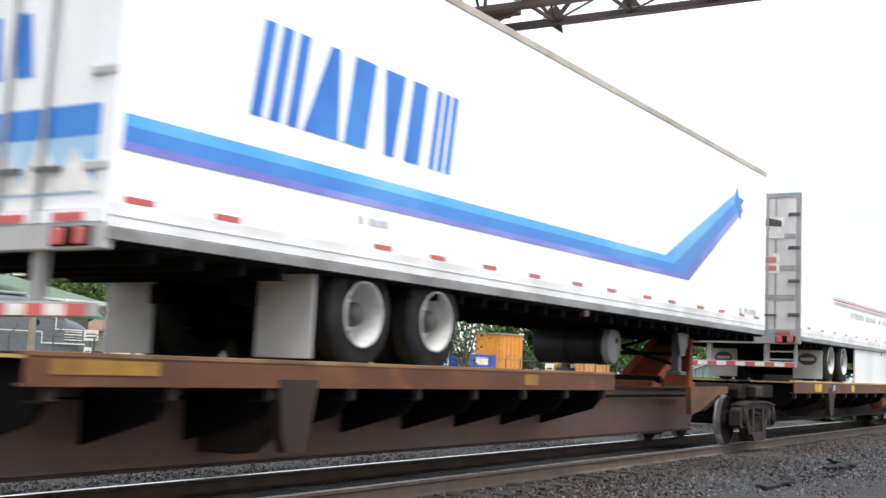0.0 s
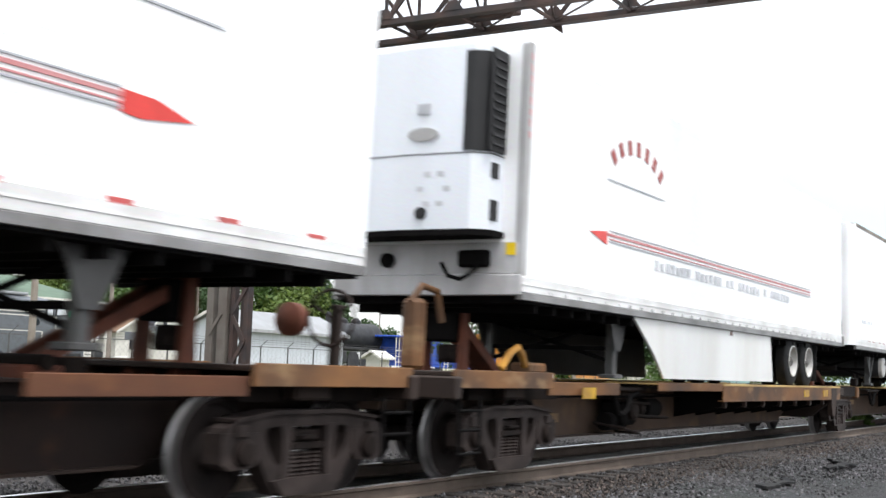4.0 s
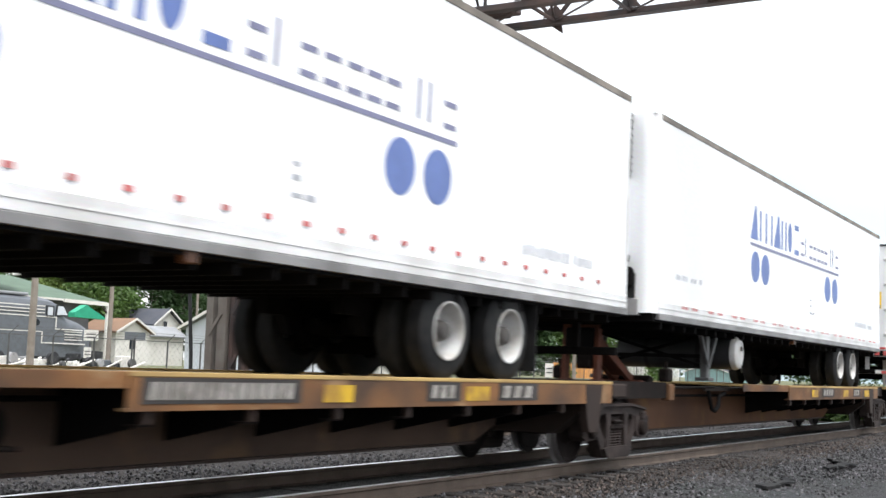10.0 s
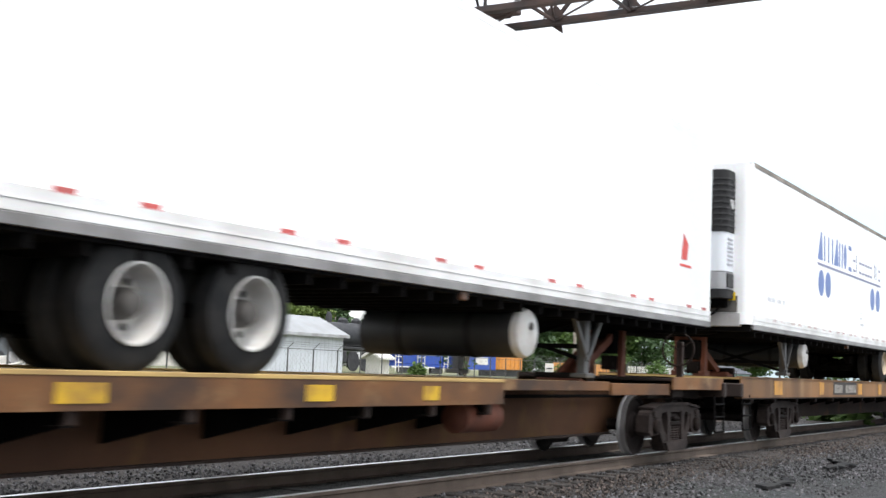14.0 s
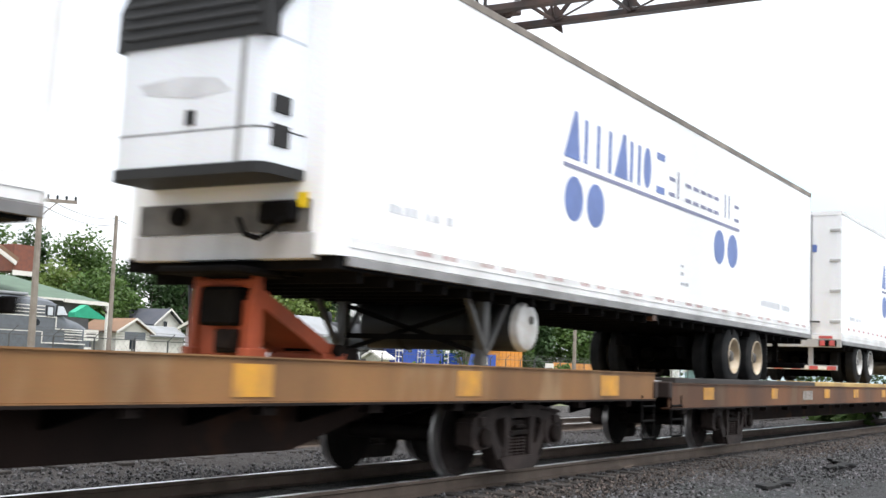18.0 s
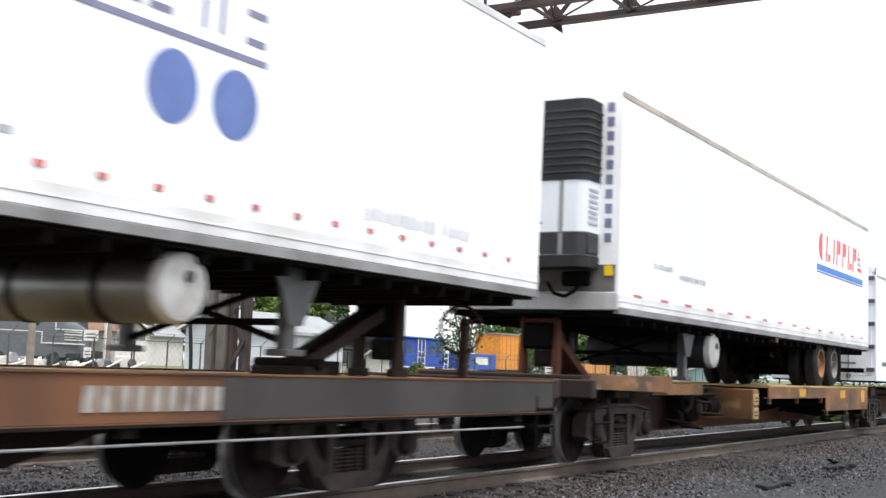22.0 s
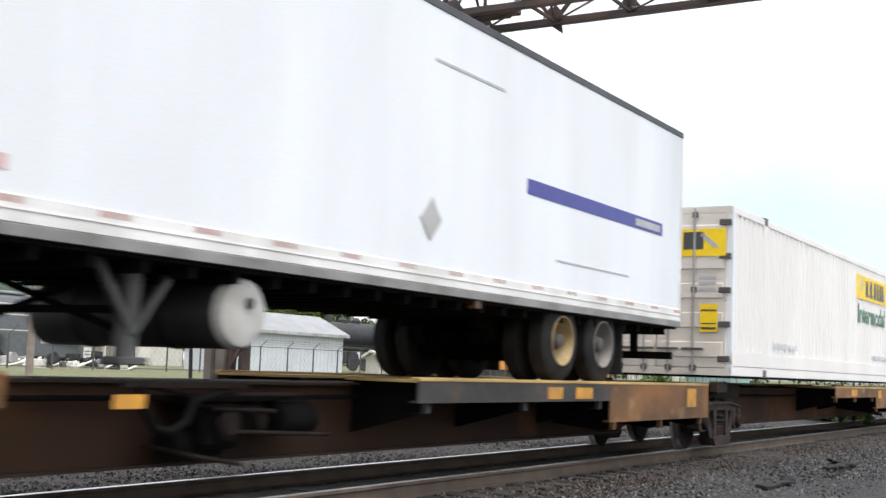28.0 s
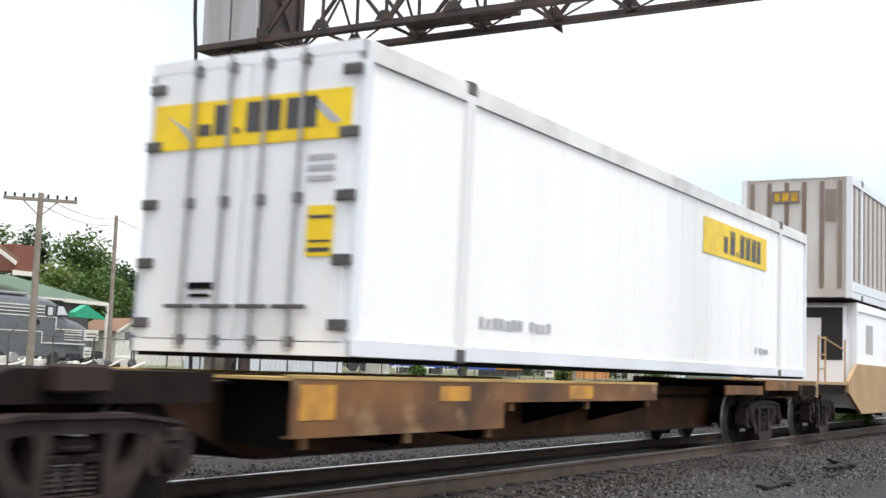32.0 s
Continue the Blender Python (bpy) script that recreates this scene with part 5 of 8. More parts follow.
def trailer(label, x0, x1, front, deck, tank=None, legs=3.5, axles=(12.0, 13.28), rim=None, unit=None, zb=2.05, zt=5.0, rail=None, gusset=True,
            tankmat=None, reds=(), red_z=0.18, beads=0, corner=0.0, doors=None, flaps=(), skin=None, red_w=0.3, tank_near=-1.12, tank_z=1.62, tank_r=0.29, tape=None):
    """A road trailer, lengthwise on the train; front: whether its front wall leads; legs, tank and axles are set back from the front."""
    tr = on_train("semi_trailer", label, "trailer", x0, "trailers on the train")
    n = x1 - x0
    skin = skin or WHITE

    def at(u):
        return u if front else n - u

    c = corner if front else 0.0
    if c:
        pts = [(c - c * math.sin(a), -HALF + c - c * math.cos(a)) for a in [math.pi / 2 * i / 6 for i in range(7)]]
        pts = pts + [(p, -q) for p, q in pts[::-1]] + [(n, HALF), (n, -HALF)]
    else:
        pts = [(0, -HALF), (0, HALF), (n, HALF), (n, -HALF)]
    part("box_body", Solid().prism(pts, "z", zb + 0.02, zt - 0.02), skin, tr, "smooth white trailer body")
    for s in (-1, 1):
        part("top_rail", Solid().box(c, n, s * (HALF - 0.03), s * (HALF + (0.0015 if rail is WHITE else 0.008)), zt - 0.09, zt, 0 if rail is WHITE else 0.006), rail or ALU, tr)
        part("bottom_rail", Solid().box(c, n, s * (HALF - 0.03), s * (HALF + 0.012), zb + 0.014, zb + 0.2, 0.008).box(c, n, s * (HALF - 0.02), s * (HALF + 0.018), zb + 0.1, zb + 0.11), ALU, tr, "aluminium side rail")
        part("rail_lip", Solid().box(c, n, s * (HALF - 0.06), s * (HALF + 0.016), zb - 0.07, zb + 0.012, 0.004), LIP, tr, "grimy lower lip of the side rail")
    part("roof", Solid().box(0.05, n - 0.02, -HALF + 0.03, HALF - 0.03, zt - 0.025, zt - 0.005), ALU, tr)
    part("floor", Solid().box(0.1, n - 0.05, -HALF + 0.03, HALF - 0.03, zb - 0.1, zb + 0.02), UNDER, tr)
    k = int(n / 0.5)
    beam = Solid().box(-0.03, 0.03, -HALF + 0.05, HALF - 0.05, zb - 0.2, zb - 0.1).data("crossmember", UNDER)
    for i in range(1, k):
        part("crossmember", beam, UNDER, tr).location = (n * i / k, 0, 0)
    for i in range(beads):
        z = zb + 0.3 + (zt - zb - 0.5) * i / (beads - 1)
        part("side_bead", Solid().box(0.05, n - 0.05, -HALF - 0.0008, -HALF + 0.002, z, z + 0.012), skin, tr)
    if unit:
        reefer_unit(tr, unit, 0.0, "black-topped" in label)
        part("nose_sill", Solid().box(-0.03 if not c else -0.018, 0.12, -HALF + c, HALF - c, zb - 0.02, zb + 0.22, 0.01), NOSE, tr, "grey front sill")
        part("front_panel", Solid().box(-0.02, 0.02, -HALF + c + 0.05, HALF - c - 0.05, zb + 0.23, 2.64), TANK if unit == "window" else FRONTGRIME if unit == "slanted" or unit.startswith("black_") else NOSE, tr, "grimy front wall below the cooling unit")
        if unit == "window":
            part("hose_loop", Solid().rod([(-0.06, -0.95, 2.6), (-0.14, -0.9, 2.4), (-0.16, -0.7, 2.3), (-0.1, -0.5, 2.5)], 0.05).rod([(-0.05, -0.4, 2.6), (-0.15, -0.3, 2.35), (-0.15, -0.05, 2.32), (-0.06, 0.1, 2.6)], 0.045).box(-0.2, -0.02, -1.02, -0.72, 2.42, 2.72, 0.04), UNDER, tr, "thick black hose loop")
        part("coupling_box", Solid().box(-0.12, 0, -0.9, -0.5, zb + 0.3, zb + 0.5, 0.03), UNDER, tr, "air hose coupling box")
        part("hose", Solid().rod([(-0.1, -0.8, zb + 0.35), (-0.17, -0.72, zb + 0.22), (-0.2, -0.6, zb + 0.15), (-0.17, -0.42, zb + 0.2), (-0.12, -0.3, zb + 0.35)], 0.025), UNDER, tr, "black air hose")
        part("coupling", Solid().cyl("x", (0.5, zb + 0.4), 0.09, -0.08, 0, 12), UNDER, tr)
        part("corner_marker", Solid().box(-0.03, -0.018, -HALF + c + 0.08, -HALF + c + 0.2, zb + 0.44, zb + 0.58), YELLOW, tr, "small yellow placard")
    part("upper_coupler", Solid().box(at(0.3), at(1.9), -0.6, 0.6, zb - 0.14, zb - 0.1), UNDER, tr)
    if doors:
        rear_doors(tr, 0.0, zb, zt, doors)
    else:
        for s in (-1, 1):
            part("rear_frame", Solid().box(n - 0.08, n + 0.005, s * (HALF - 0.08), s * (HALF + 0.004), zb - 0.02, zt) if front else Solid().box(n - 0.05, n + 0.02, s * (HALF - 0.05), s * (HALF + 0.006), zb, zt), ALU, tr)
        if front:
            for s in (-1, 1):
                part("bumper_post", Solid().box(n - 0.1, n - 0.02, s * 0.6 - 0.05, s * 0.6 + 0.05, 1.5, zb - 0.1), UNDER, tr)
            part("bumper", Solid().box(n - 0.1, n, -1.2, 1.2, 1.43, 1.54, 0.01), UNDER, tr)
    landing_gear(tr, at(legs), deck + 0.06 if gusset is not None else deck, bool(gusset))
    if tank:
        fuel_tank(tr, at(tank), tankmat or TANK, tank_z, tank_near, tank_r)
    tandem(tr, sorted(at(a) for a in axles), rim or RIM, deck)
    for x, half in flaps:
        for s in (-1, 1):
            part("mud_flap", Solid().box(x, x + 0.025, s * 0.62, s * 1.24, deck + 0.08, deck + 0.95, 0.004), FLAP, tr, "pale grey mud flap")
            if half or doors == "quilt":
                part("flap_print", Solid().box(x - 0.004, x, s * 0.7, s * 1.16, deck + 0.14, deck + 0.24) if half else Solid().prism(disc(s * 0.93, deck + 0.5, 0.2, 0.13), "x", x - 0.004, x), BLUE if half else DARKLET, tr)
            if not half and doors == "quilt":
                part("flap_print", Solid().box(x - 0.007, x - 0.003, s * 0.78, s * 1.08, deck + 0.47, deck + 0.53), FLAP, tr)
    if front:
        for s in (-1, 1):
            q = at(max(axles)) + 0.66
            part("mud_flap", Solid().box(q, q + 0.02, s * 0.62, s * 1.24, deck + 0.12, zb - 0.1, 0.004), TYRE, tr, "black rubber mud flap")
    part("lamp", Solid().box(at(7.95) - 0.07, at(7.95) + 0.07, -HALF + 0.02, -HALF + 0.12, zb - 0.16, zb - 0.03, 0.01), AMBER, tr, "amber side lamp")
    tape_row(tr, [r - x0 for r in reds], zb + red_z, red_w, tape)
    return tr


def marker_row(a, b, step, pair=0.0):
    out, x = [], a
    while x < b:
        out.append(x)
        if pair:
            out.append(x + pair)
        x += step
    return out


def blue_shipper_print(tr, o, dz=0.0, k=1.0):
    """Row of plain blue shapes over a long bar, and two pairs of blue discs; o is the bar's start."""
    z0, z1, x = 3.57 + dz, 4.16 + dz, 0.0

    def put(pts, *rest, **more):
        panel_shape(tr, [(o + p * k, q) for p, q in pts], *rest, **more)

    for a in (0.0, 1.55):
        put([(x + a, z0), (x + a + 0.46, z0), (x + a + 0.36, z1 + 0.02), (x + a + 0.27, z1 + 0.02)], BLUE, label="plain dark blue printed wedge")
    for a, w in ((0.58, 0.1), (0.96, 0.1), (1.34, 0.1), (2.08, 0.1), (2.36, 0.1)):
        put([(x + a, z0), (x + a + w, z0), (x + a + w, z1 - 0.03), (x + a, z1 - 0.03)], BLUE, label="plain dark blue printed bar")
    put([(x + 2.72 + 0.14 * math.cos(q), 3.865 + dz + 0.29 * math.sin(q)) for q in [math.pi / 12 * i for i in range(24)]], BLUE, label="plain dark blue oval")
    for z in (z0, z1 - 0.1):
        put([(x + 3.08, z), (x + 3.4, z), (x + 3.4, z + 0.1), (x + 3.08, z + 0.1)], BLUE)
    for i, a in enumerate((3.6, 3.95, 4.3, 4.65, 5.0, 5.32, 5.64, 6.2, 6.4, 6.72)):
        if i in (1, 7, 8):
            put([(x + a, z0 + 0.03), (x + a + 0.05, z0 + 0.03), (x + a + 0.05, z1 - 0.16), (x + a, z1 - 0.16)], INK)
        else:
            for z in (z0 + 0.03, z0 + 0.26):
                put([(x + a, z), (x + a + 0.24, z), (x + a + 0.24, z + 0.055), (x + a, z + 0.055)], INK)
    put([(x, z0 - 0.12), (x + 7.0, z0 - 0.12), (x + 7.0, z0 - 0.07), (x, z0 - 0.07)], INK, "printed_bar", "long slate blue bar")
    for a in (0.33, 0.98, 5.95, 6.65):
        put(disc(a, z0 - 0.49, 0.27, 0.28), BLUE, "printed_disc", "solid blue disc")
    printed_bars(tr, o + 8.6, o + 10.6, 2.5, 2.62, 17, PALEPRINT, 3, "small grey web address")
    printed_bars(tr, o + 4.3, o + 4.7, 2.55, 2.6, 2, GREYLET, 5)
    printed_bars(tr, o + 4.3, o + 4.6, 2.7, 2.75, 2, GREYLET, 6)
    printed_bars(tr, o + 4.3, o + 4.65, 2.82, 2.86, 2, GREYLET, 7)
    printed_bars(tr, o - 3.8, o - 2.6, 2.62, 2.70, 9, PALEPRINT, 8)


# white trailer with blue swoosh
tr = trailer("white trailer with bright blue block lettering and stripe", 5.93, 22.08, False, 1.14, tank=4.56, tank_near=-0.2, legs=3.7, axles=(11.6, 12.9), unit=None, doors="white",
             reds=[6.05, 7.0, 9.2, 10.2, 11.3, 12.4, 13.6, 14.7, 16.0, 17.0, 18.3, 19.4, 20.5, 21.4], rail=BEIGERAIL, flaps=((2.48, False),), red_z=0.2)
o = 5.93
for a, w, kind in ((7.32, 0.62, 0), (8.02, 0.52, 1), (8.62, 0.46, 2), (9.12, 0.44, 3), (9.62, 0.36, 4), (10.08, 0.42, 5)):
    a -= o
    z0, z1, k = 3.14, 3.95, 0.12
    if kind in (0, 5):
        for c in (0.0, w * 0.38, w * 0.76):
            panel_shape(tr, [(a + c, z0), (a + c + w * 0.24, z0), (a + c + w * 0.24 + k, z1), (a + c + k, z1)], MBLUE)
        continue
    if kind == 1:
        pts = [(a, z0), (a + w, z0), (a + 0.36 + k, z1), (a + 0.22 + k, z1)]
    elif kind == 3:
        pts = [(a + 0.16, z0), (a + 0.32, z0), (a + w * 0.8 + k, z1), (a + k, z1)]
    else:
        pts = [(a, z0), (a + w * 0.75, z0), (a + w * 0.75 + k, z1), (a + k, z1)]
    panel_shape(tr, pts, MBLUE, label="bright blue slanted block shape")
def swept(f, g):
    """A band of the stripe between two parts of its width, upswept at its end."""
    low = [(0.06, 2.62 + 0.26 * f), (11.95 - 1.05 * f, 2.655 + 0.285 * f), (14.72 - 0.4 * f, 4.08 + 0.28 * f)]
    return low + [(14.72 - 0.4 * g, 4.08 + 0.28 * g), (11.95 - 1.05 * g, 2.655 + 0.285 * g), (0.06, 2.62 + 0.26 * g)]


for f, g, m in ((0.0, 0.24, VIOLET), (0.24, 0.66, MBLUE2), (0.66, 1.0, SKYSTRIPE)):
    panel_shape(tr, swept(f, g), m, "printed_stripe", "blue stripe with an upswept tip")
panel_shape(tr, [(14.2, 4.2), (14.35, 4.45), (14.45, 4.3), (14.75, 4.28), (14.55, 4.12), (14.6, 3.9), (14.4, 4.05)], MBLUE, "printed_star", "blue star", lift=0.008)
printed_bars(tr, 3.0, 3.5, 2.45, 2.52, 6, GREYLET, 2)
printed_bars(tr, 14.6, 15.6, 2.3, 2.4, 7, GREYLET, 2)
for y in (0.75, 0.4, 0.05, -0.28):
    part("door_lettering", Solid().prism([(y - 0.13, 3.2), (y + 0.05, 3.2), (y + 0.13, 3.7), (y - 0.05, 3.7)], "x", -0.026, -0.018), MBLUE, tr, "bright blue block shape")
part("door_band", Solid().box(-0.026, -0.018, -1.15, 1.15, 2.72, 2.95), MBLUE, tr)
part("door_sky", Solid().box(-0.0245, -0.018, -1.15, 1.15, 2.3, 2.718), PALEBLUE, tr, "pale blue printed band")
for i, (y, h) in enumerate(((-0.95, 0.3), (-0.6, 0.42), (-0.2, 0.34), (0.25, 0.44), (0.65, 0.3), (0.98, 0.38))):
    part("printed_peak", Solid().prism([(y - 0.24, 2.32), (y + 0.24, 2.32), (y + 0.03, 2.34 + h)], "x", -0.0285 - 0.0015 * (i % 2), -0.02), WHITELET, tr, "white printed triangle")

# refrigerated trailers with red arched print
CENTRAL = "white refrigerated trailer, red pinstripes, arched red print"
c1 = trailer(CENTRAL + ", quilted steel doors", 24.70, 41.03, False, 1.15, legs=3.0, axles=(12.22, 13.5), doors="quilt", beads=22, gusset=True,
             reds=marker_row(25.2, 40.8, 1.15), red_w=0.26, flaps=((2.05, False),), rail=WHITE)
c2 = trailer(CENTRAL + ", cooling unit", 44.2, 60.3, True, 1.06, legs=3.5, axles=(12.1, 13.35), unit="shell", beads=22, gusset=True,
             reds=marker_row(44.9, 60.0, 0.42), red_w=0.1, red_z=0.02, tape=LIP, rail=WHITE)
for tr, lx, sx0, sx1, tip in ((c1, 12.0, 2.8, 13.2, 1), (c2, 2.3, 2.4, 13.2, -1)):
    for i in range(7):
        a = 2.35 - 0.26 * i
        cx, cz = lx + 1.15 + 1.25 * math.cos(a), 3.45 + 0.85 * math.sin(a)
        w, h = 0.065, 0.17
        ux, uz = math.cos(a), math.sin(a)
        pts = [(cx - w * uz - h * ux * 0.6, cz + w * ux - h * uz * 0.6), (cx + w * uz - h * ux * 0.6, cz - w * ux - h * uz * 0.6), (cx + w * uz * 0.9 + h * ux * 0.6, cz - w * ux + h * uz * 0.6), (cx - w * uz + h * ux * 0.6, cz + w * ux * 0.9 + h * uz * 0.6)]
        panel_shape(tr, pts, MAROON, label="dark red block in an arched row", lift=0.009)
    panel_shape(tr, [(lx + 0.1, 3.72), (lx + 2.2, 3.72), (lx + 2.2, 3.74), (lx + 0.1, 3.74)], GREYLET, "printed_bar", lift=0.009)
    for z, h, m in ((3.045, 0.016, GREYLET), (2.985, 0.032, REDPIN), (2.935, 0.016, REDPIN), (2.9, 0.016, GREYLET)):
        panel_shape(tr, [(sx0 + (0.1 if h < 0.02 else 0), z), (sx1, z), (sx1, z + h), (sx0 + (0.1 if h < 0.02 else 0), z + h)], m, "pinstripe", "faded red pinstripe", lift=0.009)
    e = sx1 if tip > 0 else sx0
    panel_shape(tr, [(e, 3.04), (e + 0.35 * tip, 3.03), (e + 0.75 * tip, 2.93), (e + 0.2 * tip, 2.86), (e, 2.88)] if tip > 0 else [(e, 3.04), (e + 0.55 * tip, 2.98), (e, 2.86)], REDLET, "stripe_head", "red arrow tip", lift=0.009)
    printed_bars(tr, sx0 + 1.8, sx1 - 1.4, 2.68, 2.82, 34, PALEPRINT, 4, "unreadable grey slogan", y=-HALF - 0.006)
s1 = part("side_skirt", Solid().prism([(5.2, 2.0), (11.0, 2.0), (10.6, 1.62), (9.9, 1.18), (9.3, 1.15), (5.2, 1.13)], "y", -1.27, -1.235), SKIRT, c1, "white plastic side skirt")
# Far skirt coloured dark, as the shade under the trailer would leave it.
part("side_skirt", Solid().prism([(5.2, 2.0), (11.0, 2.0), (10.6, 1.62), (9.9, 1.18), (9.3, 1.15), (5.2, 1.13)], "y", 1.27, 1.235), TANK, c1)
for x in (6.4, 7.6, 8.8, 9.8):
    part("skirt_seam", Solid().box(x, x + 0.3, -1.275, -1.268, 1.42, 1.435), PALEPRINT, s1)
s2 = part("side_skirt", Solid().prism([(3.5, 1.98), (10.35, 1.98), (10.55, 1.14), (4.75, 1.14), (4.3, 1.5)], "y", -1.27, -1.235), SKIRT, c2, "white plastic side skirt")
# Dark colour again in place of shade on the white far skirt.
part("side_skirt", Solid().prism([(3.5, 1.98), (10.35, 1.98), (10.55, 1.14), (4.75, 1.14), (4.3, 1.5)], "y", 1.27, 1.235), TANK, c2)
part("door_badge", Solid().prism([(-0.2, 4.1), (-0.95, 4.05), (-0.95, 4.5), (-0.2, 4.55)], "x", -0.034, -0.022), WHITELET, c1, "white placard")
part("badge_mark", Solid().prism([(-0.3, 4.35), (-0.9, 4.3), (-0.9, 4.42), (-0.6, 4.5), (-0.3, 4.46)], "x", -0.038, -0.03), DARKLET, c1)
part("door_sticker", Solid().box(-0.034, -0.022, -0.86, -0.5, 3.35, 3.75), WHITELET, c1, "white and red sticker")
part("sticker_bar", Solid().box(-0.038, -0.03, -0.8, -0.56, 3.4, 3.5).box(-0.038, -0.03, -0.8, -0.56, 3.56, 3.68), REDPIN, c1)
part("door_sticker", Solid().box(-0.034, -0.022, 0.2, 0.95, 4.15, 4.6), WHITELET, c1, "white and red sticker")
part("sticker_bar", Solid().box(-0.038, -0.03, 0.25, 0.9, 4.2, 4.28).box(-0.038, -0.03, 0.25, 0.9, 4.42, 4.5), REDPIN, c1)
part("corner_post", Solid().box(-0.014, 0.1, -HALF - 0.004, -HALF + 0.1, 2.06, 4.98, 0.01), FLAP, c2, "grey front corner post")
for i in range(8):
    printed_bars(c2, 0.025, 0.085, 3.85 + 0.13 * i, 3.94 + 0.13 * i, 1, REDPIN, 3 + i, y=-HALF - 0.004)

# six trailers of the blue-lettered carrier
BL = "white trailer with dark blue bars and discs"
a1 = trailer(BL + ", rounded front corners", 61.6, 77.97, True, 1.06, 4.3, 3.3, (12.23, 13.53), RIMCREAM, "window", corner=0.22, rail=ROOFRAIL, reds=marker_row(63.2, 77.5, 1.3, 0.5), gusset=False, red_z=0.14, tape=DULLTAPE)
a2 = trailer(BL + ", pale gusset plates", 79.2, 95.7, True, 1.06, 4.65, 3.5, (11.87, 13.23), RIM, "window", corner=0.22, rail=ROOFRAIL, reds=marker_row(79.6, 95, 0.52), red_w=0.09, red_z=0.28)
a3 = trailer(BL + ", white tank end", 96.7, 113.02, True, 1.06, 4.6, 3.4, (12.1, 13.4), RIM, "window", corner=0.22, rail=ROOFRAIL, reds=marker_row(97.9, 112.5, 1.25, 0.45), gusset=False, red_z=0.14)
a4 = trailer(BL + ", black-topped cooling unit", 133.35, 149.72, True, 1.21, 4.4, 3.5, (12.45, 13.75), (RIMCREAM, RIM), "black_top", tank_z=1.7, tank_r=0.26, corner=0.18, rail=ROOFRAIL, reds=marker_row(134.8, 149, 1.3, 0.5), gusset=False, tape=DULLTAPE, red_z=0.14, zb=2.12, zt=5.06)
a5 = trailer(BL + ", slanted black intake", 152.95, 169.8, True, 1.06, 4.1, 3.4, (11.85, 13.22), RIMCREAM, "slanted", tank_z=1.69, corner=0.22, rail=ROOFRAIL, reds=marker_row(154.3, 169.5, 1.3, 0.5), gusset=False, tape=DULLTAPE, red_z=0.14, zb=2.12, zt=5.08)
a6 = trailer(BL + ", printed rear doors", 172.72, 189.6, False, 1.175, 5.77, 4.2, (13.43, 14.73), RIM, None, doors="white", rail=ALU, tankmat=TANKALU, tank_z=1.72, tank_r=0.28, reds=marker_row(173.4, 189, 0.55), red_w=0.09, red_z=0.28, zb=2.1, zt=5.1)
for tr, x0, s, dz, k in ((a1, 61.6, 66.31, 0.0, 0.972), (a2, 79.2, 83.95, 0.0, 1.0), (a3, 96.7, 101.46, 0.1, 0.98), (a4, 133.35, 138.26, 0.2, 0.96), (a5, 152.95, 157.6, 0.24, 1.03), (a6, 172.72, 177.38, 0.09, 1.012)):
    blue_shipper_print(tr, s - x0, dz, k)
for y in (0.85, 0.6, 0.35, 0.1, -0.15, -0.4, -0.65):
    part("door_lettering", Solid().box(-0.03, -0.019, y - 0.09, y + 0.07, 4.15, 4.32), BLUE, a6, "dark blue block shape")
for y in (0.95, -0.3, -0.52):
    part("printed_disc", Solid().prism(disc(y, 3.95, 0.11, 0.11), "x", -0.03, -0.019), BLUE, a6)
for y in (0.7, 0.45, 0.2, -0.05, -0.3, -0.55):
    part("door_lettering", Solid().box(-0.03, -0.019, y - 0.08, y + 0.07, 3.6, 3.72), GREYLET, a6)

# plain white trailer with red mark on its doors
la = trailer("plain white trailer with a yellow placard on its rear door", 114.97, 131.12, False, 1.06, 6.25, 4.15, (11.3, 12.6), RIM, None, doors="white", rail=WHITE, gusset=False,
             reds=[115.3, 115.9, 117.6, 118.4, 120.0, 120.8, 122.5, 123.3, 125.1, 125.9, 127.7, 128.4, 130.0, 130.7], red_w=0.2, flaps=((2.1, True),))
part("door_header", Solid().box(-0.045, -0.032, -1.29, 1.29, 4.93, 4.99), TANK, la, "dark header over the doors")
part("placard", Solid().box(-0.03, -0.019, -0.98, -0.6, 3.22, 3.68), YELLOW, la, "yellow rectangular placard")
part("placard_print", Solid().box(-0.034, -0.026, -0.96, -0.62, 3.23, 3.31).box(-0.034, -0.026, -0.9, -0.68, 3.4, 3.43).box(-0.034, -0.026, -0.9, -0.75, 3.48, 3.51).box(-0.034, -0.026, -0.94, -0.64, 3.61, 3.65), DARKLET, la)
part("door_mark", Solid().prism([(0.9, 4.2), (0.55, 4.15), (0.6, 4.5), (0.85, 4.6)], "x", -0.03, -0.019), REDLET, la, "red printed mark")
part("door_mark", Solid().box(-0.03, -0.019, 0.5, 1.0, 3.95, 4.02), REDLET, la)
panel_shape(la, [(14.75, 2.95), (15.0, 2.95), (15.05, 3.2), (14.85, 3.35), (14.78, 3.1)], REDLET, "printed_mark", "red printed mark")
panel_shape(la, [(14.7, 2.84), (15.2, 2.84), (15.2, 2.88), (14.7, 2.88)], REDLET, "printed_mark")
for i in range(6):
    part("door_number", Solid().box(-0.03, -0.019, -0.9 + 0.1 * i, -0.83 + 0.1 * i, 2.72, 2.84), GREYLET, la)

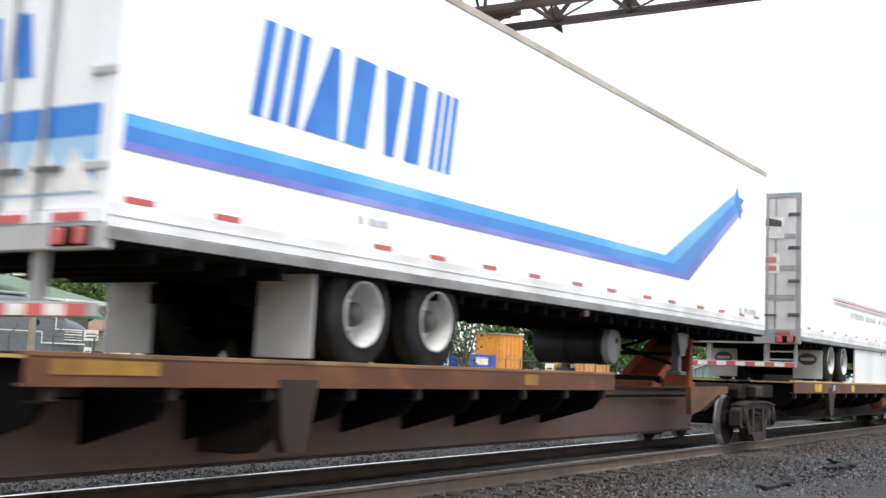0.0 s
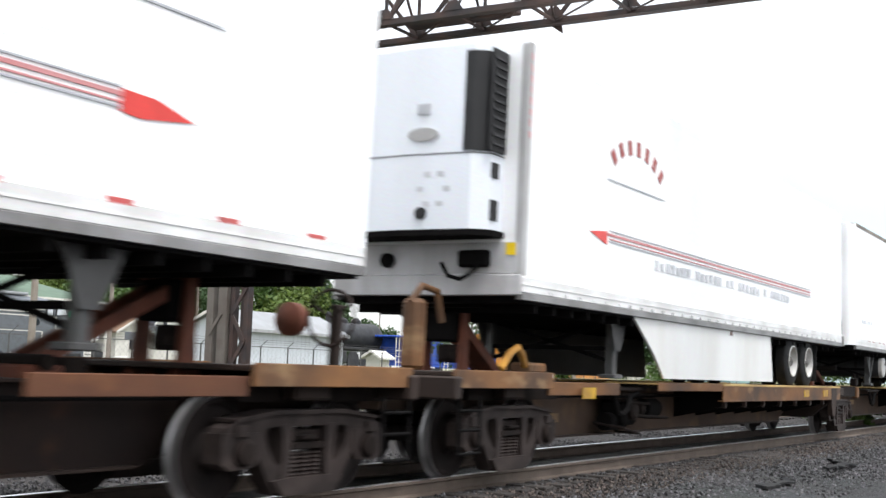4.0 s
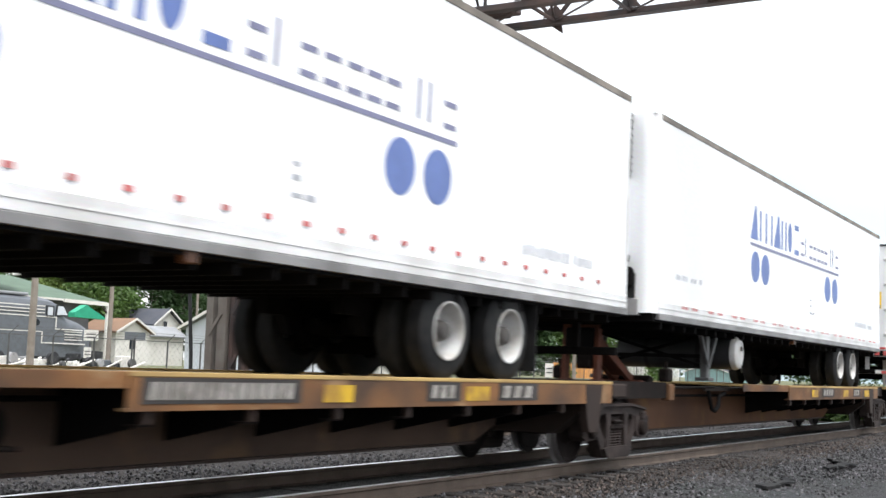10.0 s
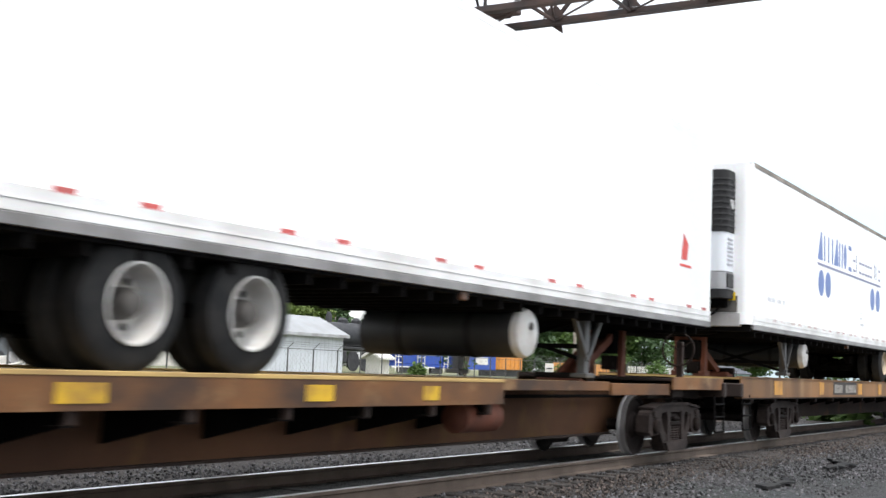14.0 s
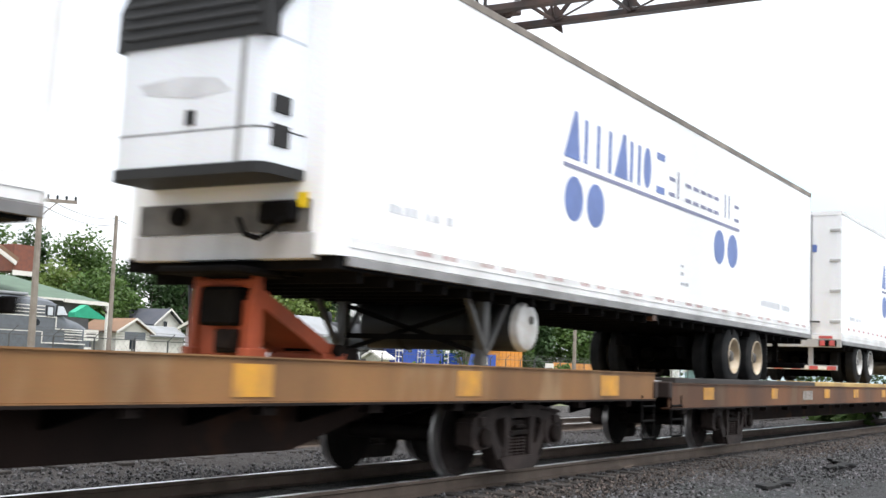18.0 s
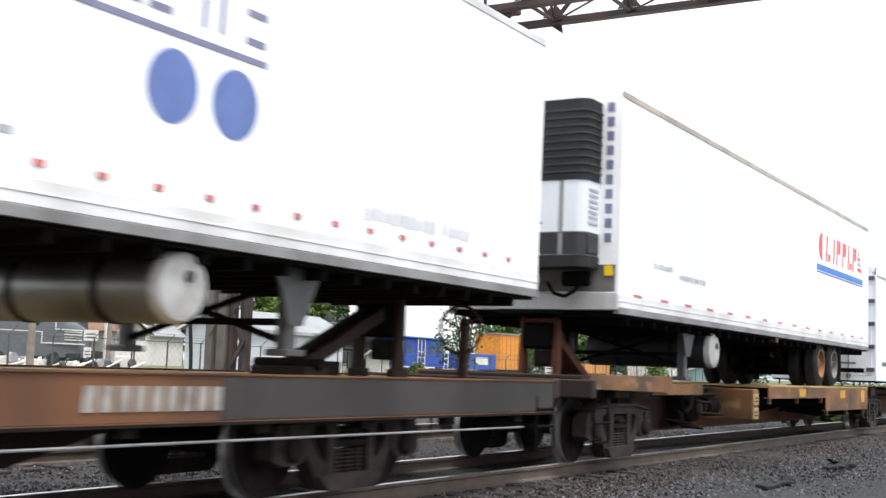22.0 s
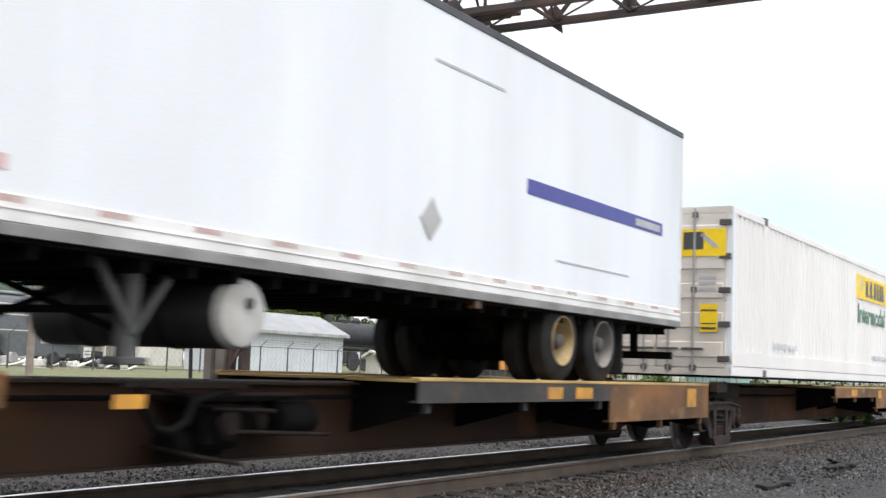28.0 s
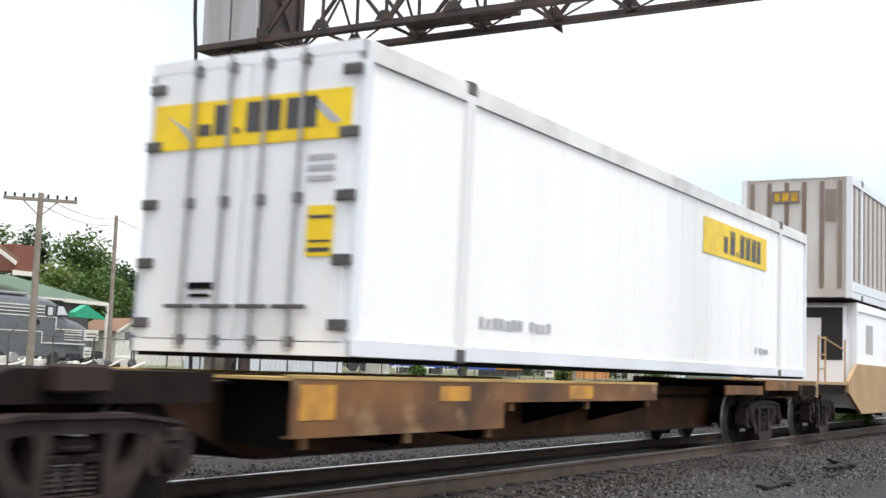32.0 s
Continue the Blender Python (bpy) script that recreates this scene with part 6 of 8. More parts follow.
# trailer with red lettering over a blue bar
cl_ = trailer("white refrigerated trailer with red printed shapes over a blue bar", 192.06, 208.24, True, 1.06, 4.5, 3.55, (11.55, 12.76), (RIMRUST, RIMDARK), "black_low", rail=BEIGERAIL, reds=marker_row(192.6, 208, 1.05), zt=5.02)
k = 10.95
panel_shape(cl_, [(k - 0.05, 3.54), (k + 4.55, 3.54), (k + 4.55, 3.67), (k - 0.05, 3.67)], MBLUE, "printed_bar", "blue bar")
panel_shape(cl_, [(k - 0.05, 3.49), (k + 4.55, 3.49), (k + 4.55, 3.52), (k - 0.05, 3.52)], BLUE, "printed_bar")
panel_shape(cl_, [(k + 0.42 + 0.32 * math.cos(q), 4.07 + 0.3 * math.sin(q)) for q in [math.pi / 2 + math.pi * i / 12 for i in range(13)]], REDLET, label="plain red half disc")
for a, h in ((0.74, 0.16), (1.42, 0.0), (1.72, 0.3), (2.3, 0.3), (2.88, 0.16), (3.4, 0.3)):
    panel_shape(cl_, [(k + a, 3.78), (k + a + 0.11, 3.78), (k + a + 0.2, 4.36), (k + a + 0.09, 4.36)], REDLET, label="plain red printed bar")
    if h:
        z = 3.8 if h == 0.16 else 4.05
        panel_shape(cl_, [(k + a + 0.2, z), (k + a + 0.4, z), (k + a + 0.44, z + h), (k + a + 0.24, z + h)], REDLET, label="plain red printed block")
for i, w in enumerate((0.5, 0.42, 0.34, 0.24)):
    panel_shape(cl_, [(k + 3.95, 3.85 + 0.13 * i), (k + 3.95 + w, 3.82 + 0.13 * i), (k + 3.95 + w * 0.8, 3.92 + 0.13 * i), (k + 4.0, 3.93 + 0.13 * i)], GREYLET if i % 2 else REDLET, "ship_mark")
for i in range(10):
    part("corner_number", Solid().box(-0.006, 0.002, -1.17, -1.07, 4.74 - 0.2 * i, 4.87 - 0.2 * i), INK, cl_)
part("front_mark", Solid().prism([(0.5, 3.24), (-0.25, 3.3), (-0.25, 3.38), (0.45, 3.34)], "x", -0.467, -0.455), REDLET, cl_, "red printed mark on the cooling unit")
part("front_mark", Solid().box(-0.467, -0.455, -0.35, 0.55, 3.16, 3.19), BLUE, cl_)
printed_bars(cl_, 1.3, 2.2, 2.7, 2.78, 8, GREYLET, 4)
printed_bars(cl_, 2.4, 3.6, 2.62, 2.7, 9, GREYLET, 5)

# bluish white refrigerated trailer with an indigo stripe
rf = trailer("bluish white trailer with an indigo stripe and a diamond placard", 227.5, 241.68, True, 1.06, 4.25, 3.2, (10.17, 11.42), (RIMTAN, RIMDARK), "black_pale", corner=0.14, rail=SLATERAIL, skin=WHITE2, reds=marker_row(228.1, 241.4, 0.95), zb=1.98, zt=4.88, tank_z=1.56, tape=DULLTAPE, gusset=False, red_z=0.14)
panel_shape(rf, [(8.95, 3.2), (13.35, 3.2), (13.35, 3.38), (8.95, 3.38)], PURPLE, "printed_bar", "indigo stripe")
panel_shape(rf, [(12.3, 3.24), (13.25, 3.24), (13.25, 3.34), (12.3, 3.34)], GREYLET, "printed_bar", lift=0.008)
panel_shape(rf, [(6.85, 2.43), (7.05, 2.65), (6.85, 2.87), (6.65, 2.65)], FLAP, "placard_holder", "diamond-shaped placard holder", lift=0.012)
panel_shape(rf, [(6.8, 4.25), (8.3, 4.25), (8.3, 4.28), (6.8, 4.28)], GREYLET, "panel_seam")
panel_shape(rf, [(9.8, 2.5), (12.1, 2.5), (12.1, 2.52), (9.8, 2.52)], GREYLET, "panel_seam")
panel_shape(rf, [(0.9, 2.32), (1.7, 2.32), (1.7, 2.42), (0.9, 2.42)], PINK, "faded_print", "faded red print")
panel_shape(rf, [(2.2, 4.42), (2.45, 4.42), (2.45, 4.62), (2.2, 4.62)], WHITELET, "patch")


# ---- containers ----
def container(label, x0, n, z0, z1, style, posts=(1.98, 14.17), doors=True, skin=None):
    c = on_train("shipping_container", label, "container", x0, "containers on the train")
    skin = skin or WHITE
    h = 1.29
    part("box_body", Solid().box(0.02, n - 0.02, -h, h, z0 + 0.02, z1 - 0.02), skin, c, "white container body")
    if style == "corrugated":
        k = int(n / 0.28)
        for i in range(k):
            x = 0.16 + (n - 0.3) * i / k
            for s in (-1, 1):
                part("side_rib", Solid().prism([(x, s * h), (x + 0.03, s * (h + 0.028)), (x + 0.11, s * (h + 0.028)), (x + 0.14, s * h)], "z", z0 + 0.42, z1 - 0.12), skin, c)
    elif style == "ribbed":
        k = int(n / 0.62)
        for i in range(1, k):
            x = n * i / k
            part("side_seam", Solid().box(x - 0.02, x + 0.02, -h - 0.006, -h + 0.002, z0 + 0.2, z1 - 0.25), skin, c)
    for s in (-1, 1):
        part("top_rail", Solid().box(0, n, s * (h - 0.02), s * (h + 0.03), z1 - 0.12 if style == "corrugated" else z1 - 0.2, z1, 0.006), ALU if style == "ribbed" else skin if style in ("corrugated", "smooth") else WHITE2, c)
        part("bottom_rail", Solid().box(0, n, s * (h - 0.02), s * (h + 0.03), z0, z0 + 0.16, 0.006), skin if style in ("corrugated", "smooth") else WHITE2, c)
        if style not in ("ribbed", "smooth"):
            part("lower_rail", Solid().box(0, n, s * h, s * (h + 0.036), z0 + 0.17, z0 + 0.4), skin if style == "corrugated" else WHITE2, c)
        for x in posts:
            p = part("lifting_post", Solid().box(x - 0.09, x + 0.09, s * (h - 0.03), s * (h + 0.034), z0 + 0.1, z1 - 0.1, 0.006), DOOR if style == "ribbed" else skin if style in ("corrugated", "smooth") else WHITE2, c, "lifting post")
            for z in (z0 - 0.02, z1 - 0.12):
                part("corner_casting", Solid().box(x - 0.1, x + 0.1, s * (h - 0.1), s * (h + 0.04), z, z + 0.15, 0.012), STEEL, p)
        for x in (0.06, n - 0.06):
            part("corner_post", Solid().box(x - 0.06, x + 0.06, s * (h - 0.1), s * (h + 0.034), z0, z1, 0.01), WHITE2, c)
    part("roof", Solid().box(0, n, -h + 0.02, h - 0.02, z1 - 0.03, z1 - 0.004), ALU, c)
    part("floor", Solid().box(0.02, n - 0.02, -h + 0.02, h - 0.02, z0 - 0.04, z0 + 0.02), UNDER, c)
    leaf = GRUBBYDOOR if style == "corrugated" else COOLDOOR
    if doors:
        part("door_header", Solid().box(-0.02, 0.06, -h, h, z1 - 0.12, z1), leaf, c)
        part("door_sill", Solid().box(-0.03, 0.06, -h, h, z0, z0 + 0.12), leaf, c)
        for s in (-1, 1):
            d = part("door", Solid().box(-0.025, 0.03, s * 0.012, s * (h - 0.07), z0 + 0.13, z1 - 0.13, 0.006), leaf, c, "white container door")
            if style == "corrugated":
                for i in range(5):
                    z = z0 + 0.3 + 0.5 * i
                    part("door_rib", Solid().box(-0.05, -0.02, s * 0.08, s * (h - 0.12), z, z + 0.26, 0.012), leaf, d)
            for i in range(5):
                z = z0 + 0.28 + (z1 - z0 - 0.56) * i / 4
                part("hinge", Solid().box(-0.06, -0.015, s * (h - 0.2), s * (h + 0.005), z - 0.05, z + 0.05, 0.008), STEEL, d)
            for y in (0.22, 0.66):
                part("lock_rod", Solid().rod([(-0.065, s * y, z0 + 0.03), (-0.065, s * y, z1 - 0.03)], 0.02, 8), QRIB if style == "corrugated" else ROD, d)
                for z in (z0 + 0.12, z0 + 1.45, z1 - 0.14):
                    part("rod_bracket", Solid().box(-0.07, -0.02, s * y - 0.05, s * y + 0.05, z - 0.05, z + 0.05, 0.008), STEEL, d)
                part("rod_handle", Solid().box(-0.1, -0.06, s * y - 0.19, s * y + 0.19, z0 + 0.42, z0 + 0.46, 0.006), STEEL, d)
    return c


# crest container
ce = container("white container with maroon print and a blue and gold crest", 209.1, 15.45, 1.24, 4.13, "smooth", (1.95, 13.95))
X = lambda v: v - 209.1
H2 = 1.29
for i, (a, w, hh) in enumerate(((215.6, 0.5, 0.75), (216.25, 0.12, 0.1), (216.55, 0.5, 0.75), (217.15, 0.12, 0.1), (217.62, 0.62, 0.8), (218.32, 0.4, 0.5), (218.8, 0.4, 0.62), (219.3, 0.16, 0.78), (219.55, 0.4, 0.5), (220.03, 0.4, 0.5), (220.5, 0.4, 0.78))):
    b = 2.42 if hh != 0.62 else 2.28
    q = X(a)
    pts = [(q + w * 0.1, b), (q + w * 0.72, b), (q + w * 0.8, b + hh * 0.9), (q + w * 0.2, b + hh)]
    panel_shape(ce, pts, MAROON, label="maroon printed block", y=-H2)
    panel_shape(ce, [(p + 0.03, r - 0.025) for p, r in pts], GOLD, y=-H2, lift=0.0035)


def words(parent, text, x0, x1, z0, z1, mat, y=-1.29, heavy=0.0):
    """Readable words set in the built-in font, between x0 and x1."""
    cu = bpy.data.curves.new("lettering", "FONT")
    cu.body = text
    cu.offset = heavy
    tmp = new("lettering", cu)
    me = bpy.data.meshes.new_from_object(tmp.evaluated_get(bpy.context.evaluated_depsgraph_get()))
    bpy.data.objects.remove(tmp)
    co = np.array([v.co for v in me.vertices])
    lo, hi = co.min(0), co.max(0)
    for v in me.vertices:
        a, b = (v.co.x - lo[0]) / (hi[0] - lo[0]), (v.co.y - lo[1]) / (hi[1] - lo[1])
        v.co = (x0 + a * (x1 - x0), y - 0.006, z0 + b * (z1 - z0))
    me.name = "lettering"
    me.materials.clear()
    me.materials.append(mat)
    ob = new("lettering", me)
    ob.parent = parent
    return tagged(ob, "the words " + text)


words(ce, "GLOBAL TRANSPORTATION", X(215.75), X(220.7), 2.06, 2.2, GREYLET)
cx = X(221.85)
panel_shape(ce, [(cx - 0.36, 3.05), (cx + 0.36, 3.05), (cx + 0.34, 2.35), (cx + 0.2, 2.15), (cx, 2.03), (cx - 0.2, 2.15), (cx - 0.34, 2.35)], BLUE, "crest_shield", "blue shield of a crest", y=-H2, lift=0.008)
panel_shape(ce, [(cx - 0.47, 3.12), (cx + 0.47, 3.12), (cx + 0.45, 2.32), (cx + 0.27, 2.07), (cx, 1.96), (cx - 0.27, 2.07), (cx - 0.45, 2.32)], GOLD, "crest_rim", y=-H2, lift=0.005)
for z in (2.3, 2.54, 2.78):
    panel_shape(ce, [(cx - 0.22, z), (cx + 0.22, z), (cx + 0.24, z + 0.1), (cx - 0.2, z + 0.12)], GOLD, "crest_bar", y=-H2, lift=0.011)
panel_shape(ce, disc(cx, 3.2, 0.16, 0.17), GREYLET, "crest_helm", y=-H2, lift=0.009)
panel_shape(ce, [(cx - 0.12, 3.36), (cx + 0.12, 3.36), (cx + 0.1, 3.62), (cx, 3.72), (cx - 0.1, 3.62)], GOLD, "crest_top", y=-H2, lift=0.007)
for s in (-1, 1):
    panel_shape(ce, [(cx + s * 0.12, 3.08), (cx + s * 0.42, 3.0), (cx + s * 0.5, 3.3), (cx + s * 0.38, 3.45), (cx + s * 0.3, 3.3), (cx + s * 0.16, 3.34)], MAROON, "crest_mantle", y=-H2, lift=0.006)
    panel_shape(ce, [(cx + s * 0.44, 2.2), (cx + s * 0.62, 2.16), (cx + s * 0.56, 2.6), (cx + s * 0.6, 2.95), (cx + s * 0.44, 2.95)], MAROON, "crest_side", y=-H2, lift=0.006)
part("crest_shield", Solid().prism([(-0.95, 3.3), (-0.45, 3.35), (-0.45, 2.95), (-0.7, 2.8), (-0.95, 2.95)], "x", -0.034, -0.022), BLUE, ce)
part("crest_top", Solid().prism([(-0.85, 3.36), (-0.55, 3.36), (-0.6, 3.65), (-0.8, 3.65)], "x", -0.034, -0.022), GOLD, ce)
printed_bars(ce, X(221.6), X(222.75), 1.62, 1.74, 12, DARKLET, 4, y=-H2)
printed_bars(ce, X(210.0), X(212.0), 1.62, 1.74, 12, DARKLET, 5, y=-H2)
printed_bars(ce, X(211.6), X(213.8), 2.1, 2.2, 13, GREYLET, 6, y=-H2)
printed_bars(ce, X(221.9), X(222.9), 3.75, 3.85, 9, DARKLET, 7, y=-H2)
x1 = 15.45
for s in (-1, 1):
    fr = Solid().box(x1 + 0.5, x1 + 0.62, s * 1.2, s * 1.29, 1.24, 4.13)
    fr.beam((x1, s * 1.25, 1.3), (x1 + 0.56, s * 1.25, 2.6), 0.08).beam((x1, s * 1.25, 4.05), (x1 + 0.56, s * 1.25, 2.8), 0.08)
    fr.box(x1, x1 + 0.6, s * 1.2, s * 1.29, 4.02, 4.13).box(x1, x1 + 0.6, s * 1.2, s * 1.29, 1.24, 1.36)
    part("end_frame", fr, WHITE, ce, "open white end frame with diagonal braces")

# corrugated container with yellow and green print
j1 = container("white corrugated container with a yellow sign and green lettering", 244.22, 16.2, 1.22, 4.1, "corrugated", (1.98, 14.15), skin=CREAM)
Q = 244.22
YB = -1.29 - 0.028
panel_shape(j1, [(253.95 - Q, 3.2), (257.63 - Q, 3.2), (257.63 - Q, 3.78), (253.95 - Q, 3.78)], YELLOW, "yellow_sign", "yellow sign with plain dark blocks", y=YB)
for i, (a, w, h) in enumerate(((255.0, 0.28, 0.4), (255.36, 0.06, 0.1), (255.5, 0.28, 0.42), (255.86, 0.06, 0.1), (256.0, 0.26, 0.42), (256.34, 0.26, 0.42), (256.68, 0.26, 0.42), (257.0, 0.22, 0.42))):
    panel_shape(j1, [(a - Q, 3.28), (a - Q + w, 3.28), (a - Q + w, 3.28 + h), (a - Q + w * 0.55, 3.28 + h), (a - Q + w * 0.5, 3.28 + h * 0.5), (a - Q + w * 0.2, 3.28 + h), (a - Q, 3.28 + h)], DARKLET, "sign_shape", y=YB, lift=0.009)
for i in range(5):
    panel_shape(j1, [(254.3 - Q, 3.7 - 0.07 * i), (254.85 - Q - 0.05 * i, 3.7 - 0.07 * i), (254.85 - Q - 0.05 * i, 3.725 - 0.07 * i), (254.35 - Q, 3.725 - 0.07 * i)], GREYLET, "sign_stripe", y=YB, lift=0.008)
panel_shape(j1, [(257.15 - Q, 3.3), (257.45 - Q, 3.3), (257.3 - Q, 3.55)], GREYLET, "sign_mark", y=YB, lift=0.008)
words(j1, "Intermodal", 254.15 - Q, 257.4 - Q, 2.62, 3.08, GREENLET, YB, 0.025)
printed_bars(j1, 2.5, 4.3, 1.75, 1.87, 12, PALEPRINT, 4, y=YB)
printed_bars(j1, 11.6, 13.6, 1.75, 1.87, 12, PALEPRINT, 5, y=YB)
printed_bars(j1, 14.5, 15.4, 3.3, 3.4, 7, GREYLET, 6, y=YB)

# smooth container with yellow signs
j2 = container("white ribbed container with yellow signs on side and doors", 265.24, 16.15, 1.25, 4.16, "ribbed")
panel_shape(j2, [(274.9 - 265.24, 3.16), (278.5 - 265.24, 3.16), (278.5 - 265.24, 3.74), (274.9 - 265.24, 3.74)], YELLOW, "yellow_sign", "yellow sign with plain dark blocks", y=-1.298)
for a, w, h in ((10.7, 0.2, 0.28), (11.05, 0.25, 0.4), (11.42, 0.07, 0.08), (11.6, 0.25, 0.4), (11.95, 0.25, 0.4), (12.3, 0.25, 0.4), (12.62, 0.22, 0.4)):
    panel_shape(j2, [(a, 3.25), (a + w, 3.25), (a + w, 3.25 + h), (a + w * 0.5, 3.25 + h), (a + w * 0.4, 3.25 + h * 0.5), (a + w * 0.2, 3.25 + h), (a, 3.25 + h)], DARKLET, "sign_shape", y=-1.303, lift=0.006)
printed_bars(j2, 2.4, 4.2, 1.62, 1.74, 12, GREYLET, 4, y=-1.297)
printed_bars(j2, 12.6, 13.6, 1.62, 1.74, 8, GREYLET, 6, y=-1.297)
for c in (j1, j2):
    x = -0.056 if c is j1 else -0.03
    g = part("yellow_sign", Solid().box(x - 0.008, x, -1.21, 1.21, 3.24, 3.71), YELLOW, c, "yellow door sign with plain dark blocks")
    for a, w, h in ((0.62, 0.16, 0.12), (0.42, 0.2, 0.3), (0.16, 0.06, 0.06), (0.02, 0.18, 0.3), (-0.22, 0.18, 0.3), (-0.46, 0.18, 0.3), (-0.66, 0.16, 0.3)):
        part("sign_shape", Solid().box(x - 0.012, x - 0.006, a - w, a, 3.36, 3.36 + h), DARKLET, g)
    part("sign_mark", Solid().prism([(1.05, 3.6), (0.75, 3.45), (0.7, 3.3), (0.9, 3.5)], "x", x - 0.012, x - 0.006), GREYLET, g)
    part("sign_mark", Solid().prism([(-0.8, 3.65), (-1.1, 3.4), (-1.0, 3.38), (-0.75, 3.6)], "x", x - 0.012, x - 0.006), GREYLET, g)
    dz = -0.2 if c is j1 else 0.0
    g = part("placard", Solid().box(x - 0.008, x, -1.08, -0.78, 2.15 + dz, 2.62 + dz), YELLOW, c, "small yellow placard")
    for q, r in ((2.19, 2.23), (2.28, 2.3), (2.5, 2.53)):
        part("placard_print", Solid().box(x - 0.012, x - 0.006, -1.06, -0.8, q + dz, r + dz), DARKLET, g)
    for i in range(3):
        part("door_print", Solid().box(x - 0.004, x, -1.05, -0.75, 2.85 + dz + 0.1 * i, 2.9 + dz + 0.1 * i), GREYLET, c)
part("door_vent", Solid().box(-0.05, -0.03, 0.3, 0.6, 1.86, 1.92).box(-0.05, -0.03, 0.33, 0.57, 1.78, 1.81), UNDER, j2)

# double-stack well car with two containers
well = on_train("well_car", "tan well car with a ladder and handrails at its end", "railway car", 281.9)
part("side_sill", Solid().prism([(4.1, 1.62), (18.5, 1.62), (18.5, 0.45), (4.6, 0.45), (3.2, 0.95), (3.2, 1.2)], "y", -1.38, -1.3), WELL, well, "tan side sill")
part("side_sill", Solid().prism([(4.1, 1.62), (18.5, 1.62), (18.5, 0.45), (4.6, 0.45), (3.2, 0.95), (3.2, 1.2)], "y", 1.38, 1.3), WELL, well)
part("end_platform", Solid().box(0.0, 4.2, -0.5, 0.5, 0.8, 1.15, 0.02).box(0.3, 4.2, -1.35, 1.35, 1.12, 1.18).box(0.2, 0.4, -1.35, 1.35, 0.85, 1.18), WELL, well)
part("well_floor", Solid().box(4.4, 18.4, -1.3, 1.3, 0.45, 0.55), UNDER, well)
bogie(well, 1.9)
ends_car(well, 0.2, -1)
lad = Solid()
for x in (0.5, 1.1, 3.0):
    lad.rod([(x, -1.33, 1.15), (x, -1.33, 2.15)], 0.02)
for z in (1.45, 1.75, 2.1):
    lad.rod([(0.5, -1.33, z), (1.1, -1.33, z)], 0.018)
lad.rod([(1.1, -1.33, 2.1), (3.0, -1.33, 1.9)], 0.018)
part("handrail", lad, WELL, well, "tan handrail and ladder")
up = container("rust-stained white corrugated container stacked on top", 285.6, 14.6, 3.15, 6.06, "plain", (1.2, 13.4), doors=False, skin=CORRW)
for i in range(6):
    part("end_recess", Solid().box(-0.006, 0.03, -1.1 + 0.42 * i, -1.0 + 0.42 * i, 3.4, 5.95), CORRB, up, "rusty recess")
part("end_mark", Solid().box(-0.012, 0.02, -0.1, 0.55, 5.45, 5.75), CORRB, up, "dark printed block")
part("end_mark", Solid().box(-0.014, 0.02, -0.06, 0.1, 5.5, 5.7).box(-0.014, 0.02, 0.16, 0.32, 5.5, 5.7).box(-0.014, 0.02, 0.38, 0.5, 5.5, 5.7), YPAINT, up)
part("end_mark", Solid().box(-0.012, 0.02, -0.95, -0.72, 5.0, 5.75), CORRB, up)
for i in range(26):
    x = 0.35 + 0.55 * i
    part("side_rib", Solid().box(x, x + 0.12, -1.302, -1.286, 3.35, 5.9), CORRB, up)
low = container("white refrigerated container sunk in the well", 286.2, 12.2, 0.56, 3.08, "smooth", (), doors=False)
part("cooling_unit", Solid().box(-0.25, 0, -1.1, 1.1, 0.9, 3.0, 0.03), WHITE2, low, "cooling unit of the container")
part("cooling_grille", Solid().box(-0.27, -0.22, -1.05, -0.55, 1.7, 2.95, 0.01).box(-0.27, -0.22, -1.05, 1.05, 2.7, 2.95, 0.01), BLACK, low)
part("side_decal", Solid().box(1.2, 2.0, -1.3, -1.288, 1.9, 2.6), FLAP, low)


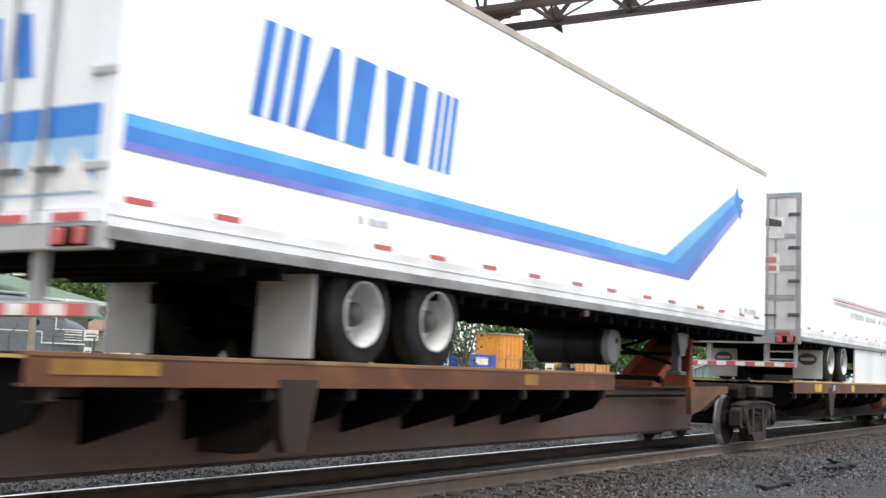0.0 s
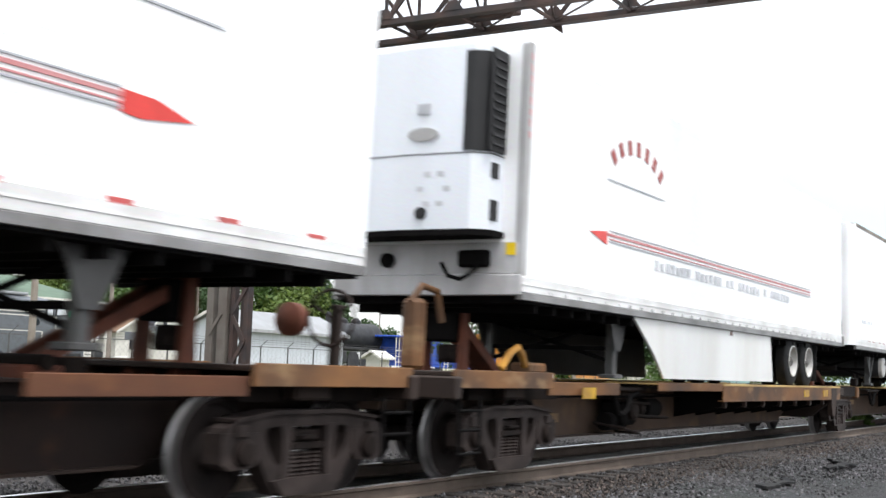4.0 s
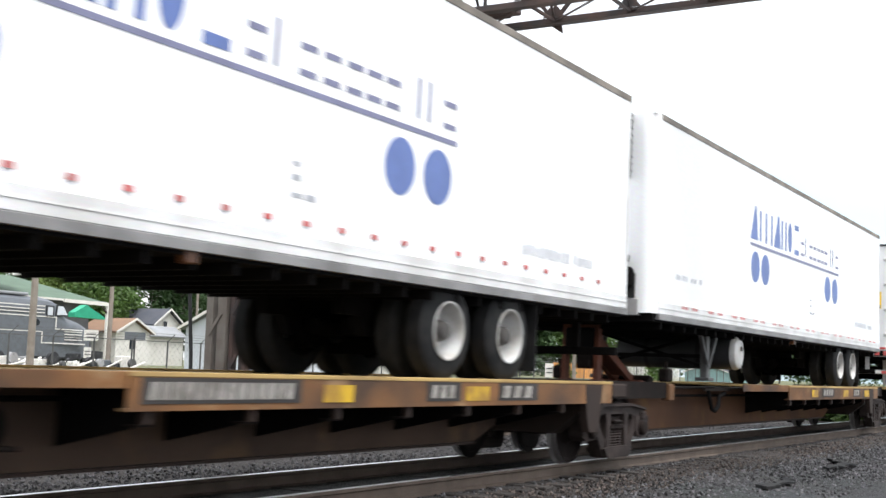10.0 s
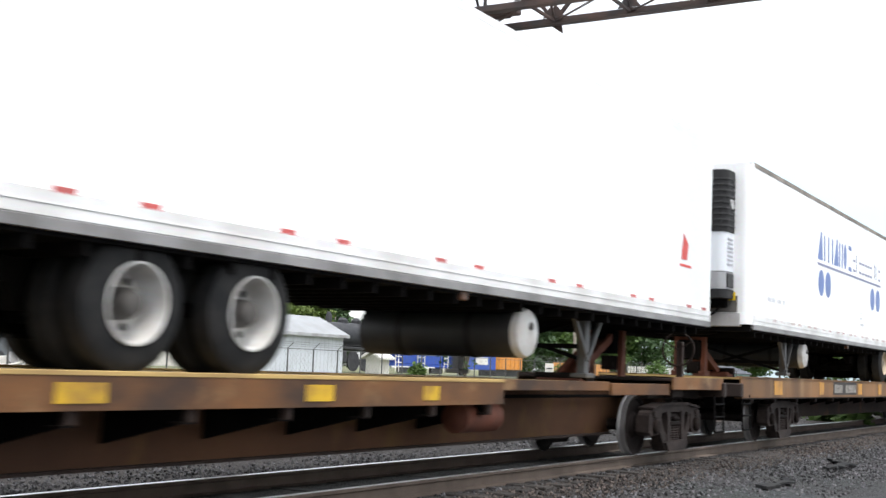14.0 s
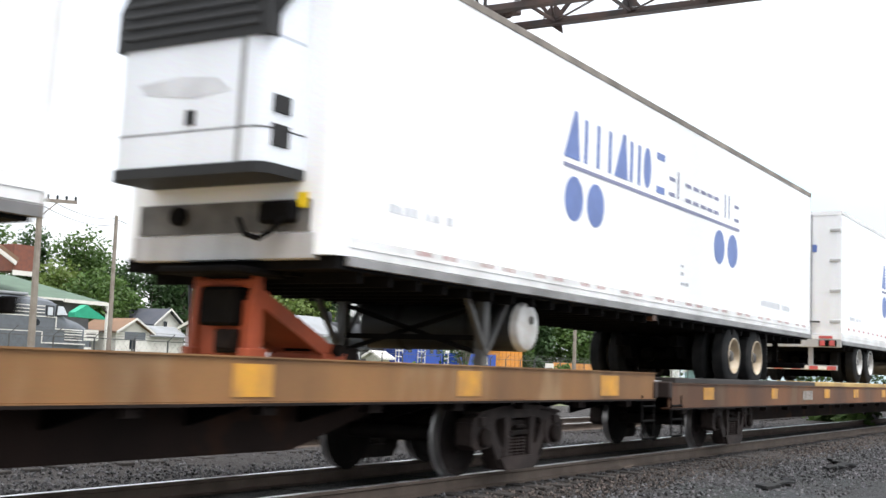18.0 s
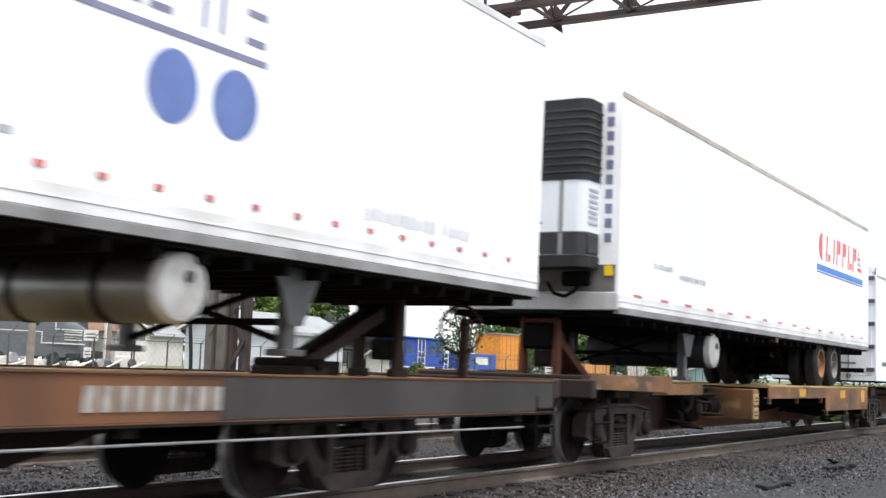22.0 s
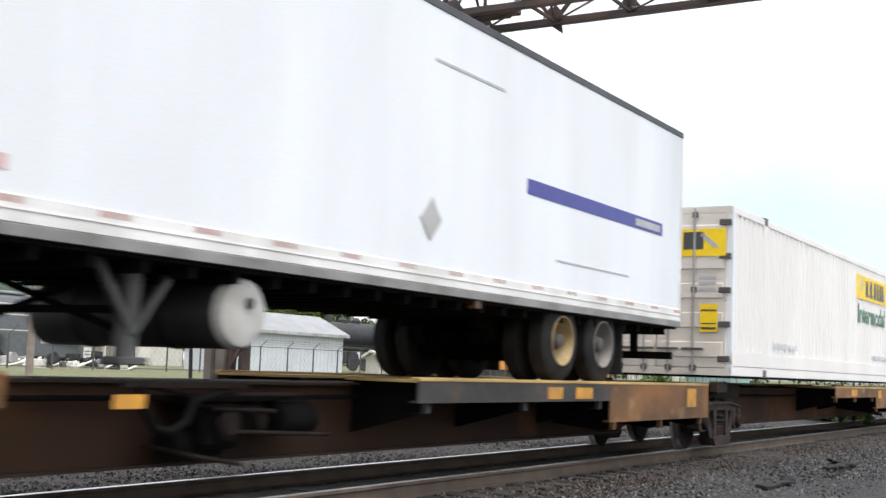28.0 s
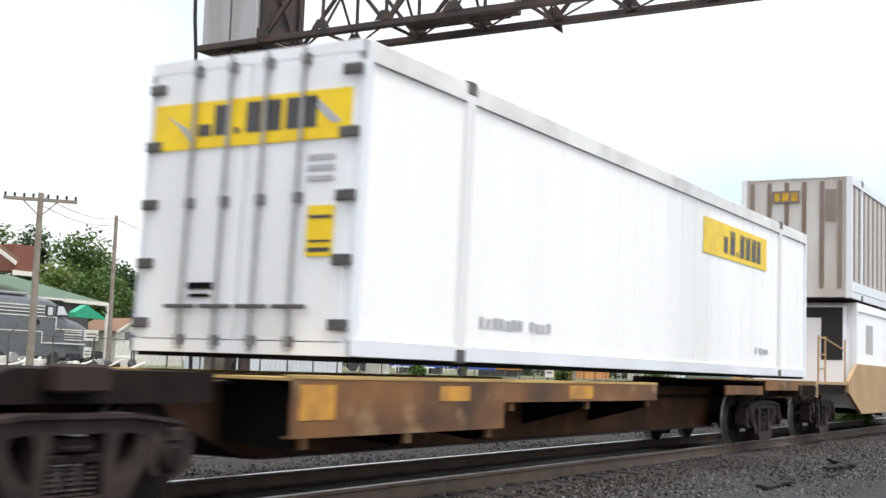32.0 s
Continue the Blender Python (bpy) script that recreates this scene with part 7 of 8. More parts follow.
# ---- signal gantry ----
g = thing("signal_gantry", "rusty lattice signal gantry spanning the tracks", "signal gantry", (17.2, 0, 0))
ZB, ZT = 7.0, 8.55
LEFT, RIGHT = -0.4, 0.65
y_far, y_near = 15.25, -3.5
for dx in (LEFT, RIGHT):
    for z in (ZB, ZT):
        part("chord", Solid().box(dx - 0.05, dx + 0.05, y_near, y_far, z - 0.05, z + 0.05, 0.006).box(dx - 0.085, dx + 0.085, y_near, y_far, z - 0.062, z - 0.05), GANTRY, g, "riveted truss chord")
k = 14
for i in range(k):
    a, b = y_near + (y_far - y_near) * i / k, y_near + (y_far - y_near) * (i + 1) / k
    for dx in (LEFT, RIGHT):
        part("diagonal", Solid().beam((dx, a, ZB), (dx, b, ZT), 0.05, 0.06) if i % 2 else Solid().beam((dx, a, ZT), (dx, b, ZB), 0.05, 0.06), GANTRY, g)
        part("upright", Solid().beam((dx, a, ZB), (dx, a, ZT), 0.045, 0.045), GANTRY, g)
        part("gusset", Solid().prism([(a - 0.2, ZB + 0.05), (a + 0.2, ZB + 0.05), (a + 0.08, ZB + 0.22), (a - 0.08, ZB + 0.22)], "x", dx - 0.065, dx - 0.055), GANTRY, g)
    part("lacing", Solid().beam((LEFT, a, ZB), (RIGHT, b, ZB), 0.04, 0.015), GANTRY, g)
    part("cross_strut", Solid().beam((RIGHT, a, ZB), (LEFT, a, ZB), 0.05, 0.04), GANTRY, g)
    part("sway_brace", Solid().beam((LEFT, a, ZB), (RIGHT, a, ZT), 0.035), GANTRY, g)
    part("sway_brace", Solid().beam((RIGHT, a, ZB), (LEFT, a, ZT), 0.035), GANTRY, g)
part("walkway", Solid().box(-0.2, 0.5, 9.3, 11.2, ZB + 0.1, ZB + 0.14), GANTRY, g, "signal platform")
part("bracket_arm", Solid().box(0.1, 0.3, 9.0, 9.9, ZB + 0.05, ZB + 0.2, 0.02), GANTRY, g)
part("drip_plate", Solid().prism([(8.45, ZB - 0.2), (8.47, ZB - 0.06), (8.65, ZB - 0.06)], "x", 0.72, 0.76), GANTRY, g)
for y0, y1, x, m in ((14.77, 14.93, -0.35, COLUMN), (14.46, 14.66, -0.35, COLUMN), (14.34, 14.43, -0.28, GANTRY), (14.02, 14.12, -0.28, GANTRY), (15.02, 15.12, 0.45, GANTRY), (14.70, 14.80, 0.45, GANTRY)):
    part("column_leg", Solid().box(x - 0.02, x + 0.02, y0, y1, -0.3, ZB, 0.006).box(x + 0.02, x + 0.12, y0, y0 + 0.02, -0.3, ZB).box(x + 0.02, x + 0.12, y1 - 0.02, y1, -0.3, ZB), m, g, "riveted column leg")
for i in range(14):
    z0, z1 = 0.1 + 0.48 * i, 0.1 + 0.48 * (i + 1)
    part("column_lacing", Solid().beam((-0.31, 14.07 if i % 2 else 14.38, z0), (-0.31, 14.38 if i % 2 else 14.07, z1), 0.03, 0.07), GANTRY, g)
    part("column_lacing", Solid().beam((0.46, 14.75 if i % 2 else 15.07, z0), (0.46, 15.07 if i % 2 else 14.75, z1), 0.03, 0.07), GANTRY, g)
    if i % 3 == 0:
        part("column_lacing", Solid().beam((-0.38, 14.85, z0 + 0.1), (-0.38, 14.56, z0 + 0.5), 0.02, 0.06), COLUMN, g)
part("cabinet", Solid().box(-0.48, 0.9, 14.0, 15.3, 7.02, 9.6, 0.02), PANEL, g, "grey weathered steel cabinet at the head of the column")
# Near side of the cabinet: a sheet coloured dark for its shade.
part("cabinet_side", Solid().box(-0.40, 0.85, 13.95, 13.998, 7.1, 9.5), GANTRY, g, "cabinet side with its shade in a dark colour")
part("cabinet_seam", Solid().box(-0.49, -0.478, 14.6, 14.63, 7.05, 9.6), STEEL, g)
part("cabinet_sill", Solid().box(-0.55, 0.95, 13.95, 15.35, 6.9, 7.02, 0.01), GANTRY, g)
part("cable", Solid().rod([(-0.45, 15.6, 9.4), (-0.42, 15.55, 7.6), (-0.4, 15.5, 6.9), (-0.4, 15.4, 4.0), (-0.4, 15.32, 2.4), (-0.4, 15.22, 1.3), (-0.4, 15.15, -0.2)], 0.035), BLACK, g, "black cable hanging beside the column")


# ---- beyond the tracks ----
def spot(bearing, dist):
    """A place by its bearing from the track's direction and its distance."""
    return dist * math.cos(radians(bearing)), dist * math.sin(radians(bearing))


def leaf_material(name, color, dark):
    """Leaves let some of the light through."""
    m = material(name, color, 0.6, second=dark, amount=0.7, scale=0.5, grain=4.0, bump=0.0, spread=0.2, spec=0.3)
    n, l = m.node_tree.nodes, m.node_tree.links
    tl, mx = n.new("ShaderNodeBsdfTranslucent"), n.new("ShaderNodeMixShader")
    l.new(n["Principled BSDF"].inputs["Base Color"].links[0].from_socket, tl.inputs["Color"])
    mx.inputs["Fac"].default_value = 0.4
    l.new(n["Principled BSDF"].outputs["BSDF"], mx.inputs[1])
    l.new(tl.outputs["BSDF"], mx.inputs[2])
    l.new(mx.outputs["Shader"], n["Material Output"].inputs["Surface"])
    return m


LEAF = leaf_material("leaf_green", (0.095, 0.155, 0.04), (0.04, 0.08, 0.022))
LEAF2 = leaf_material("leaf_yellow_green", (0.15, 0.2, 0.05), (0.07, 0.115, 0.027))
LEAF3 = leaf_material("leaf_dark_green", (0.06, 0.105, 0.04), (0.027, 0.054, 0.02))
BARK = material("bark", (0.16, 0.14, 0.115), 0.9, bump=0.4)
WOODPOLE = material("weathered_pole", (0.24, 0.21, 0.18), 0.9, second=(0.15, 0.12, 0.1), amount=0.6)
LOCO = material("dark_grey_loco_paint", (0.10, 0.11, 0.125), 0.5, second=(0.07, 0.075, 0.08), amount=0.5)
BRICK = material("red_brick", (0.20, 0.075, 0.05), 0.9, second=(0.13, 0.06, 0.05), amount=0.6, scale=4.0)
GREENROOF = material("green_shingle_roof", (0.085, 0.13, 0.09), 0.9, second=(0.06, 0.09, 0.065), amount=0.5, scale=1.0)
DARKROOF = material("dark_shingle_roof", (0.055, 0.06, 0.075), 0.9, second=(0.08, 0.08, 0.09), amount=0.5, scale=1.0)
BROWNROOF = material("brown_shingle_roof", (0.20, 0.12, 0.075), 0.9, second=(0.14, 0.09, 0.06), amount=0.5, scale=1.0)
METALROOF = material("grey_metal_roof", (0.26, 0.27, 0.28), 0.6, 0.2, (0.18, 0.18, 0.18), 0.5, 0.8)
SIDING = material("pale_siding", (0.55, 0.58, 0.62), 0.7, second=(0.45, 0.47, 0.5), amount=0.5, scale=0.7)
WALLW = material("white_house_wall", (0.66, 0.64, 0.60), 0.8, second=(0.5, 0.48, 0.44), amount=0.5, scale=0.7)
TARP = material("green_tarpaulin", (0.02, 0.30, 0.17), 0.6)
CABOOSE = material("blue_caboose_paint", (0.012, 0.06, 0.36), 0.5, second=(0.01, 0.04, 0.2), amount=0.5)
BOXCAR = material("orange_boxcar_paint", (0.62, 0.25, 0.03), 0.6, second=(0.4, 0.15, 0.03), amount=0.5)
FENCEWOOD = material("orange_stained_boards", (0.50, 0.22, 0.05), 0.8, second=(0.33, 0.14, 0.04), amount=0.6, vary=0.2)
SOOT = material("sooty_black_iron", (0.022, 0.023, 0.026), 0.6, 0.3, (0.05, 0.05, 0.055), 0.5, 2.0)
# Depot wall grey: the shade below the eaves is in the colour.
SHADEWALL = material("shaded_grey_boards", (0.12, 0.12, 0.125), 0.85, second=(0.08, 0.08, 0.085), amount=0.5, scale=1.0)
GLASS = material("dark_window_glass", (0.02, 0.025, 0.03), 0.1, 0.0, bump=0.0)
TEAL = material("teal_siding", (0.25, 0.4, 0.4), 0.7)


def tree(name, label, bearing, dist, height, width, seed, leaf, base=0.35, lean=0.0, leaves=6500, size=0.36, limbs=1.0):
    rnd = random.Random(seed)
    x, y = spot(bearing, dist)
    t = thing(name, label, "tree", (x, y, profile(y) - 0.05), "trees beyond the tracks")
    tr = Solid()
    r0 = height * 0.022
    pts = [(0, 0, 0, r0)]
    for i in range(1, 6):
        pts.append((lean * i * 0.2 + rnd.uniform(-0.1, 0.1), rnd.uniform(-0.1, 0.1), height * 0.16 * i, r0 * (1 - 0.16 * i)))
    for a, b in zip(pts, pts[1:]):
        tr.rod([a[:3], b[:3]], (a[3] + b[3]) / 2, 7)
    blobs = []
    for i in range(11):
        w = rnd.uniform(0, 6.283)
        h = base + (0.95 - base) * (i + rnd.random()) / 11
        rad = width * 0.5 * math.sqrt(max(0.08, 1 - ((h - base) / (1.02 - base)) ** 1.6)) * rnd.uniform(0.5, 1.0)
        c = Vector((lean + rad * 0.75 * math.cos(w), rad * 0.75 * math.sin(w), height * h))
        tr.rod([(lean * 0.5, 0, height * h * (0.62 if limbs < 2 else 0.12)), tuple(c)], r0 * 0.22 * limbs, 5)
        blobs.append((c, width * rnd.uniform(0.17, 0.27)))
    part("trunk", tr, BARK, t, "tapered trunk with limbs")
    v, f = [], []
    for i in range(leaves):
        c, r = blobs[rnd.randrange(len(blobs))]
        d = Vector((rnd.gauss(0, 1), rnd.gauss(0, 1), rnd.gauss(0, 0.8))).normalized() * r * rnd.random() ** 0.4
        p = c + d + Vector((rnd.gauss(0, 0.15), rnd.gauss(0, 0.15), rnd.gauss(0, 0.15)))
        q = Euler((rnd.uniform(-0.9, 0.9), rnd.uniform(-0.9, 0.9), rnd.uniform(0, 6.3))).to_matrix()
        s = size * rnd.uniform(0.6, 1.3)
        k = len(v)
        for a, b in ((-0.5, -0.25), (0.1, -0.5), (0.55, 0.1), (0, 0.5)):
            v.append(tuple(p + q @ Vector((a * s, b * s, rnd.uniform(-0.1, 0.1) * s))))
        f.append((k, k + 1, k + 2, k + 3))
    me = bpy.data.meshes.new("crown")
    me.from_pydata(v, [], f)
    me.materials.append(leaf)
    o = new("crown", me)
    o.parent = t
    tagged(o, "loose leafy crown")
    return t


for i, (b, d, h, w, lf) in enumerate(((49.3, 138, 13.5, 9, LEAF3), (47.7, 132, 13.0, 10, LEAF), (46.4, 140, 12.0, 9, LEAF), (45.2, 136, 10.5, 8, LEAF3), (44.0, 142, 11.5, 9, LEAF3),
                                       (42.6, 138, 11.0, 9, LEAF3), (48.5, 118, 8.5, 9, LEAF2), (46.9, 116, 7.5, 9, LEAF), (45.6, 120, 7.5, 8, LEAF), (51.3, 125, 12.5, 10, LEAF), (41.2, 150, 10.5, 9, LEAF3))):
    tree("broadleaf_tree", "leafy green broadleaf tree behind the yard", b, d, h, w, 20 + i, lf, base=0.12)
for i, (b, d, h, w, lf) in enumerate(((39.0, 112, 8.6, 8, LEAF), (37.6, 110, 8.0, 9, LEAF2), (36.4, 114, 9.0, 7, LEAF3), (35.5, 160, 10.0, 6, LEAF3))):
    tree("broadleaf_tree", "bright green bushy tree behind the pale shed", b, d, h, w, 50 + i, lf, base=0.08)
for i, (b, d, h, w, lf) in enumerate(((34.2, 230, 9, 9, LEAF3), (33.2, 240, 8, 9, LEAF3), (26.3, 175, 8.5, 9, LEAF3), (25.0, 180, 8.0, 9, LEAF), (23.6, 178, 8.5, 10, LEAF), (22.4, 182, 8.5, 10, LEAF), (21.2, 185, 8.0, 10, LEAF3),
                                       (19.8, 200, 9, 12, LEAF), (18.2, 210, 9, 12, LEAF3), (16.6, 215, 9, 12, LEAF), (15, 230, 9, 13, LEAF3), (13.4, 240, 9, 13, LEAF), (11.8, 250, 9, 14, LEAF3), (27.6, 170, 7.5, 8, LEAF))):
    tree("broadleaf_tree", "green tree in the distance past the yard", b, d, h, w, 80 + i, lf, base=0.15, leaves=3000, size=0.55)


tree("broadleaf_tree", "sparse many-stemmed tree with pale limbs", 29.4, 82, 5.4, 5.6, 77, LEAF3, base=0.3, leaves=1000, size=0.24, limbs=2.4)


def shrub(bearing, dist, r, seed):
    tree("shrub", "low green shrub by the fence", bearing, dist, r * 1.5, r * 2.2, seed, LEAF, base=0.1, leaves=700, size=0.22)


for i, (b, d, r) in enumerate(((31.6, 74, 0.5), (20.5, 90, 1.0), (24.8, 95, 0.8), (11.6, 42, 0.5), (13.2, 46, 0.5))):
    shrub(b, d, r, 120 + i)


def utility_pole(bearing, dist, top, arm, label, r=0.14):
    x, y = spot(bearing, dist)
    z0 = profile(y)
    p = thing("utility_pole", label, "pole", (x, y, 0), "poles beyond the tracks")
    part("post", Solid().lathe("z", (0, 0), [(z0 - 0.3, r), (top, r * 0.7)], 10), WOODPOLE, p)
    if arm:
        dx, dy = -math.sin(radians(bearing)), math.cos(radians(bearing))
        part("crossarm", Solid().beam((-dx * arm, -dy * arm, top - 0.25), (dx * arm, dy * arm, top - 0.25), 0.1, 0.12), WOODPOLE, p)
        for k in (-0.95, -0.7, -0.45, -0.2, 0.2, 0.45, 0.7, 0.95):
            part("insulator", Solid().lathe("z", (dx * arm * k, dy * arm * k), [(top - 0.19, 0.03), (top - 0.1, 0.05), (top - 0.04, 0.03)], 8), GLASS, p)
        part("arm_brace", Solid().beam((-dx * 0.6, -dy * 0.6, top - 0.28), (0, 0, top - 0.85), 0.04).beam((dx * 0.6, dy * 0.6, top - 0.28), (0, 0, top - 0.85), 0.04), WOODPOLE, p)
    return p


utility_pole(49.2, 45, 6.9, 1.25, "weathered wooden pole with a crossarm and insulators")
utility_pole(45.85, 70, 9.1, 0, "slim weathered wooden pole")
utility_pole(42.0, 100, 10.5, 0, "slim pale pole among trees", 0.12)
utility_pole(24.3, 90, 5.6, 0, "pale metal lamp pole", 0.16)
utility_pole(35.6, 120, 8.2, 0, "slim weathered wooden utility pole", 0.08)
utility_pole(33.5, 115, 7.0, 0, "dark slim wooden utility pole", 0.08)
ax, ay = spot(45.85, 70)
bx, by = spot(49.1, 45)
wire = thing("overhead_wire", "thin overhead wires between the poles", "wire", (0, 0, 0))
for dz in (0.0, -0.35):
    pts = [(ax + (bx - ax) * t, ay + (by - ay) * t, 8.95 + dz + (6.8 - 8.95) * t - 1.2 * t * (1 - t)) for t in [i / 10 for i in range(11)]]
    part("wire", Solid().rod(pts, 0.012, 5), UNDER, wire)
cx_, cy_ = spot(35.6, 120)
part("wire", Solid().rod([(ax, ay, 8.9), ((ax + cx_) / 2, (ay + cy_) / 2, 7.2), (cx_, cy_, 8.1)], 0.014, 5), UNDER, wire)


def gable_house(label, x0, x1, y0, y1, eave, ridge, wall, roof, along="x", name="house", windows=()):
    h = thing(name, label, "house", (x0, y0, 0), "houses beyond the yard")
    a, b, z0 = x1 - x0, y1 - y0, profile(y0) - 0.1
    if along == "x":
        part("wall", Solid().prism([(0, z0), (b, z0), (b, eave), (b / 2, ridge - 0.12), (0, eave)], "x", 0, a), wall, h)
        for s in (0, 1):
            e = (-0.3, eave - 0.12) if s == 0 else (b + 0.3, eave - 0.12)
            part("roof", Solid().prism([e, (b / 2, ridge), (b / 2, ridge + 0.12), (e[0], e[1] + 0.14)], "x", -0.35, a + 0.35), roof, h)
        part("barge_board", Solid().prism([(-0.32, eave - 0.16), (b / 2, ridge - 0.04), (b + 0.32, eave - 0.16), (b + 0.32, eave + 0.02), (b / 2, ridge + 0.14), (-0.32, eave + 0.02)], "x", -0.4, -0.352), WALLW, h, "white barge board")
    else:
        part("wall", Solid().prism([(0, z0), (a, z0), (a, eave), (a / 2, ridge - 0.12), (0, eave)], "y", 0, b), wall, h)
        for s in (0, 1):
            e = (-0.3, eave - 0.12) if s == 0 else (a + 0.3, eave - 0.12)
            part("roof", Solid().prism([e, (a / 2, ridge), (a / 2, ridge + 0.12), (e[0], e[1] + 0.14)], "y", -0.35, b + 0.35), roof, h)
        part("barge_board", Solid().prism([(-0.32, eave - 0.16), (a / 2, ridge - 0.04), (a + 0.32, eave - 0.16), (a + 0.32, eave + 0.02), (a / 2, ridge + 0.14), (-0.32, eave + 0.02)], "y", -0.4, -0.352), WALLW, h, "white barge board")
    for wx, wz, ww, wh in windows:
        fr = part("window", Solid().box(wx - 0.08, wx + ww + 0.08, -0.05, 0.02, wz - 0.08, wz + wh + 0.08), WALLW, h, "white-framed window")
        part("pane", Solid().box(wx, wx + ww, -0.06, -0.045, wz, wz + wh), GLASS, fr)
    return h


shed = gable_house("long pale metal shed with a grey roof", 57.6, 68.1, 48.0, 52.7, 3.2, 4.35, SIDING, METALROOF, name="shed")
for i in range(24):
    part("wall_rib", Solid().box(0.2 + 0.43 * i, 0.24 + 0.43 * i, -0.015, 0.0, 0.5, 3.1), SIDING, shed)
part("fascia", Solid().box(-0.3, 10.8, -0.34, -0.3, 3.02, 3.22), PANEL, shed, "grey eave fascia")
part("round_sign", Solid().prism(disc(2.6, 2.6, 0.2, 0.22), "x", -0.03, -0.01), WHITELET, shed)
gable_house("white house with a brown roof", 71.6, 75.4, 73, 77, 3.3, 4.35, WALLW, BROWNROOF, "y", windows=((1.5, 1.9, 0.7, 0.9),))
gable_house("white house with a dark roof", 83.1, 86.8, 80, 87, 4.35, 5.8, WALLW, DARKROOF, "y", windows=((1.2, 3.9, 0.5, 0.8),))
gable_house("white house behind the canopy with a dark roof", 85.6, 89.0, 90, 94, 5.0, 6.1, WALLW, DARKROOF, "y")
gable_house("low pale outbuilding with metal roof", 78.4, 82.8, 76, 79, 3.2, 4.0, WALLW, METALROOF, "x")
depot = thing("depot", "large brick depot with a green shingle hip roof", "building", (0, 0, 0))
part("wall", Solid().box(36, 69.5, 74, 91, 0.4, 5.6), SHADEWALL, depot, "shaded wall under the eaves")
RX, RZ = 66.59, 7.5
roof = Solid().add([(34, 73, 5.55), (70.3, 73, 5.55), (70.3, 92, 5.55), (34, 92, 5.55), (44, 80, RZ), (RX, 80, RZ), (RX, 85, RZ), (44, 85, RZ)],
                   [(0, 1, 5, 4), (1, 2, 6, 5), (2, 3, 7, 6), (3, 0, 4, 7), (4, 5, 6, 7), (3, 2, 1, 0)])
part("roof", roof, GREENROOF, depot, "faded green hip roof")
part("eave", Solid().box(34, 70.3, 72.92, 72.99, 5.42, 5.58), WALLW, depot, "pale eave board")
dm = part("dormer", Solid().box(60.65, 62.5, 72.7, 75.5, 7.3, 9.3), BRICK, depot, "brick dormer")
part("dormer_trim", Solid().box(60.55, 62.6, 72.6, 72.69, 7.0, 7.35), WALLW, dm, "white trim")
part("dormer_eave", Solid().beam((57.5, 72.6, 9.5), (60.8, 72.6, 7.85), 0.1, 0.3), WALLW, dm, "white sloping eave board")
part("dormer_roof", Solid().beam((57.7, 72.75, 9.75), (61.0, 72.75, 8.1), 0.25, 0.35), BROWNROOF, dm, "brown roof edge")
gable_house("teal cottage with a dark roof", 178, 188, 55, 62, 2.0, 3.2, TEAL, DARKROOF, "x")
gable_house("small white kiosk by the fence", 72.0, 73.2, 47.5, 48.7, 1.8, 2.2, WALLW, WALLW, "x", name="kiosk")

# parked diesel locomotive with a rounded nose
lo = thing("diesel_locomotive", "dark grey streamlined diesel locomotive with white lining", "locomotive", (0, 56.0, 0))
secs = [(36, 4.65, 1.5), (49.4, 4.6, 1.5), (50.1, 4.52, 1.46), (50.5, 4.4, 1.42), (51.05, 3.72, 1.4), (51.2, 3.55, 1.38), (52.3, 3.3, 1.3), (53.0, 3.0, 1.15), (53.5, 2.55, 0.9), (53.7, 2.0, 0.6)]
shell = [(-1, 0.0), (-1, 0.62), (-0.93, 0.8), (-0.75, 0.93), (-0.4, 0.99), (0, 1.0), (0.4, 0.99), (0.75, 0.93), (0.93, 0.8), (1, 0.62), (1, 0.0)]
lv, lf, m = [], [], len(shell)
for x, top, half in secs:
    lv += [(x, 1.5 + half * a, 1.1 + (top - 1.1) * b) for a, b in shell]
for i in range(len(secs) - 1):
    lf += [(i * m + j, (i + 1) * m + j, (i + 1) * m + (j + 1) % m, i * m + (j + 1) % m) for j in range(m)]
lf += [tuple(range(m)), tuple(range((len(secs) - 1) * m, len(secs) * m))]
body = part("body", Solid().add(lv, lf), LOCO, lo, "dark grey car body with a rounded nose")
part("roof_panel", Solid().box(36, 48.6, 0.75, 2.25, 4.6, 4.78, 0.05), METALROOF, body, "pale dusty roof")
part("cab_window", Solid().box(49.4, 49.8, -0.02, 0.05, 3.5, 4.0, 0.02), SIDING, body, "bright cab side window")
part("windscreen", Solid().prism([(50.15, 3.55), (50.95, 3.6), (50.6, 4.08), (50.2, 4.08)], "y", 0.02, 0.12), SIDING, body, "bright windscreen")
part("window_rim", Solid().box(49.32, 49.88, -0.012, 0.06, 3.42, 4.08).prism([(50.08, 3.47), (51.03, 3.52), (50.64, 4.16), (50.12, 4.16)], "y", 0.035, 0.1), SOOT, body)
part("porthole", Solid().cyl("y", (48.66, 3.06), 0.19, -0.03, 0.05, 18), GLASS, body, "round porthole")
for z in (3.99, 3.79, 3.6):
    part("stripe", Solid().box(36, 49.2, -0.012, 0.03, z, z + 0.06), WALLW, body, "white stripe")
for z in (2.58, 2.42, 2.26, 2.1):
    part("stripe", Solid().box(50.85, 52.2, 0.06, 0.12, z, z + 0.06), WALLW, body, "white nose stripe")
lining = Solid().box(36, 50.12, -0.012, 0.03, 3.39, 3.45).box(50.06, 50.12, -0.012, 0.03, 2.76, 3.39).box(50.06, 52.2, 0.02, 0.1, 2.7, 2.76)
part("lining", lining, WALLW, body, "white lining round the side panel")
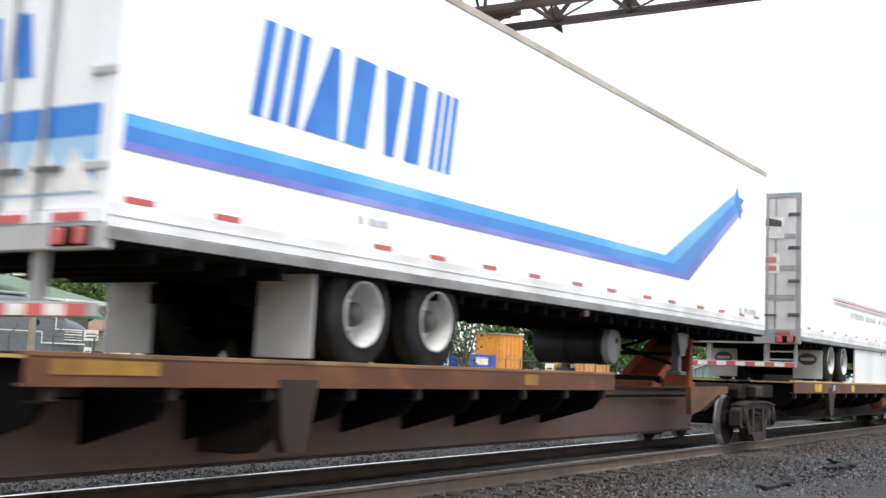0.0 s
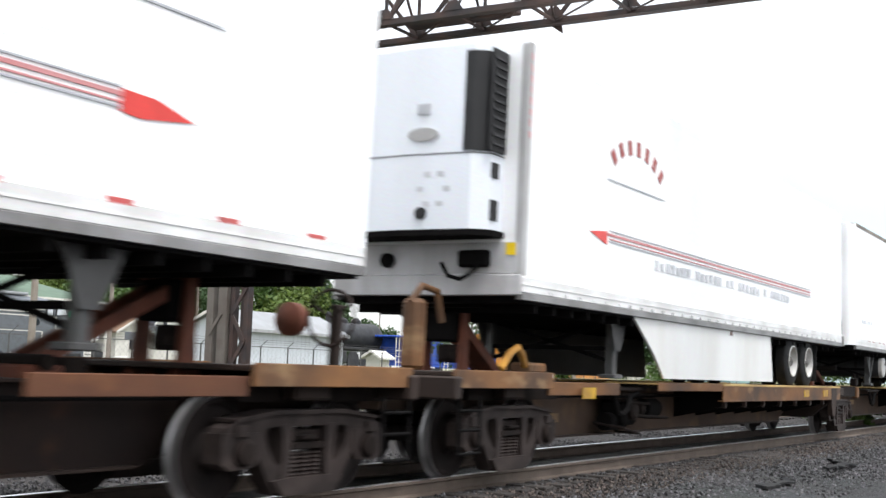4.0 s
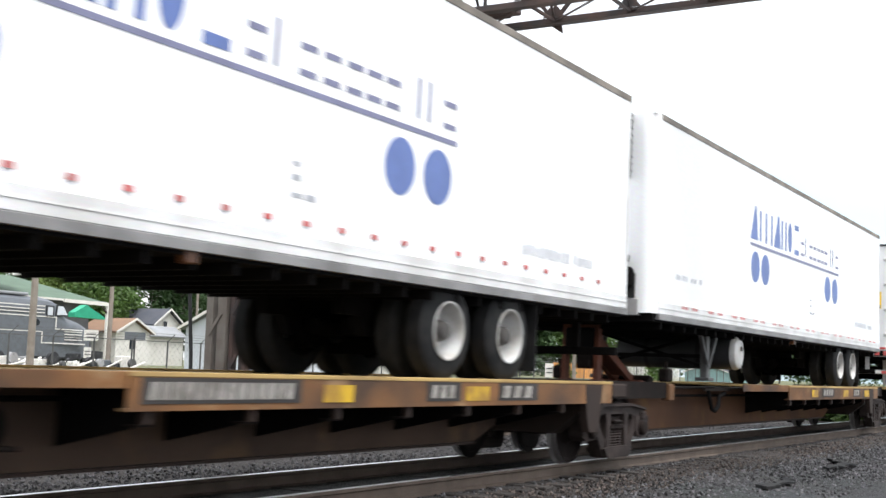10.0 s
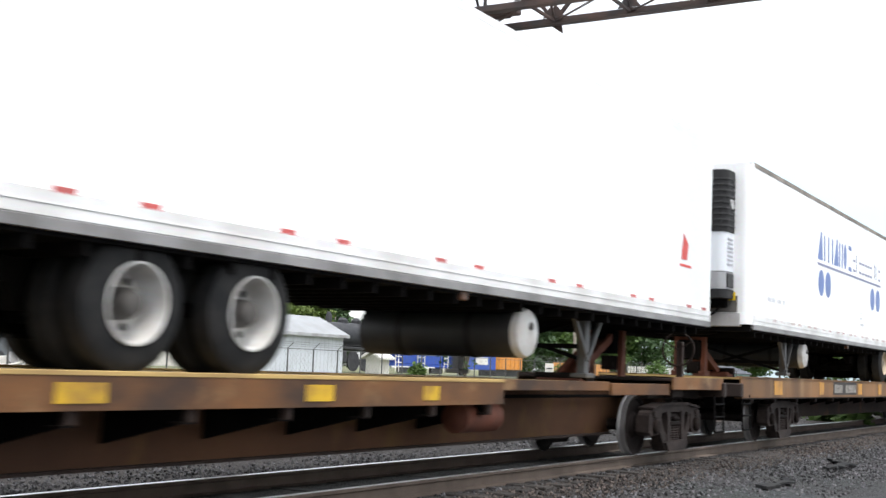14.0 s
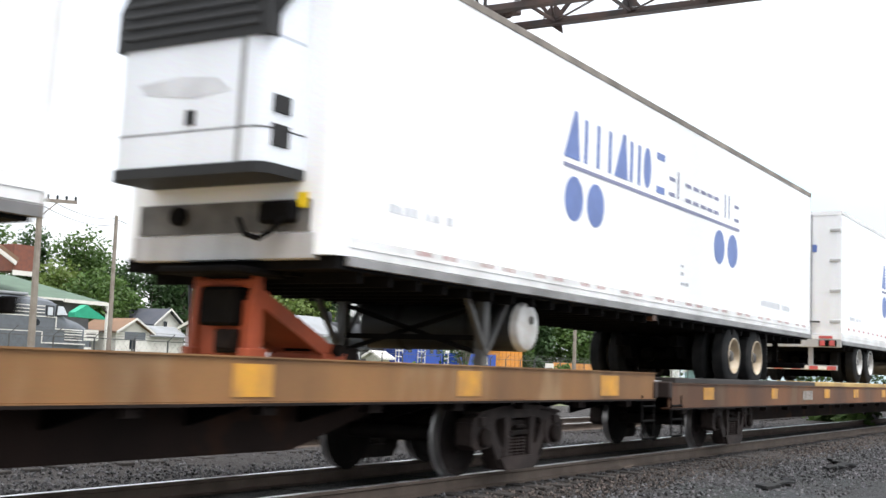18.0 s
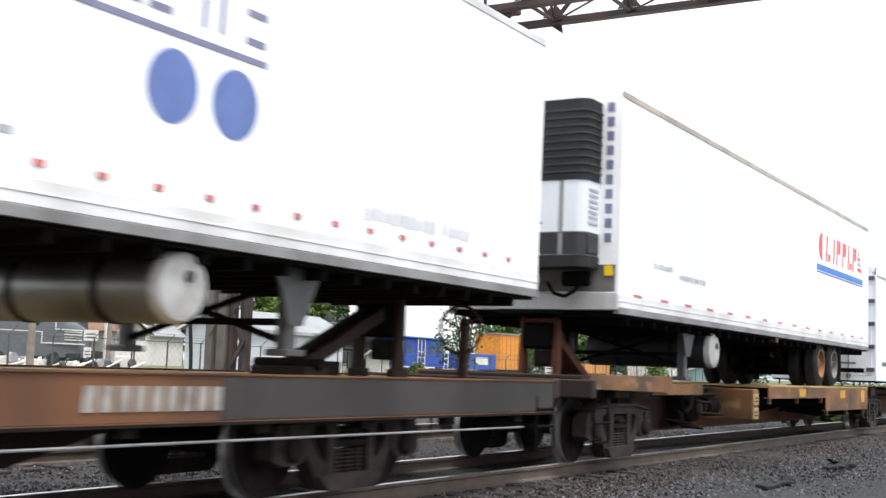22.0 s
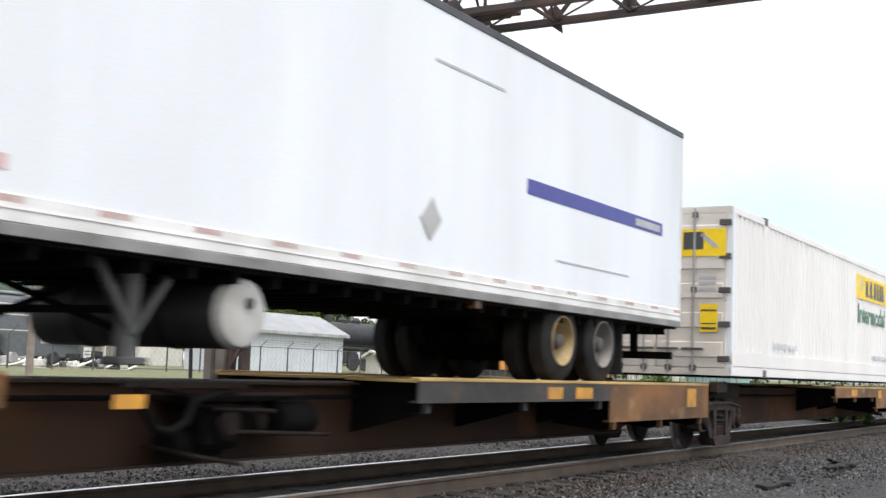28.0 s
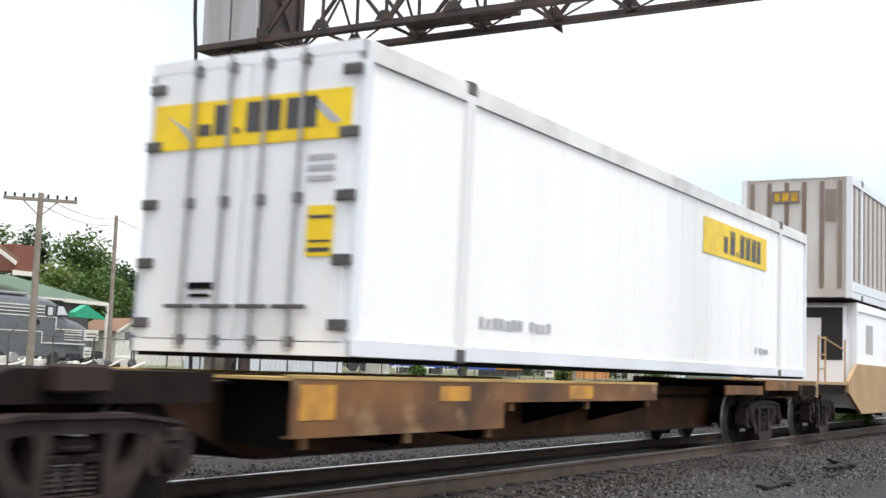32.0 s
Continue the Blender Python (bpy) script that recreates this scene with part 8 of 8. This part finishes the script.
part("lining", Solid().box(36, 49.14, -0.012, 0.03, 2.5, 2.56).box(49.05, 49.14, -0.012, 0.03, 1.9, 2.5).box(49.05, 52.4, -0.02, 0.1, 1.86, 1.93), WALLW, body)
for c in (40.5, 50.5):
    bg_ = part("bogie", Solid().box(c - 1.8, c + 1.8, 0.1, 0.35, 0.95, 1.35, 0.05), SOOT, lo)
    for k in (-1.3, 0, 1.3):
        part("wheel", Solid().lathe("y", (c + k, 1.05), [(0.3, 0.5), (0.45, 0.48), (0.5, 0.2)], 20), STEEL, bg_)
part("fuel_tank", Solid().box(43.0, 47.5, 0.2, 2.8, 0.75, 1.3, 0.15), SOOT, lo)
part("pilot", Solid().prism([(52.6, 0.7), (54.3, 0.8), (54.3, 1.5), (52.6, 1.6)], "y", 0.3, 2.7), SOOT, lo)

# canopy, gear and fence by the locomotive
can = thing("canopy", "white-framed canopy with a green tarpaulin", "canopy", (0, 0, 0))
CA, CB = (51.2, 53.0), (48.0, 53.0)
part("post", Solid().box(CA[0] - 0.08, CA[0] + 0.08, CA[1] - 0.08, CA[1] + 0.08, 0.4, 4.2), WALLW, can)
part("beam", Solid().beam((CA[0] + 0.1, CA[1], 4.25), (CB[0] - 0.1, CB[1], 4.28), 0.14, 0.2), WALLW, can)
part("brace", Solid().beam((CA[0], CA[1], 3.7), (CA[0] - 0.5, CA[1], 4.15), 0.09), BROWN, can)
part("tarpaulin", Solid().prism([(54.89, 3.97), (55.85, 4.5), (57.58, 3.71), (57.58, 3.63), (54.89, 3.67)], "y", 59.7, 60.3), TARP, can, "bright green tarpaulin")
gear = thing("yard_equipment", "white pipes and machine parts standing in the yard", "equipment", (0, 0, 0))
rnd = random.Random(5)
for i in range(34):
    x, y = spot(50.8 - 0.19 * i + rnd.uniform(-0.08, 0.08), 66 + rnd.uniform(-2, 2))
    h = rnd.uniform(0.5, 1.1)
    kind = rnd.random()
    if kind < 0.4:
        part("machine_part", Solid().lathe("y", (x, 0.5 + h * 0.5), [(y, 0.06), (y, h * 0.3), (y + 0.2, h * 0.3), (y + 0.2, 0.06)], 14), (STEEL, PANEL, SOOT, SOOT)[i % 4], gear)
    elif kind < 0.75:
        part("crate", Solid().box(x - h * 0.4, x + h * 0.4, y, y + 0.5, 0.45, 0.5 + h * 0.7, 0.03), (PANEL, SOOT, LOCO, WALLW)[i % 4], gear)
    else:
        part("pipe", Solid().rod([(x - 0.7, y, 0.6), (x + 0.5, y, 0.6 + h * 0.5)], 0.05, 6), WALLW, gear)
xb, yb = spot(44.71, 70)
db = thing("sign_post", "dark sign board on a thin dark post", "sign", (xb, yb, 0))
part("board", Solid().beam((-0.4, 0.4, 2.42), (0.4, -0.4, 2.42), 0.04, 0.42), LOCO, db)
part("post", Solid().cyl("z", (0, 0), 0.05, 0.3, 2.3, 8), SOOT, db)
for b, d, z, w, h in ((46.64, 73, 2.4, 0.8, 0.62), (46.76, 73, 1.4, 0.42, 0.62),  (25.45, 55, 1.27, 0.38, 0.62)):
    x, y = spot(b, d)
    dx, dy = -math.sin(radians(b)), math.cos(radians(b))
    s = thing("notice_board", "white notice board with dark print", "sign", (x, y, 0), "notice boards")
    part("board", Solid().beam((-dx * w / 2, -dy * w / 2, z), (dx * w / 2, dy * w / 2, z), 0.03, h), WALLW, s)
    part("post", Solid().box(-0.03, 0.03, 0.03, 0.09, 0.3, z), STEEL, s)
    ex, ey = -math.cos(radians(b)) * 0.03, -math.sin(radians(b)) * 0.03
    for q in (-0.1, 0.08):
        part("print", Solid().beam((ex - dx * w / 3, ey - dy * w / 3, z + q), (ex + dx * w / 3, ey + dy * w / 3, z + q), 0.01, 0.06), DARKLET, s)
fence = thing("chain_link_fence", "chain-link fence with barbed-wire arms along the yard", "fence", (0, 0, 0))
post = Solid().cyl("z", (0, 0), 0.045, 0.2, 2.15, 8).beam((0, 0, 2.12), (0.22, -0.3, 2.5), 0.04).data("post", STEEL)
for i in range(44):
    o = part("post", post, STEEL, fence)
    o.location = (38 + 2.6 * i, 45.5, 0)
rl = Solid()
for z in (2.1, 0.65):
    rl.rod([(37, 45.5, z), (152, 45.5, z)], 0.025, 6)
for dx, dy, z in ((0.08, -0.1, 2.25), (0.15, -0.2, 2.37), (0.22, -0.3, 2.5)):
    rl.rod([(37, 45.5 + dy, z), (152, 45.5 + dy, z)], 0.008, 4)
part("rail", rl, STEEL, fence)
mesh = Solid()
for i in range(300):
    x = 37 + 0.38 * i
    mesh.rod([(x, 45.5, 0.6), (x + 1.5, 45.5, 2.1)], 0.004, 3).rod([(x + 1.5, 45.5, 0.6), (x, 45.5, 2.1)], 0.004, 3)
part("wire_mesh", mesh, STEEL, fence, "galvanised wire mesh")

# steam locomotive boiler, caboose, boxcar
st = thing("steam_locomotive", "sooty black steam locomotive boiler", "locomotive", (0, 58, 0))
part("boiler", Solid().lathe("x", (1.5, 3.6), [(80.5, 0.6), (80.6, 1.15), (88.6, 1.25), (88.7, 1.1)], 28), SOOT, st)
for x, r, h in ((82.2, 0.28, 0.9), (84.2, 0.45, 0.5), (86.2, 0.4, 0.55)):
    part("dome", Solid().lathe("z", (x, 1.5), [(4.5, r * 1.15), (4.7, r), (4.7 + h * 0.6, r), (4.7 + h, r * 0.5)], 18), SOOT, st)
part("running_board", Solid().box(80.5, 88.8, 0.1, 2.9, 2.6, 2.75), SOOT, st)
part("cylinder_block", Solid().box(81.4, 83.0, 0.0, 3.0, 1.4, 2.4, 0.1), SOOT, st)
for x in (84.2, 86.0, 87.8):
    part("driving_wheel", Solid().lathe("y", (x, 1.55), [(0.2, 0.85), (0.35, 0.83), (0.4, 0.3)], 24), SOOT, st)
cb = thing("caboose", "bright blue caboose with white railings", "railway car", (0, 56, 0))
part("body", Solid().box(88.6, 95.5, 0.2, 3.0, 1.5, 3.7, 0.05), CABOOSE, cb)
part("roof", Solid().box(87.4, 96.4, 0.0, 3.2, 3.72, 3.9, 0.05), CABOOSE, cb)
part("platform", Solid().box(87.3, 96.5, 0.1, 3.1, 1.3, 1.5), CABOOSE, cb)
hr = Solid()
for x in (87.4, 87.9, 88.5, 91.0, 91.6, 92.2, 95.6, 96.3):
    hr.rod([(x, 0.08, 0.8), (x, 0.08, 3.7)], 0.045, 6)
for z in (1.6, 2.1, 2.6):
    hr.rod([(87.4, 0.08, z), (88.5, 0.08, z)], 0.04, 6).rod([(91, 0.08, z), (92.2, 0.08, z)], 0.04, 6).rod([(95.6, 0.08, z), (96.3, 0.08, z)], 0.04, 6)
part("railing", hr, WALLW, cb, "white railings and steps")
for x in (89.5, 93.2, 94.4):
    part("window", Solid().box(x, x + 0.6, 0.17, 0.21, 2.5, 3.2), GLASS, cb)
for x in (89.2, 94.6):
    part("bogie", Solid().box(x - 1.0, x + 1.0, 0.2, 0.5, 0.7, 1.2, 0.05), SOOT, cb)
bt = thing("blue_trailer", "low blue trailer with white lettering bars", "trailer", (0, 56, 0))
part("body", Solid().box(98.0, 105.5, 0, 2.5, 1.2, 2.7, 0.04), CABOOSE, bt)
part("panel", Solid().box(101.4, 103.8, -0.02, 0.0, 1.7, 2.4), WALLW, bt)
part("wheel", Solid().lathe("y", (99, 1.0), [(0.1, 0.4), (0.3, 0.4)], 16), TYRE, bt)
bc = thing("boxcar", "orange boxcar parked in the yard", "railway car", (0, 58, 0))
part("body", Solid().box(110.2, 115.2, 0, 3.0, 1.3, 4.9, 0.04), BOXCAR, bc)
for i in range(5):
    part("side_post", Solid().box(110.5 + 0.95 * i, 110.62 + 0.95 * i, -0.05, 0.0, 1.4, 4.8), BOXCAR, bc)
part("roof", Solid().box(110.1, 115.3, -0.1, 3.1, 4.9, 5.05), METALROOF, bc)
part("underframe", Solid().box(110.2, 115.2, 0.5, 2.5, 0.55, 1.3), SOOT, bc)
bf = thing("board_fence", "orange-stained wooden board fence", "fence", (0, 0, 0))
board = Solid().box(0, 0.55, 0, 0.03, 0.4, 2.35).data("board", FENCEWOOD)
for i in range(28):
    o = part("board", board, FENCEWOOD, bf)
    o.location = (127 + 0.6 * i, 60.0, 0)
pf = thing("picket_fence", "white picket fence in front of trees", "fence", (0, 0, 0))
pk = Solid().box(0, 0.2, 0, 0.03, 0.4, 2.4).data("picket", WALLW)
for i in range(40):
    o = part("picket", pk, WALLW, pf)
    o.location = (150 + 0.5 * i, 60.0, 0)

# ---- what moves ----
def motions():
    for ob, x in TRAIN:
        walk(ob, [(t, pose(x - s, YC, 0)) for t, s in RUN])
    ts = [k / 15 for k in range(481)]
    run = np.interp(ts, [t for t, _ in RUN], [s for _, s in RUN])
    for w, dx in SPIN:
        walk(w, [(t, pose(dx, 0, R, 0, -math.degrees(s / R) % 360, 0)) for t, s in zip(ts, run)])


motions()
